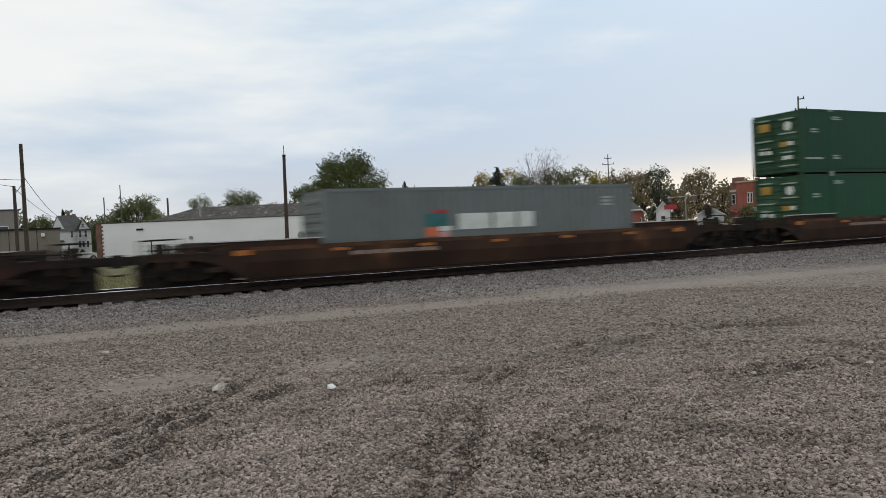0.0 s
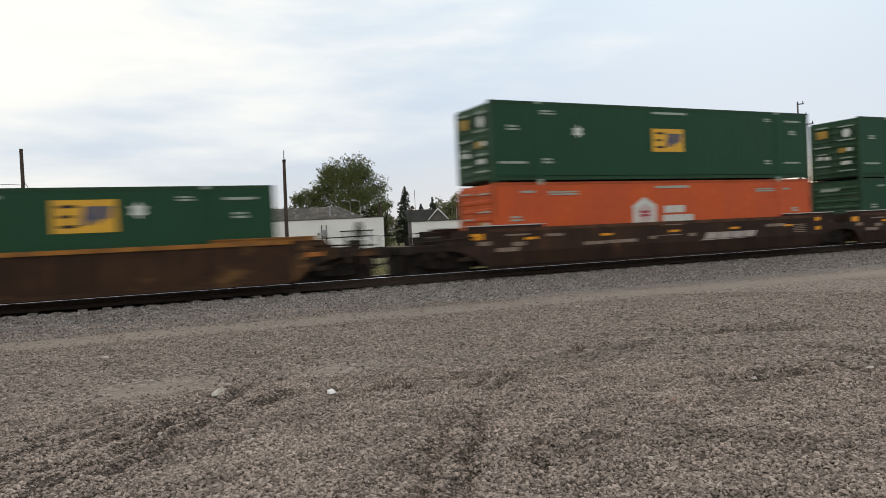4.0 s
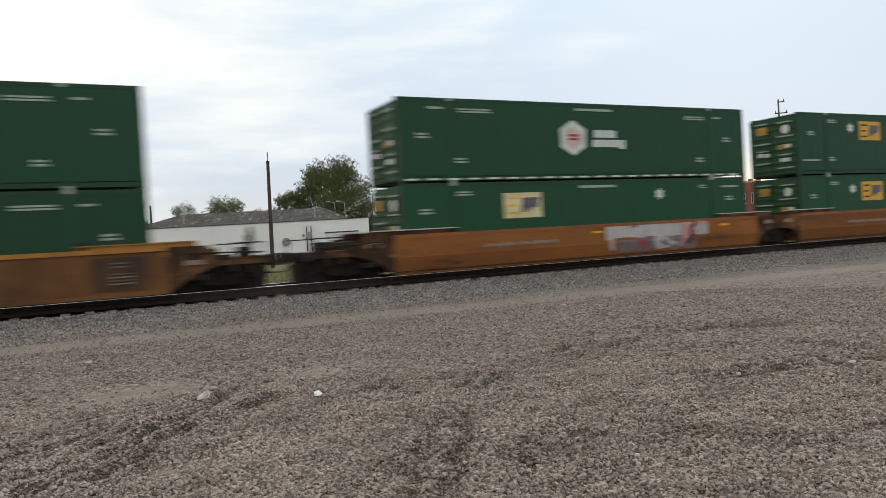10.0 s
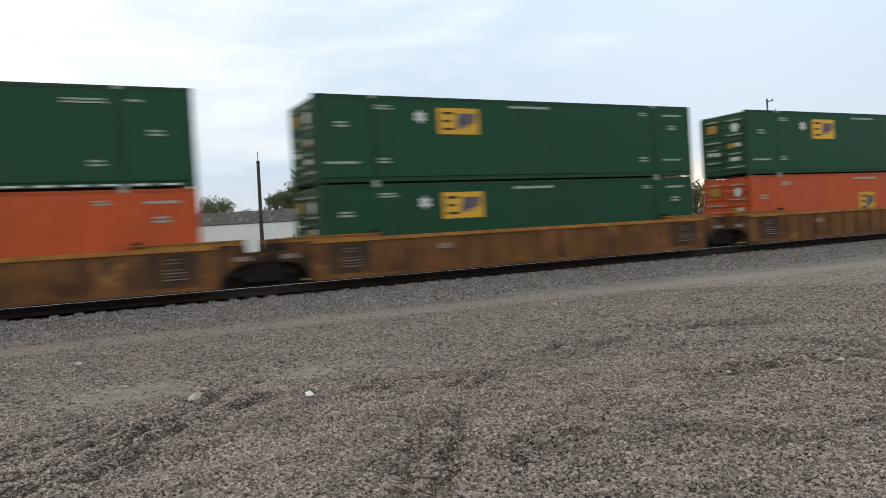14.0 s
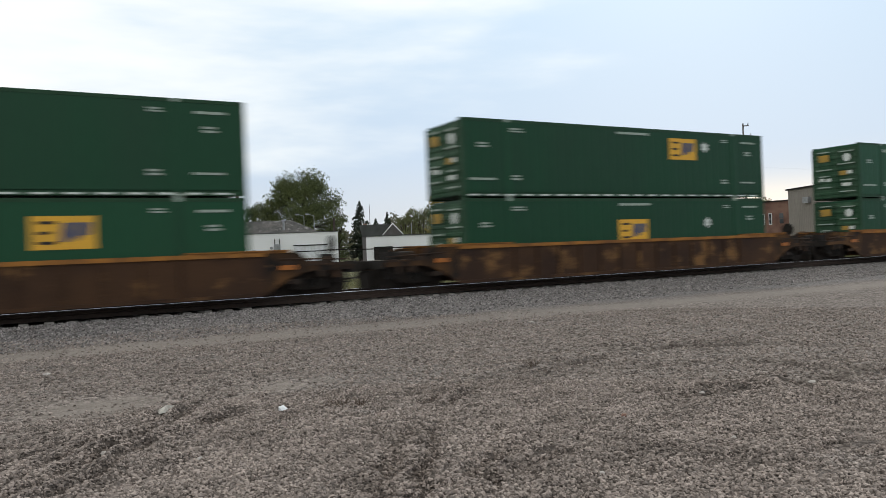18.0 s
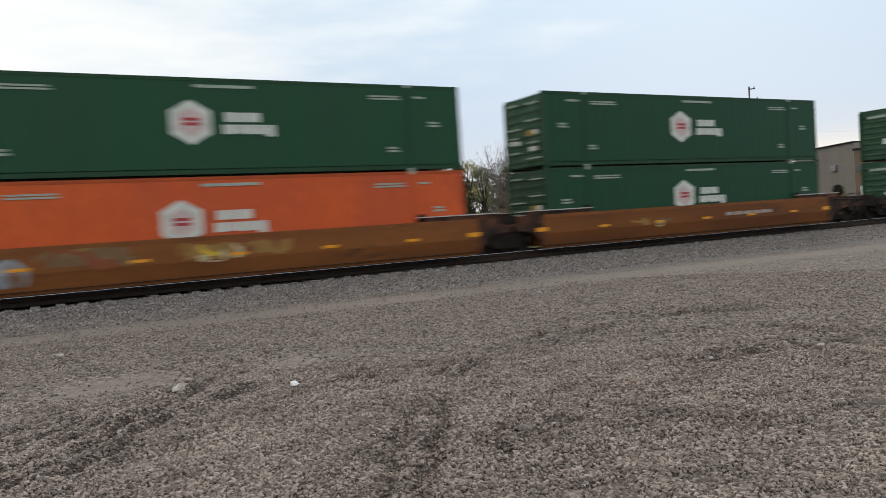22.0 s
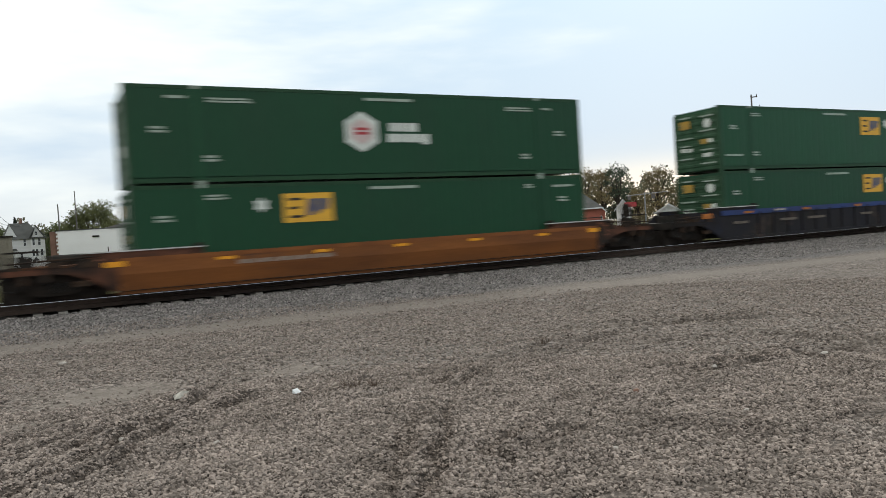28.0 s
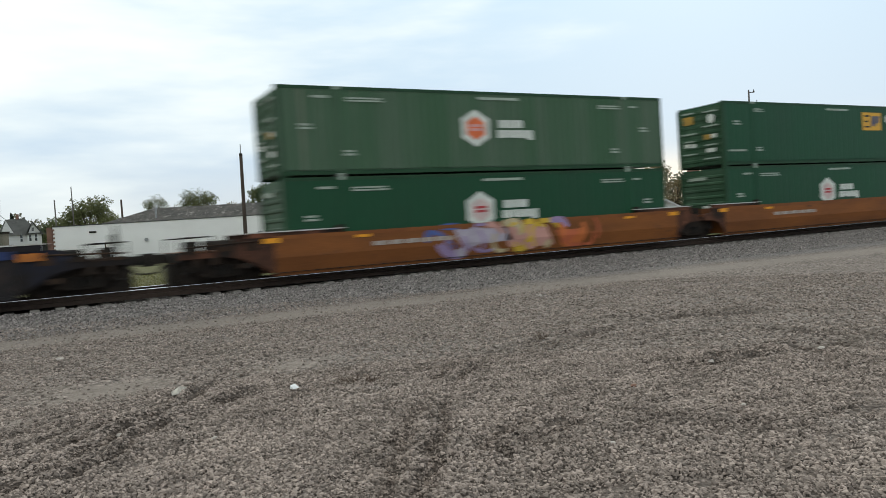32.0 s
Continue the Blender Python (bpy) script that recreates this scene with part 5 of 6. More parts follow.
    container(207.73, 0, "orange", "yellow", yellow(7.62, 1.05, None, w=1.25))
    container(207.73, 1, "green", "yellow", Y_LEFT)
    for p, low, up, d in ((231.75, Y_MID, Y_RIGHT, False), (255.63, Y_FAR_L, Y_LEFT, True), (279.38, Y_MID, Y_RIGHT, True), (303.12, Y_FAR_L, Y_FAR_L, False)):
        well_car(p, "brown", E, E, 1.40, 1.44, "")
        container(p, 0, "green", "yellow", low)
        container(p, 1, "green", "yellow", up, dashes=d)
    q = triple((326.93, 346.75, 366.54), "russet", 1.33, 1.48, "some", ("left", "none", "right"))
    graffiti(q[0], 9.1, 12.6, 0.15, 1.2, [P[k] for k in ("tan", "black", "black", "tan", "black", "ochre", "black")], 23, ((9.6, 12.9, 0.12, 0.75, P["mauve"]), (9.4, 10.9, 0.85, 1.12, P["black"]), (11.4, 12.8, 0.7, 1.1, P["black"])), 13)
    graffiti(q[1], 0.4, 2.5, 0.3, 1.25, [P[k] for k in ("grey", "white", "black", "grey")], 24, ((0.5, 2.3, 0.3, 1.1, P["grey"]),), 7)
    graffiti(q[1], 3.2, 5.2, 0.7, 1.3, [P[k] for k in ("tan", "ochre", "rust", "tan")], 28, ((3.2, 5.2, 0.72, 1.3, P["tan"]),), 5)
    graffiti(q[1], 6.7, 9.7, 0.66, 1.2, [P[k] for k in ("ochre", "cream", "yellow", "rust", "yellow", "ochre")], 25, ((6.7, 9.6, 0.64, 1.18, P["ochre"]),), 9)
    graffiti(q[2], 4.0, 6.0, 0.62, 0.95, [P[k] for k in ("ochre", "cream", "tan")], 29, (), 4)
    container(326.93, 0, "white", "yellow", yellow(11.86, 1.7, None, w=1.33))
    container(326.93, 1, "green", "hexagon", hexagon(), door=False)
    container(346.75, 0, "orange", "hexagon", hexagon(6.68, 1.58))
    container(346.75, 1, "green", "hexagon", hexagon(), door=False)
    container(366.54, 0, "green", "hexagon", hexagon())
    container(366.54, 1, "green", "hexagon", hexagon())
    well_car(390.42, "dark", E, E, 1.08, 1.27, "some")
    for k in (0, 1):
        container(390.42, k, "green", "hexagon", hexagon(), door=False)
    triple((414.32, 433.97, 453.84), "ribbed", 1.42, 1.50, "grid")
    for p, d in ((414.32, False), (433.97, True), (453.84, True)):
        for k in (0, 1):
            container(p, k, "green", "hexagon", hexagon(), dashes=d and k == 1, door=p < 420)
    well_car(477.3, "russet", E, E, 1.08, 1.27, "some")
    container(477.3, 0, "green", "yellow", Y_LEFT)
    container(477.3, 1, "green", "hexagon", hexagon(), door=False)
    triple((501.19, 520.9, 540.66), "blue", 1.34, 1.48, "blue")
    container(501.19, 0, "green", "yellow", Y_RIGHT)
    container(501.19, 1, "green", "yellow", Y_RIGHT)
    for p in (520.9, 540.66):
        container(p, 0, "green", "yellow", Y_MID_L)
        container(p, 1, "green", "hexagon", hexagon(), dashes=True, door=False)
    c = triple((564.48, 584.33), "russet", 1.30, 1.42, "some", ("high", "high"))
    graffiti(c[0], 5.0, 12.0, 0.2, 1.3, [P[k] for k in ("blue", "yellow", "purple", "lilac", "purple", "pink", "lilac", "cream", "yellow", "pink", "cream", "yellow", "orange", "purple", "coral", "coral")], 26,
             ((6.2, 8.4, 0.5, 1.2, P["lilac"]), (8.2, 10.2, 0.3, 1.2, P["pink"]), (10.6, 11.6, 0.2, 0.9, P["coral"])), 30, -0.5)
    container(564.48, 0, "green", "hexagon", hexagon(), door=False)
    container(564.48, 1, "ribbed", "hexagon", hexagon(inner=MARK_ORANGE))
    container(584.33, 0, "green", "hexagon", hexagon(), door=False)
    container(584.33, 1, "green", "yellow", Y_RIGHT)


build_train()


# ---- the town beyond the track ----
def window(house, x, z, w, h, face, trim=WHITE_TRIM):
    """A window on the wall whose outside lies at y = face, looking towards -y."""
    f = part("window", Shape().box(x - w / 2 - 0.08, x + w / 2 + 0.08, face - 0.06, face - 0.003, z - 0.1, z + h + 0.1), trim, house)
    part("pane", Shape().box(x - w / 2, x + w / 2, face - 0.07, face - 0.062, z, z + h / 2 - 0.03), GLASS, f)
    part("pane", Shape().box(x - w / 2, x + w / 2, face - 0.07, face - 0.062, z + h / 2 + 0.03, z + h), GLASS, f)
    return f


def wall_frame(b0, d0, b1, d1):
    """Left end, turn and length of a wall between two bearings and distances."""
    a, b = Vector((*spot(b0, d0), 0)), Vector((*spot(b1, d1), 0))
    return (a.x, a.y, 0), math.degrees(math.atan2(b.y - a.y, b.x - a.x)), (b - a).length


def white_workshop():
    at, turn, L = wall_frame(1.13, 88.0, 21.45, 84.4)
    top = 4.2
    b = thing("workshop", at, turn, label="long low white workshop with a dark hipped roof", category="building")
    part("wall", Shape().box(0, L, 0, 0.3, -0.2, top).box(0, 0.3, 0.3, 14, -0.2, top).box(L - 0.3, L, 0.3, 14, -0.2, top).box(0, L, 13.7, 14, -0.2, top), WALL_WHITE, b, "white painted block wall")
    part("coping", Shape().box(-0.05, L + 0.05, -0.06, 0.34, top, top + 0.09), ROOF_GREY, b, "thin dark coping")
    z1, z2 = top - 0.15, 5.95
    r = Shape()
    x0, x1 = 3.8, L - 1.6
    r.v = [(x0, 0.35, z1), (x1, 0.35, z1), (x1, 13.6, z1), (x0, 13.6, z1), (x0 + 5.2, 7, z2), (x1 - 3.4, 7, z2)]
    r.f = [(0, 1, 5, 4), (1, 2, 5), (2, 3, 4, 5), (3, 0, 4), (3, 2, 1, 0)]
    part("roof", r, ROOF_DARK, b, "patchy dark shingle roof")
    part("brick_pier", Shape().box(-0.62, -0.13, 0.02, 0.5, -0.2, top), BRICK_BROWN, b, "dark brick corner pier")
    for z in range(9):
        part("brick_quoin", cached(("quoin",), lambda: Shape().box(-0.125, 0.16, -0.03, 0.0, 0, 0.21)), BRICK_BROWN, b, at=(0, 0, 0.42 + 0.42 * z))
    # things on the wall
    part("vent", Shape().box(3.6, 4.3, -0.1, 0, 3.35, 3.55), STEEL_DARK, b)
    for x, z, r_ in ((9.3, 2.3, 0.2), (21.3, 2.0, 0.45), (23.2, 2.6, 0.16)):
        part("wall_fan", Shape().tube((x, -0.18, z), (x, 0, z), r_, sides=14), METAL_GREY, b, "round grey fan housing")
    part("roller_door", Shape().box(25.7, 29.3, -0.05, 0, 0, 2.75).box(25.6, 29.4, -0.07, 0, 2.75, 2.85), WHITE_TRIM, b, "white roller door with a dark lintel")
    part("door_lintel", Shape().box(25.6, 29.4, -0.1, -0.072, 2.72, 2.84), STEEL_DARK, b)
    for x in (23.6, 24.1):
        part("conduit", Shape().tube((x, -0.1, 0.6), (x, -0.1, 3.6), 0.05, sides=6), STEEL_DARK, b)
    part("meter_box", Shape().box(23.5, 24.2, -0.2, 0, 2.3, 3.0), METAL_GREY, b)
    for x in (10.0, 19.5, 24.6):
        part("roof_vent", Shape().tube((x, 2.5, 4.4), (x, 2.5, 5.7), 0.12, sides=8).tube((x, 2.5, 5.7), (x, 2.5, 5.85), 0.28, sides=8), METAL_GREY, b)
    for x in (27.0, 28.2):
        part("yard_light", Shape().tube((x, 6, 4.3), (x, 6, 6.4), 0.04, sides=6).tube((x, 6, 6.4), (x - 0.7, 6, 6.6), 0.03, sides=6).box(x - 1.0, x - 0.55, 5.85, 6.15, 6.52, 6.68), METAL_GREY, b)


def second_workshop():
    at, turn, L = wall_frame(23.6, 90, 29.6, 90)
    b = thing("garage", at, turn, label="low white garage with dark open doorways", category="building")
    top = 3.6
    w = Shape()
    xs = [(0, 0.9, 0, top), (0.9, 3.2, 2.35, top), (3.2, 4.2, 0, top), (4.2, 5.2, 1.85, top), (5.2, L, 0, top)]
    for x0, x1, z0, z1 in xs:
        w.box(x0, x1, 0, 0.3, z0 if z0 else -0.2, z1)
    w.box(0, 0.3, 0.3, 10, -0.2, top).box(L - 0.3, L, 0.3, 10, -0.2, top).box(0, L, 9.7, 10, -0.2, top)
    part("wall", w, WALL_WHITE, b, "white painted block wall")
    part("roof", Shape().box(-0.1, L + 0.1, -0.1, 10.1, top, top + 0.12), ROOF_GREY, b)
    # a dark panel paints the shade inside the wide garage opening
    part("doorway", Shape().box(0.9, 3.2, 0.22, 0.3, 0, 2.35), STEEL_DARK, b, "dark garage door")
    part("doorway", Shape().box(4.2, 5.2, 0.22, 0.3, 0, 1.85), STEEL_DARK, b, "dark doorway")
    for x in (5.6, 8.2):
        part("roof_mast", Shape().tube((x, 3, top), (x, 3, top + (1.6 if x < 6 else 3.0)), 0.05, sides=6), METAL_GREY, b)


def gable_house(name, b0, b1, far, eave, ridge, wall, roof, label, depth=9, gable_front=True, windows=(), turn_extra=0):
    at, turn, L = wall_frame(b0, far, b1, far)
    h = thing(name, at, turn + turn_extra, label=label, category="house")
    w = Shape().box(0, L, 0, depth, -0.2, eave)
    part("wall", w, wall, h)
    o = 0.4
    if gable_front:
        part("gable", Shape().prism([(0, eave), (L, eave), (L / 2, ridge - 0.2)], 0.02, depth - 0.02), wall, h)
        for s in (0, 1):
            x = -o if s == 0 else L + o
            q = Shape().prism([(x, eave - 0.25), (L / 2, ridge), (L / 2, ridge - 0.22), (x, eave - 0.45)], -o, depth + o)
            part("roof_slope", q, roof, h)
        part("barge_board", Shape().prism([(-o, eave - 0.47), (L / 2, ridge - 0.24), (L + o, eave - 0.47), (L + o, eave - 0.27), (L / 2, ridge - 0.02), (-o, eave - 0.27)], -o - 0.06, -o - 0.002), WHITE_TRIM, h, "white barge board")
    else:
        q = Shape()
        q.v = [(-o, -o, eave), (L + o, -o, eave), (L + o, depth + o, eave), (-o, depth + o, eave), (L * 0.22, depth / 2, ridge), (L * 0.78, depth / 2, ridge)]
        q.f = [(0, 1, 5, 4), (1, 2, 5), (2, 3, 4, 5), (3, 0, 4), (3, 2, 1, 0)]
        part("roof", q, roof, h)
        part("gutter", Shape().box(-o, L + o, -o - 0.1, -o, eave - 0.14, eave + 0.02), WHITE_TRIM, h, "white gutter")
    for x, z, ww, hh in windows:
        window(h, x * L, z, ww, hh, 0)
    return h, L


def left_house():
    """A white house under a long grey roof, with a cross gable and paired windows at its street corner."""
    at, turn, L = wall_frame(-2.9, 150, 0.42, 150)
    h = thing("house", at, turn, label="white two-storey wooden house with a steep grey shingle roof", category="house")
    a = 2.3
    part("wall", Shape().box(a, L, 0.6, 9, -0.2, 5.1), WALL_HOUSE, h, "white clapboard wall")
    part("gable", Shape().prism([(a + 0.05, 5.1), (4.6, 5.1), (3.4, 7.6)], 0.9, 1.2), WALL_HOUSE, h)
    r = Shape()
    r.v = [(a - 0.3, 0.25, 5.0), (L + 0.3, 0.25, 5.0), (L + 0.3, 9.3, 5.0), (a - 0.3, 9.3, 5.0), (3.3, 4.8, 8.0), (6.3, 4.8, 8.1)]
    r.f = [(0, 1, 5, 4), (1, 2, 5), (2, 3, 4, 5), (3, 0, 4), (3, 2, 1, 0)]
    part("roof", r, ROOF_GREY, h, "grey shingle roof")
    part("bay_wall", Shape().box(6.45, L + 0.05, -0.3, 0.58, -0.2, 5.0), WALL_HOUSE, h, "white two-storey corner bay")
    part("cross_gable", Shape().prism([(6.7, 5.25), (8.6, 5.25), (7.45, 7.0)], -0.3, 3.0), WALL_HOUSE, h)
    for x0, x1 in ((6.2, 7.45), (9.0, 7.45)):
        part("roof_slope", Shape().prism([(x0, 5.0), (x1, 7.35), (x1, 7.1), (x0, 4.8)], -0.6, 4.2), ROOF_GREY, h)
    part("eave_band", Shape().box(6.2, L + 0.35, -0.6, -0.3, 4.98, 5.2), ROOF_GREY, h, "dark eave between storeys")
    part("porch_roof", Shape().prism([(2.0, 3.0), (4.4, 3.0), (4.2, 3.35), (2.0, 3.35)], -1.2, 0.6), ROOF_GREY, h)
    part("porch_post", Shape().box(4.05, 4.2, -1.1, -0.95, -0.1, 3.0), WHITE_TRIM, h)
    part("porch_door", Shape().box(3.0, 3.7, 0.52, 0.6, 0, 2.2), STEEL_DARK, h, "dark porch door")
    part("chimney", Shape().box(5.0, 5.5, 4.6, 5.1, 7.6, 8.9), BRICK_BROWN, h)
    for x, z, face in ((5.6, 3.8, 0.6), (6.95, 3.8, -0.3), (7.85, 3.8, -0.3), (5.0, 1.6, 0.6), (6.85, 1.9, -0.3), (7.4, 1.9, -0.3), (8.15, 1.9, -0.3)):
        window(h, x, z, 0.36, 1.15, face)
    window(h, 7.45, 5.6, 0.34, 0.6, -0.3)


def left_sheds():
    at, turn, L = wall_frame(-6.5, 75, -1.5, 75)
    b = thing("shed", at, turn, label="beige flat-roofed metal shed", category="building")
    part("wall", Shape().box(0, L, 0, 8, -0.1, 3.5), WALL_BEIGE, b)
    part("roof_edge", Shape().box(-0.1, L + 0.1, -0.12, 8.1, 3.5, 3.66), STEEL_DARK, b, "dark roof edge")
    for i in range(9):
        part("wall_seam", cached(("seam",), lambda: Shape().box(-0.02, 0.02, -0.03, 0, 0, 3.48)), STEEL_DARK if i % 3 == 0 else WALL_BEIGE, b, at=(0.4 + i * (L - 0.8) / 8, 0, 0))
    part("wall_lamp", Shape().box(L - 1.5, L - 1.2, -0.25, 0, 2.9, 3.2), WHITE_TRIM, b)
    at, turn, L = wall_frame(-8, 96, -3.9, 96)
    b = thing("shed", at, turn, label="taller grey shed behind the beige one", category="building")
    part("wall", Shape().box(0, L, 0, 10, -0.1, 6.3), WALL_GREY, b)
    part("roof_edge", Shape().box(-0.1, L + 0.1, -0.1, 10.1, 6.3, 6.45), ROOF_GREY, b)
    for x in (0.55, 0.75):
        window(b, x * L, 3.6, 1.2, 0.9, 0)


def red_house():
    h, L = gable_house("house", 35.4, 41.0, 96, 3.3, 5.5, BRICK, ROOF_GREY, "low red brick house with a dark grey hipped roof", 9, False, ((0.25, 1.3, 1.0, 1.2), (0.7, 1.3, 1.0, 1.2)))
    part("chimney", Shape().box(L * 0.5, L * 0.5 + 0.7, 3.6, 4.3, 4.6, 6.2), WHITE_TRIM, h, "white chimney")
    part("dormer_vent", Shape().box(1.0, 2.0, 0.4, 1.4, 3.5, 4.3), WHITE_TRIM, h)
    part("downpipe", Shape().tube((L * 0.48, -0.1, 0), (L * 0.48, -0.1, 3.2), 0.06, sides=6), WHITE_TRIM, h)


def brick_block():
    """Two-storey brick shop with a cream corner front, and its lower neighbours."""
    at, turn, L = wall_frame(47.85, 130, 50.5, 126)
    b = thing("brick_building", at, turn, label="two-storey red brick corner shop with a flat roof", category="building")
    top = 7.35
    part("wall", Shape().box(0, L, 0, 12, -0.2, top), BRICK, b)
    part("cornice", Shape().box(-0.1, L + 0.1, -0.15, 0.2, top, top + 0.25), CREAM, b, "pale cornice")
    part("shop_front", Shape().box(-1.25, -0.01, 0.1, 12, -0.2, top + 0.1), BRICK_BROWN, b, "dark brick corner front")
    part("cornice", Shape().box(-1.3, -0.12, -0.02, 0.1, 5.9, 6.3), CREAM, b, "pale cornice")
    part("turret", Shape().box(-1.2, 0.2, 0.6, 2.0, top + 0.1, top + 0.95), BRICK_BROWN, b)
    for x in (1.4, 3.4, 4.8):
        part("chimney", Shape().box(x, x + 0.5, 3, 3.6, top, top + 0.75), BRICK_BROWN, b)
    for x in (1.75, 2.2, 3.45, 3.8, 4.9):
        window(b, x * L / 5.8, 4.1, 0.26, 1.5, 0)
    window(b, -0.65, 4.0, 0.5, 1.5, 0.1)
    part("awning", Shape().prism([(-0.9, 2.8), (0.5, 2.4), (0.5, 2.55), (-0.9, 3.0)], -0.8, 0), MARK_RED, b, "red awning")
    part("sign", Shape().box(1.8, 3.6, -0.12, 0, 2.6, 3.2), WHITE_TRIM, b, "pale shop sign")
    part("shop_window", Shape().box(0.4, 1.6, -0.05, 0, 0.6, 2.4), GLASS, b)
    part("shop_window", Shape().box(3.9, 5.2, -0.05, 0, 0.6, 2.4), GLASS, b)
    at, turn, L = wall_frame(50.6, 124, 56.2, 118)
    b = thing("brick_building", at, turn, label="two-storey brown brick warehouse with tall windows", category="building")
    part("wall", Shape().box(0, L, 0, 12, -0.2, 6.85), BRICK_BROWN, b)
    part("parapet", Shape().box(-0.1, L + 0.1, -0.1, 0.25, 6.85, 7.05), STEEL_CAST, b)
    for x, pale in ((0.9, False), (2.3, False), (4.7, False), (6.2, True), (7.3, True), (9.0, False), (10.5, False)):
        window(b, x, 3.6, 0.32 if pale else 0.6, 1.5, 0, WHITE_TRIM if pale else BRICK_BROWN)
    for x, w in ((1.2, 0.5), (4.9, 0.9), (8.0, 0.7)):
        window(b, x, 0.8, w, 1.3, 0, WHITE_TRIM if w > 0.8 else BRICK_BROWN)


def grey_warehouse():
    at, turn, L = wall_frame(54.8, 100, 58.4, 92)
    b = thing("warehouse", at, turn, label="large grey corrugated metal warehouse", category="building")
    part("wall", Shape().prism([(0, -0.2), (L, -0.2), (L, 7.4), (0, 7.25)], 0, 14), WALL_GREY, b)
    part("roof_edge", Shape().prism([(-0.2, 7.25), (L, 7.4), (L, 7.58), (-0.2, 7.43)], -0.2, 14.2), STEEL_DARK, b, "dark roof edge")
    for i in range(30):
        part("siding_rib", cached(("siding_rib",), lambda: Shape().box(-0.05, 0.05, -0.02, 0, 0, 7.1)), WALL_GREY, b, at=(0.2 + i * (L - 0.3) / 30, 0, 0))
    part("wall_unit", Shape().box(L * 0.32, L * 0.42, -0.4, 0, 5.5, 6.2), METAL_GREY, b)
    part("wall_unit", Shape().box(L * 0.66, L * 0.74, -0.4, 0, 4.6, 5.2), METAL_GREY, b)
    for x in (0.25, 0.6, 0.8):
        part("door", Shape().box(x * L - 0.5, x * L + 0.5, -0.05, 0, 0, 2.2), WALL_TAN, b)
    part("wall_lamp", Shape().box(L * 0.66, L * 0.72, -0.3, 0, 1.9, 2.2), WHITE_TRIM, b)
    at, turn, L = wall_frame(58.4, 91, 70, 80)
    b = thing("warehouse", at, turn, label="tan brick hall with dark window bands and white doors", category="building")
    part("wall", Shape().box(0, L, 0, 16, -0.2, 6.5), WALL_TAN, b)
    part("roof_edge", Shape().box(-0.1, L + 0.1, -0.15, 16, 6.5, 6.7), STEEL_DARK, b)
    for i in range(14):
        part("band_window", cached(("band_window",), lambda: Shape().box(0, 1.15, -0.06, -0.003, 4.2, 5.0)), GLASS, b, at=(0.2 + 1.3 * i, 0, 0))
    for i in range(6):
        part("white_door", cached(("white_door",), lambda: Shape().box(0, 2.1, -0.06, -0.003, 0, 2.7)), WHITE_TRIM, b, "white loading door", at=(0.6 + 2.7 * i, 0, 0))


def small_town():
    gable_house("house", 42.2, 43.2, 140, 3.6, 5.4, WALL_WHITE, ROOF_GREY, "small white gabled house among trees", 8, True, ((0.5, 1.4, 0.7, 1.2),))
    gable_house("house", 45.1, 46.9, 118, 2.5, 3.6, WHITE_TRIM, ROOF_GREY, "small white bungalow with a low gable", 8, True, ((0.3, 1.0, 0.6, 0.9), (0.7, 1.0, 0.6, 0.9)))
    gable_house("house", 40.6, 41.35, 135, 3.4, 4.4, BRICK, ROOF_GREY, "little red brick outbuilding", 6, True, ((0.5, 1.4, 0.6, 1.0),))
    h, L = gable_house("house", 24.9, 26.5, 112, 4.2, 6.1, POLE_GREY, ROOF_GREY, "grey gabled house behind the white garage", 8, True, ((0.5, 3.2, 0.6, 0.9),))
    part("wing_roof", Shape().prism([(-3.6, 6.0), (L * 0.4, 6.0), (L * 0.4, 4.2), (-3.2, 4.2)], 2, 8), ROOF_GREY, h)
    part("wing", Shape().box(-3.2, 0, 2.2, 8, -0.1, 4.2), POLE_GREY, h)
    part("chimney", Shape().box(-3.0, -2.4, 3, 3.6, 4.2, 6.2), BRICK_BROWN, h)
    x, y = spot(43.25, 128)
    s = thing("shop_sign", (x, y, 0), -43, label="red sign panel on a post", category="sign")
    part("post", Shape().tube((0, 0, 0), (0, 0, 3.6), 0.08), METAL_GREY, s)
    part("panel", Shape().box(-1.0, 1.0, -0.1, 0.1, 3.6, 4.4), MARK_RED, s)
    x, y = spot(44.32, 112)
    s = thing("traffic_signal", (x, y, 0), -43, label="grey traffic signal pole with a long mast arm", category="traffic signal")
    part("pole", Shape().tube((0, 0, 0), (0, 0, 5.4), 0.11, 0.08), METAL_GREY, s)
    part("mast_arm", Shape().tube((-2.6, 0, 5.0), (3.3, 0, 5.25), 0.07, 0.05), METAL_GREY, s)
    for x in (-2.2, 1.2):
        part("signal_head", Shape().box(x - 0.25, x + 0.25, -0.2, 0.2, 4.4, 5.0 + 0.04 * x), POLE_GREY, s)


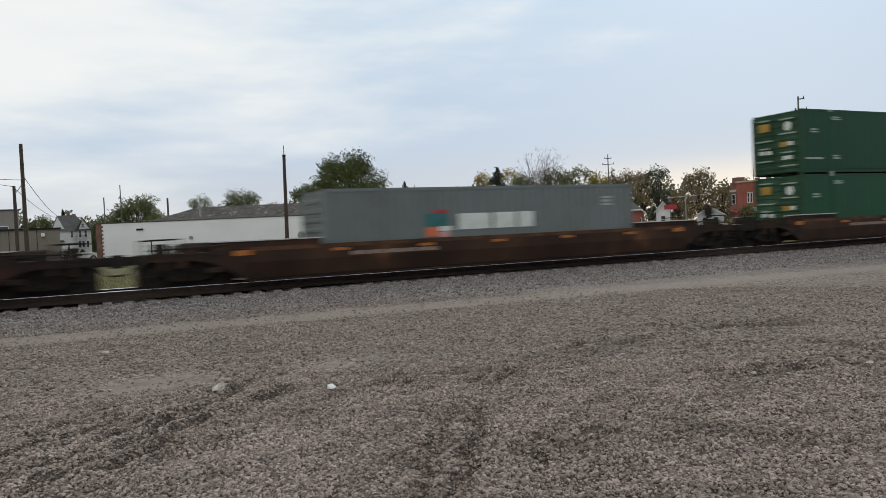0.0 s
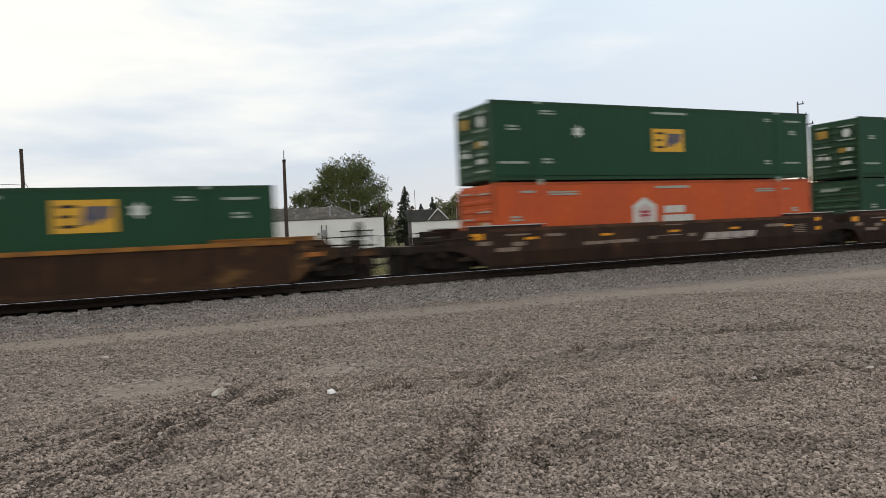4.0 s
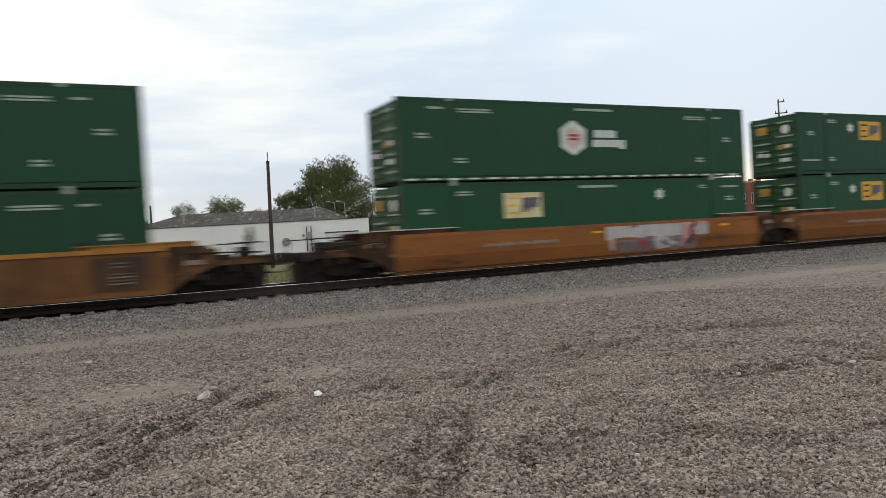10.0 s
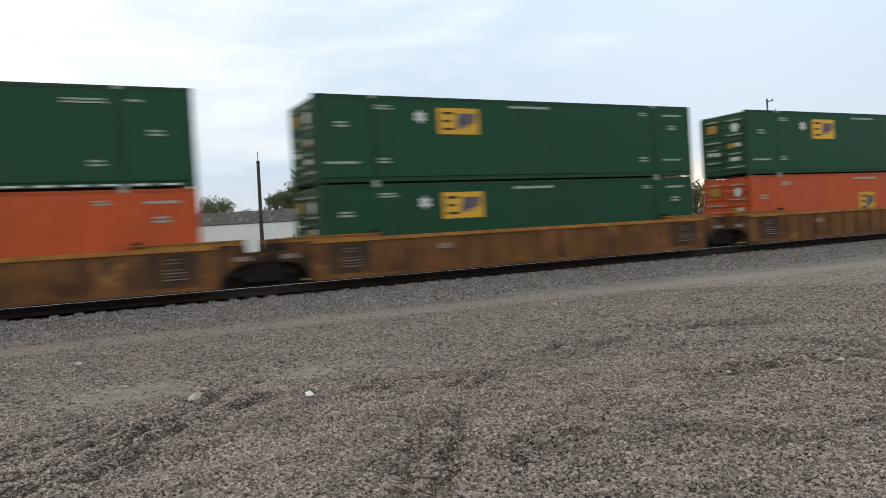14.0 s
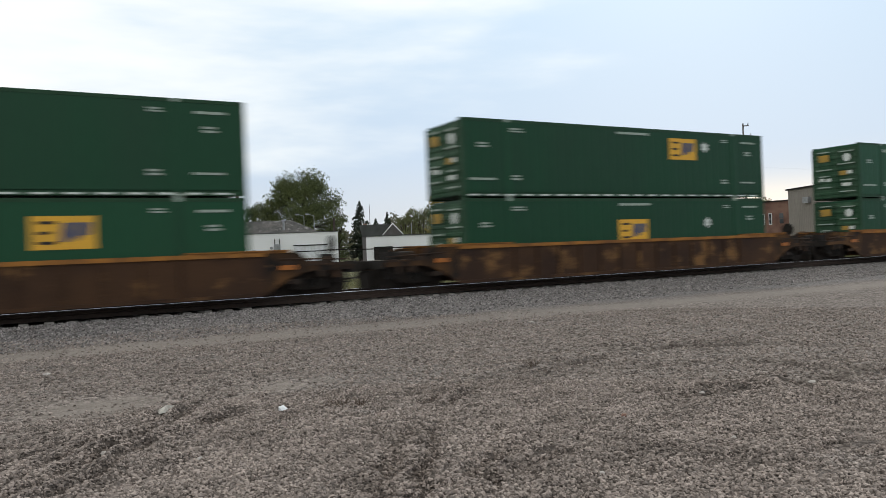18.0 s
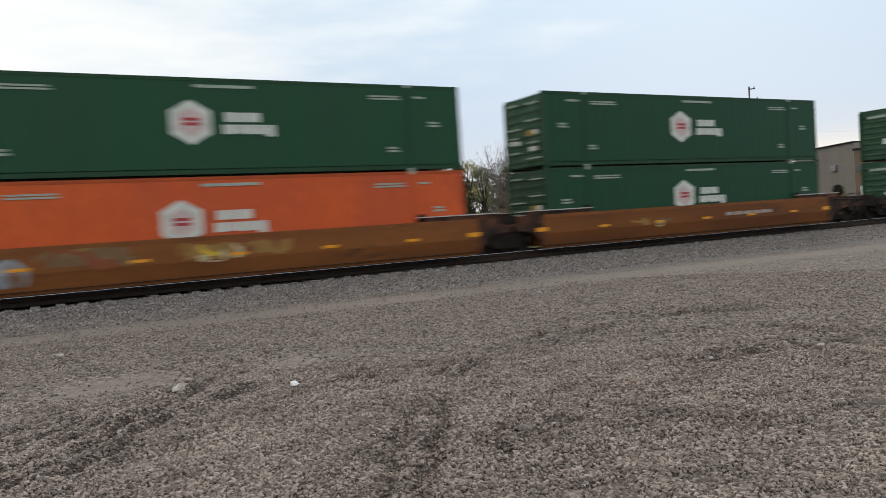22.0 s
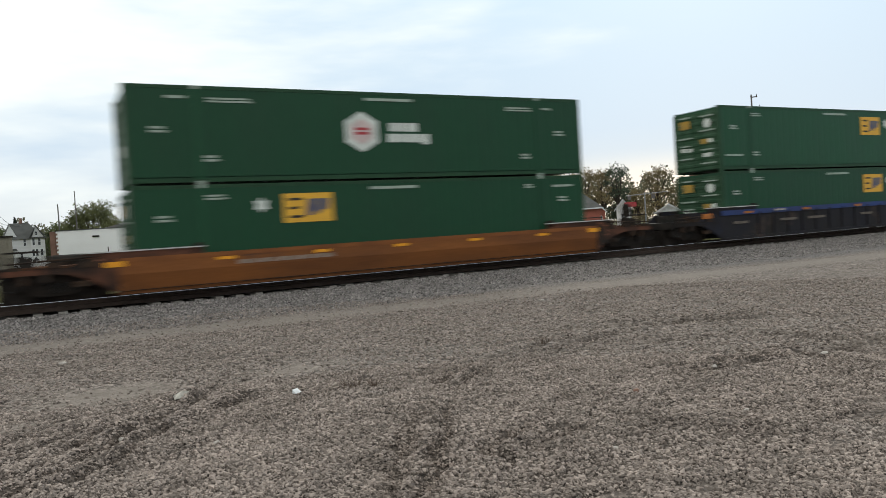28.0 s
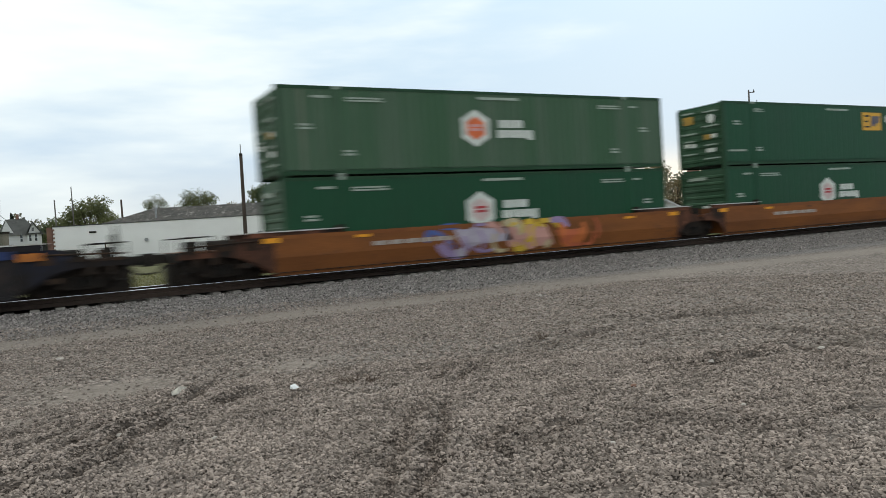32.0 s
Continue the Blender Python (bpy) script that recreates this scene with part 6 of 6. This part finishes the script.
def pickup_truck():
    """White pickup parked in the street before the white house."""
    x, y = spot(-0.45, 105)
    t = thing("pickup_truck", (x, y, 0), 0, label="white pickup truck parked in the street", category="truck")
    paint = mat("white_car_paint", (0.72, 0.73, 0.75), 0.3, (0.62, 0.62, 0.63), 1.0, 12, 0.3, speck=0.05)
    rubber = mat("tyre_rubber", (0.018, 0.018, 0.018), 0.9)
    low = [(-2.7, 0.5), (-2.7, 1.12), (-0.55, 1.15), (1.0, 1.15), (2.3, 1.05), (2.65, 0.9), (2.7, 0.5), (2.15, 0.42), (-2.2, 0.42)]
    part("body", Shape().prism(low, -0.92, 0.92), paint, t)
    part("cab", Shape().prism([(-0.55, 1.15), (-0.42, 1.7), (0.55, 1.74), (1.15, 1.15)], -0.8, 0.8), paint, t)
    for a, b in (((-0.42, 1.2), (-0.3, 1.62)), ((0.12, 1.2), (0.5, 1.64))):
        part("side_window", Shape().prism([a, (b[0], b[1]), (0.04 if a[0] < 0 else 0.56, b[1]), (0.04 if a[0] < 0 else 0.95, a[1])], -0.815, -0.802), GLASS, t)
    part("bed_liner", Shape().box(-2.6, -0.62, -0.8, 0.8, 1.1, 1.135), STEEL_DARK, t)
    part("bumper", Shape().box(2.62, 2.78, -0.9, 0.9, 0.42, 0.64).box(-2.8, -2.66, -0.9, 0.9, 0.42, 0.62), METAL_GREY, t)
    part("tail_lamp", Shape().box(-2.72, -2.6, -0.935, -0.8, 0.8, 1.08), MARK_RED, t)
    part("headlamp", Shape().box(2.5, 2.69, -0.935, -0.6, 0.76, 0.9), METAL_GREY, t)
    for wx in (-1.75, 1.75):
        for side in (-1, 1):
            w = part("wheel", cached(("tyre",), lambda: Shape().tube((0, -0.12, 0), (0, 0.12, 0), 0.38, sides=18)), rubber, t, at=(wx, side * 0.84, 0.38))
            part("rim", cached(("rim", side), lambda: Shape().tube((0, side * 0.12, 0), (0, side * 0.135, 0), 0.23, sides=14)), METAL_GREY, w)


def wooden_pole(b, far, top, r0, label, lean=0.0, metal=0.0, mat_=WOOD_POLE):
    x, y = spot(b, far)
    p = thing("utility_pole", (x, y, 0), -b, label=label, category="utility pole")
    part("shaft", Shape().tube((0, 0, -0.3), (lean * top, 0, top), r0, r0 * 0.72, 10), mat_, p)
    if metal:
        part("pipe", Shape().tube((lean * top, 0, top - 0.05), (lean * (top + metal), 0, top + metal), 0.035, sides=6), METAL_GREY, p)
        part("cap", Shape().box(lean * top - 0.12, lean * top + 0.12, -0.12, 0.12, top - 0.1, top + 0.05), STEEL_DARK, p)
    return p


def power_pole(b, far, top, arms, label, can=True):
    x, y = spot(b, far)
    p = thing("utility_pole", (x, y, 0), -b, label=label, category="utility pole")
    part("shaft", Shape().tube((0, 0, -0.3), (0, 0, top), 0.15, 0.075, 10), POLE_GREY, p)
    for z, x0, x1 in arms:
        a = part("crossarm", Shape().box(x0, x1, -0.06, 0.06, z - 0.045, z + 0.045), WOOD_POLE, p)
        for k in (x0 + 0.08, x1 - 0.08):
            part("insulator", Shape().tube((k, 0, z + 0.06), (k, 0, z + 0.28), 0.05, 0.03, 6), STEEL_DARK, a)
        if x1 > 1.0:
            part("brace", Shape().tube((x1 - 0.5, -0.08, z - 0.06), (0.05, -0.08, z - 0.9), 0.025, sides=5), WOOD_POLE, a)
    if can:
        for s in (-0.28, 0.27):
            part("transformer", Shape().tube((s, -0.05, top * 0.475), (s, -0.05, top * 0.475 + 0.6), 0.2, sides=12), POLE_GREY, p)
    return p


def wires(pts, r=0.02):
    s = Shape()
    for a, b, sag in pts:
        a, b = Vector(a), Vector(b)
        last = a
        for i in range(1, 9):
            t = i / 8
            q = a.lerp(b, t) - Vector((0, 0, sag * 4 * t * (1 - t)))
            s.tube(last, q, r, sides=4, caps=False)
            last = q
    return s


def tree(b, far, width, top, kind="green", bottom=None, seed=0, density=1.0, leaf=0.3, bare=False, lobes=9, label="", conifer=False, depth=None):
    """A tree at a bearing: trunk, limbs and a crown of separate leaf sprays in uneven lobes."""
    rs = random.Random(seed)
    x, y = spot(b, far)
    names = {"green": "leafy green", "olive": "olive-green", "yellow": "yellowing autumn", "dark": "dark evergreen", "brown": "thin brownish", "autumn": "rusty autumn", "spruce": "dark pointed spruce"}
    t = thing("tree", (x, y, 0), -b, label=label or f"{names[kind]} tree with an uneven leafy crown", category="tree")
    bottom = top * 0.28 if bottom is None else bottom
    R = width / 2
    s = Shape()
    s.tube((0, 0, -0.3), (0.1, 0, top * 0.45), R * 0.09 + 0.12, R * 0.05 + 0.08, 8)
    if conifer:
        s.tube((0.1, 0, top * 0.4), (0, 0, top), R * 0.05 + 0.06, 0.03, 6)
    part("trunk", s, BARK, t)
    centres = []
    crown = Shape()

    def spray(p, size, up=0.0):
        k = len(crown.v)
        a = Vector((rs.gauss(0, 1), rs.gauss(0, 1), rs.gauss(0, 0.6) + up)).normalized()
        c = a.orthogonal().normalized()
        d = a.cross(c)
        w = size * rs.uniform(0.6, 1.3)
        q = Vector(p)
        crown.v.extend([tuple(q - c * w * 0.5), tuple(q + d * w * 0.4 + c * 0.1 * w), tuple(q + c * w * 0.55 + a * 0.2 * w), tuple(q - d * w * 0.45)])
        crown.f.append((k, k + 1, k + 2, k + 3))

    if conifer:
        boughs = int(150 * density)
        for i in range(boughs):
            f = ((i + rs.random()) / boughs) ** 0.8
            z = bottom + (top - bottom) * (1 - f)
            g = rs.uniform(0, 6.283)
            reach = 0.8 * R * (0.05 + 0.95 * f ** 0.7) * rs.uniform(0.6, 1.12)
            for k in range(int(8 + 62 * reach / R)):
                q = rs.random() ** 0.7
                r = reach * q
                side = rs.gauss(0, 0.07 * reach + 0.05)
                spray((r * math.cos(g) - side * math.sin(g), r * math.sin(g) + side * math.cos(g), z - 0.32 * r + 0.1 * r * q + rs.gauss(0, 0.09)), leaf)
    else:
        for i in range(lobes):
            g = rs.uniform(0, 6.283)
            h = bottom + (top - bottom) * (0.25 + 0.6 * (i + rs.random()) / lobes)
            q = (h - bottom) / (top - bottom)
            reach = R * (0.8 if q < 0.65 else 0.5) * rs.uniform(0.55, 1.05)
            centres.append((Vector((reach * math.cos(g), reach * math.sin(g), h)), R * rs.uniform(0.2, 0.4)))
        centres.append((Vector((rs.uniform(-0.2, 0.2) * R, 0, top - 0.4 * R)), R * 0.42))
        centres.append((Vector((rs.uniform(0.3, 0.5) * R, rs.uniform(-0.3, 0.3) * R, top - 0.55 * R)), R * 0.36))
        centres.append((Vector((-rs.uniform(0.3, 0.5) * R, rs.uniform(-0.3, 0.3) * R, top - 0.6 * R)), R * 0.36))
        centres.append((Vector((0.1, 0, bottom + 0.45 * (top - bottom))), R * 0.55))
        if not bare and bottom < 3:
            for i in range(6):
                g = i + rs.random()
                centres.append((Vector((0.62 * R * math.cos(g), 0.62 * R * math.sin(g), bottom + rs.uniform(0.0, 0.22) * (top - bottom))), R * rs.uniform(0.28, 0.4)))
        limbs = Shape()
        for c, r in centres:
            st = Vector((0, 0, top * rs.uniform(0.22, 0.42)))
            mid = st.lerp(c, 0.55) + Vector((0, 0, 0.15 * r))
            limbs.tube(st, mid, 0.14 + 0.012 * R, 0.09, 6, False).tube(mid, c, 0.09, 0.03, 5, False)
            if bare:
                for _ in range(14):
                    e = c + Vector((rs.gauss(0, 0.6), rs.gauss(0, 0.6), abs(rs.gauss(0.8, 0.7)))) * r * 1.2
                    limbs.tube(c if rs.random() < 0.5 else mid, e, 0.03, 0.008, 4, False)
                    for _ in range(3):
                        limbs.tube(e, e + Vector((rs.gauss(0, 0.5), rs.gauss(0, 0.5), rs.uniform(0.1, 1.0))) * r * 0.5, 0.02, 0.008, 3, False)
        part("branch", limbs, TWIG if bare else BARK, t)
        for c, r in centres:
            n = int(density * (72 if not bare else 26) * (r / 1.2) ** 2 / (leaf / 0.42) ** 2) + 30
            for _ in range(n):
                d = Vector((rs.gauss(0, 1), rs.gauss(0, 1), rs.gauss(0, 0.85))).normalized()
                p = c + d * r * (rs.random() ** 0.45) * (1 + 0.22 * math.sin(5 * d.x + 7 * d.z + c.x))
                if p.z < top * 1.03:
                    spray(p, leaf, 0.3)
    part("crown", crown, LEAF[kind], t)
    return t


def far_woods():
    rs = random.Random(77)
    s = Shape()
    for i in range(58000):
        b = rs.uniform(-8, 66)
        far = rs.uniform(175, 215)
        base = np.interp(b, [-30, -2, 3, 6, 24, 27, 34, 40, 47, 50, 60, 78], [8.5, 8.0, 7.0, 5.5, 6.0, 10.5, 12.0, 12.0, 10.5, 6.5, 6.0, 8.0])
        h = base + 1.3 * math.sin(b * 1.9 + far * 0.05) + 0.9 * math.sin(b * 4.7) + 1.0 * rs.random()
        z = h * rs.random() ** 0.6
        x, y = spot(b, far)
        k = len(s.v)
        w = rs.uniform(0.16, 0.42)
        a = Vector((rs.gauss(0, 1), rs.gauss(0, 1), rs.gauss(0, 0.7))).normalized()
        c = a.orthogonal().normalized()
        d = a.cross(c)
        p = Vector((x, y, z))
        s.v += [tuple(p - c * w), tuple(p + d * w * 0.8), tuple(p + c * w), tuple(p - d * w * 0.8)]
        s.f.append((k, k + 1, k + 2, k + 3))
    me = bpy.data.meshes.new("far_woods")
    me.from_pydata(s.v, [], s.f)
    me.materials.append(LEAF["haze"])
    tagged(new("far_woods", me), "far belt of olive and brown woods", "woods", kind="stuff")


def grass_strip():
    rs = np.random.RandomState(4)
    s = Shape()
    for _ in range(40000):
        x, y = -6 + 62 * rs.rand() ** 1.2, 29.5 + 14 * rs.rand() ** 1.3
        h, w, a = 0.03 + 0.1 * rs.rand(), 0.012 + 0.022 * rs.rand(), 6.28 * rs.rand()
        dx, dy = math.cos(a) * w, math.sin(a) * w
        k = len(s.v)
        s.v += [(x - dx, y - dy, -0.02), (x + dx, y + dy, -0.02), (x + 0.12 * (rs.rand() - 0.5), y + 0.1 * (rs.rand() - 0.5), h)]
        s.f.append((k, k + 1, k + 2))
    me = bpy.data.meshes.new("grass")
    me.from_pydata(s.v, [], s.f)
    me.materials.append(GRASS)
    tagged(new("grass", me), "dry yellow-green grass beyond the track", "grass", kind="stuff")


def build_town():
    white_workshop()
    second_workshop()
    left_house()
    left_sheds()
    red_house()
    brick_block()
    grey_warehouse()
    small_town()
    pickup_truck()
    wooden_pole(14.0, 55, 7.75, 0.155, "tall bare wooden pole topped by a thin pipe", 0.012, 0.72)
    wooden_pole(-3.52, 60, 9.25, 0.16, "tall dark bare wooden pole", -0.002)
    wooden_pole(-4.08, 70, 7.05, 0.16, "shorter dark wooden pole with wires")
    wooden_pole(2.47, 112, 10.3, 0.09, "thin pale pole beyond the workshop", mat_=POLE_GREY)
    wooden_pole(1.38, 105, 8.15, 0.1, "thin pale pole beside trees", mat_=POLE_GREY)
    wooden_pole(5.6, 105, 7.85, 0.16, "short dark pole behind the workshop roof")
    wooden_pole(21.2, 96, 6.35, 0.2, "short brown post beside the big tree")
    wooden_pole(23.95, 120, 9.5, 0.05, "thin mast behind the house", mat_=POLE_GREY)
    wooden_pole(4.35, 80, 2.2, 0.07, "short dark post before the white wall")
    power_pole(52.05, 80, 13.15, ((12.9, -0.08, 0.55), (11.8, -0.35, 0.78), (10.88, -0.35, 1.32), (8.8, -0.62, 0.7), (8.25, -0.75, 0.6)), "tall grey utility pole with crossarms and transformers")
    power_pole(38.85, 130, 13.6, ((12.9, -0.6, 0.6), (11.9, -1.0, 1.0)), "distant utility pole with two crossarms", False)
    power_pole(49.03, 140, 10.0, (), "thin distant pole behind the brick shop", False)
    a, c = spot(-4.08, 70), spot(-3.52, 60)
    f = spot(-16, 62)
    h = spot(-0.9, 149)
    up, hp = spot(52.05, 80), spot(38.85, 130)
    run = spot(75, 120)
    net = thing("wires", label="thin black overhead wires between the poles", category="wires", kind="structure")
    part("wire", wires([((*a, 7.0), (*f, 10.5), 0.6), ((*a, 6.9), (*h, 7.3), 1.0), ((*c, 7.0), (*h, 7.4), 1.2), ((*a, 6.4), (*c, 6.6), 0.1), ((*f, 8.6), (*c, 6.7), 0.4)], 0.022), WIRE, net)
    part("wire", wires([((*up, 8.8), (*run, 8.6), 0.8)], 0.003), WIRE, net)
    # trees, near bearings first
    tree(18.7, 116, 12.5, 14.9, "green", 2.0, 1, 1.25, 0.2, lobes=30, label="big leafy green tree with a broad crown")
    tree(15.7, 118, 7.0, 10.6, "green", 2.0, 2, 1.3, 0.2, lobes=16)
    tree(21.4, 120, 5.2, 8.6, "green", 1.2, 3, 1.2, 0.2, lobes=11)
    tree(3.4, 142, 10.5, 10.6, "olive", 1.5, 4, 1.2, 0.24, lobes=20)
    tree(1.3, 158, 6.0, 8.2, "green", 1.5, 5, 1.1, 0.24)
    tree(7.9, 152, 6.4, 11.3, "olive", 4.0, 6, 0.6, 0.17, lobes=14, label="sparse olive tree behind the workshop roof")
    tree(10.9, 142, 8.6, 11.4, "olive", 2.5, 7, 1.0, 0.2, lobes=17)
    tree(13.3, 150, 6.6, 9.2, "autumn", 2.0, 8, 1.0, 0.22, lobes=12)
    tree(-2.6, 172, 7.0, 9.0, "green", 1.5, 9, 1.0, 0.24)
    tree(-5.2, 172, 8.0, 8.2, "olive", 1.5, 10, 1.0, 0.24)
    tree(-1.25, 165, 3.4, 9.6, "spruce", 1.0, 11, 1.0, 0.24, conifer=True)
    tree(0.6, 168, 4.6, 7.2, "dark", 1.5, 12, 1.0, 0.24)
    tree(23.2, 126, 7.4, 10.4, "spruce", 1.0, 13, 1.1, 0.26, conifer=True, label="dark narrow conifer beside the houses")
    tree(25.3, 140, 4.6, 9.2, "spruce", 1.0, 14, 1.0, 0.22, conifer=True)
    tree(24.4, 142, 4.0, 8.2, "spruce", 1.0, 15, 0.9, 0.22, conifer=True)
    tree(26.6, 150, 5.0, 9.2, "olive", 1.5, 16, 1.0, 0.24)
    tree(28.0, 150, 6.0, 10.4, "olive", 1.5, 17, 1.0, 0.24)
    tree(29.5, 124, 6.2, 11.6, "yellow", 1.5, 18, 1.1, 0.22, lobes=9)
    tree(31.1, 124, 5.6, 11.9, "yellow", 1.5, 19, 1.0, 0.22, lobes=8)
    tree(30.4, 104, 9.4, 10.4, "spruce", 0.8, 20, 1.5, 0.22, conifer=True, label="dark pointed spruce before yellow trees")
    tree(32.4, 118, 5.4, 10.6, "olive", 1.0, 21, 0.8, 0.20)
    tree(34.0, 98, 5.6, 5.2, "brown", 0.4, 35, 0.8, 0.15, lobes=12, label="brown thicket of thin leafless stems")
    tree(33.9, 112, 7.6, 11.4, "brown", 2.0, 22, 0.2, 0.13, bare=True, lobes=14, label="tall nearly bare tree with thin upright branches")
    tree(34.9, 112, 7.0, 10.6, "olive", 0.5, 23, 0.8, 0.19, label="brown thicket of thin leafless stems")
    tree(36.5, 130, 6.6, 12.2, "olive", 1.5, 24, 1.0, 0.23)
    tree(38.1, 136, 6.6, 11.4, "yellow", 1.5, 25, 1.0, 0.23)
    tree(39.9, 140, 6.6, 11.6, "autumn", 1.5, 26, 1.0, 0.23)
    tree(41.2, 152, 6.2, 12.2, "autumn", 1.5, 27, 1.0, 0.24)
    tree(42.4, 150, 6.4, 12.8, "dark", 2.0, 28, 0.9, 0.24, label="tall dark leafy tree over the town")
    tree(45.3, 150, 7.6, 11.8, "autumn", 2.0, 29, 0.8, 0.24)
    tree(43.8, 160, 6.0, 8.4, "autumn", 1.0, 30, 1.0, 0.24)
    tree(46.8, 150, 5.0, 8.0, "autumn", 1.0, 31, 1.0, 0.24)
    tree(48.5, 112, 3.0, 3.5, "olive", 0.2, 32, 1.2, 0.20, label="low olive bush by the brick shop")
    tree(52.7, 150, 10.0, 9.4, "autumn", 1.0, 33, 1.0, 0.27)
    tree(27.2, 170, 4.0, 11.8, "olive", 3.0, 34, 0.8, 0.24)
    far_woods()
    grass_strip()


build_town()


# ---- litter and odd stones on the yard ----
def ground_at(x, y):
    return float(ground_height(np.array([x]), np.array([y]))[0])


def litter():
    z = ground_at(2.26, 7.47)
    s = Shape()
    s.v = [(-0.05, -0.04, 0), (0.055, -0.03, 0.005), (0.04, 0.05, 0.05), (-0.045, 0.045, 0.045), (0.0, 0.0, 0.03), (0.0, 0.05, 0.0), (0.06, 0.03, 0.0), (-0.06, 0.03, 0.0)]
    s.v = [(0.75 * x, 0.75 * y, 0.8 * z) for x, y, z in s.v]
    s.f = [(0, 1, 4), (1, 2, 4), (2, 3, 4), (3, 0, 4), (0, 7, 5), (0, 5, 1), (1, 5, 6), (1, 6, 2), (2, 6, 5), (2, 5, 3), (3, 5, 7), (3, 7, 0)]
    solid("paper_scrap", s, WHITE_TRIM, (2.26, 7.47, z + 0.035), 20, label="crumpled scrap of white paper on the gravel", category="litter")
    z = ground_at(1.28, 8.34)
    c = Shape()
    c.v = [(-0.16, -0.05, 0), (0.02, -0.07, 0.01), (0.15, -0.02, 0.0), (0.13, 0.05, 0.03), (-0.02, 0.06, 0.05), (-0.14, 0.05, 0.02), (0.0, 0.0, 0.055), (-0.16, 0.0, 0.0), (0.02, 0.02, -0.005)]
    c.v = [(0.8 * x, 0.8 * y, 1.3 * z) for x, y, z in c.v]
    c.f = [(0, 1, 6), (1, 2, 6), (2, 3, 6), (3, 4, 6), (4, 5, 6), (5, 0, 6), (0, 8, 1), (1, 8, 2), (2, 8, 3), (3, 8, 4), (4, 8, 5), (5, 8, 0)]
    solid("cardboard_scrap", c, mat("grey_card", (0.46, 0.44, 0.40), 0.9, (0.06, 0.055, 0.05), 9, 60, 0.8), (1.28, 8.34, z + 0.045), 10, label="flattened scrap of grey card on the gravel", category="litter")
    rs = random.Random(8)
    pale = mat("pale_stone", (0.42, 0.39, 0.36), 0.9, None, 8, 60, 0.4)
    red = mat("reddish_stone", (0.22, 0.13, 0.10), 0.9)
    for x, y, r, m in ((1.18, 6.23, 0.03, pale), (6.1, 5.39, 0.035, pale), (4.71, 5.06, 0.035, red), (0.53, 7.09, 0.035, pale), (9.45, 12.9, 0.05, pale), (3.4, 3.9, 0.022, pale), (5.0, 4.1, 0.025, pale), (0.2, 12.5, 0.05, pale), (7.45, 5.05, 0.04, pale)):
        s = Shape()
        for i in range(3):
            for k in range(7):
                a = 6.283 * k / 7
                q = (0.75, 1.0, 0.55)[i] * r * rs.uniform(0.8, 1.2)
                s.v.append((q * math.cos(a) * 1.2, q * math.sin(a), (-0.3, 0.1, 0.55)[i] * r))
        s.f = [tuple(range(6, -1, -1)), tuple(range(14, 21))] + [(7 * i + k, 7 * i + (k + 1) % 7, 7 * i + 7 + (k + 1) % 7, 7 * i + 7 + k) for i in range(2) for k in range(7)]
        solid("stone", s, m, (x, y, ground_at(x, y) + 0.25 * r), rs.uniform(0, 180), label="reddish stone lying on the gravel" if m is red else "pale angular stone lying on the gravel", category="stone")
    twig = mat("dry_twig", (0.11, 0.08, 0.062), 0.9)
    for x, y in ((2.82, 7.36), (3.05, 7.25), (5.9, 8.1)):
        s = Shape()
        for i in range(26):
            a, h = rs.uniform(0, 6.28), rs.uniform(0.04, 0.11)
            d = rs.uniform(0, 0.09)
            px, py = d * math.cos(a), d * math.sin(a)
            s.tube((px, py, -0.01), (px + rs.gauss(0, 0.06), py + rs.gauss(0, 0.06), h), 0.004, 0.001, 3, False)
        solid("weed", s, twig, (x, y, ground_at(x, y)), 0, label="dry weed tuft growing in the gravel", category="weed", kind="stuff")


litter()


# ---- what moves: the train runs past; metres that it has gone, by the second ----
RUN = [(0, -120.99), (1, -99.34), (2, -77.58), (5, -12.49), (6, 9.14), (7, 30.73), (8, 52.20), (9, 73.72), (10, 95.19), (11, 116.62), (12, 138.07), (13, 159.44), (14, 180.75), (17, 244.65), (18, 265.94), (19, 287.03), (20, 308.20), (21, 329.31), (22, 349.70), (23, 370.62), (24, 391.64), (25, 412.64), (26, 433.48), (29, 495.71), (30, 516.39), (31, 537.09), (32, 557.75)]


def motions():
    for ob, place, z in TRAIN:
        walk(ob, [(t, pose(place - gone, TRACK_Y, z)) for t, gone in RUN])


motions()
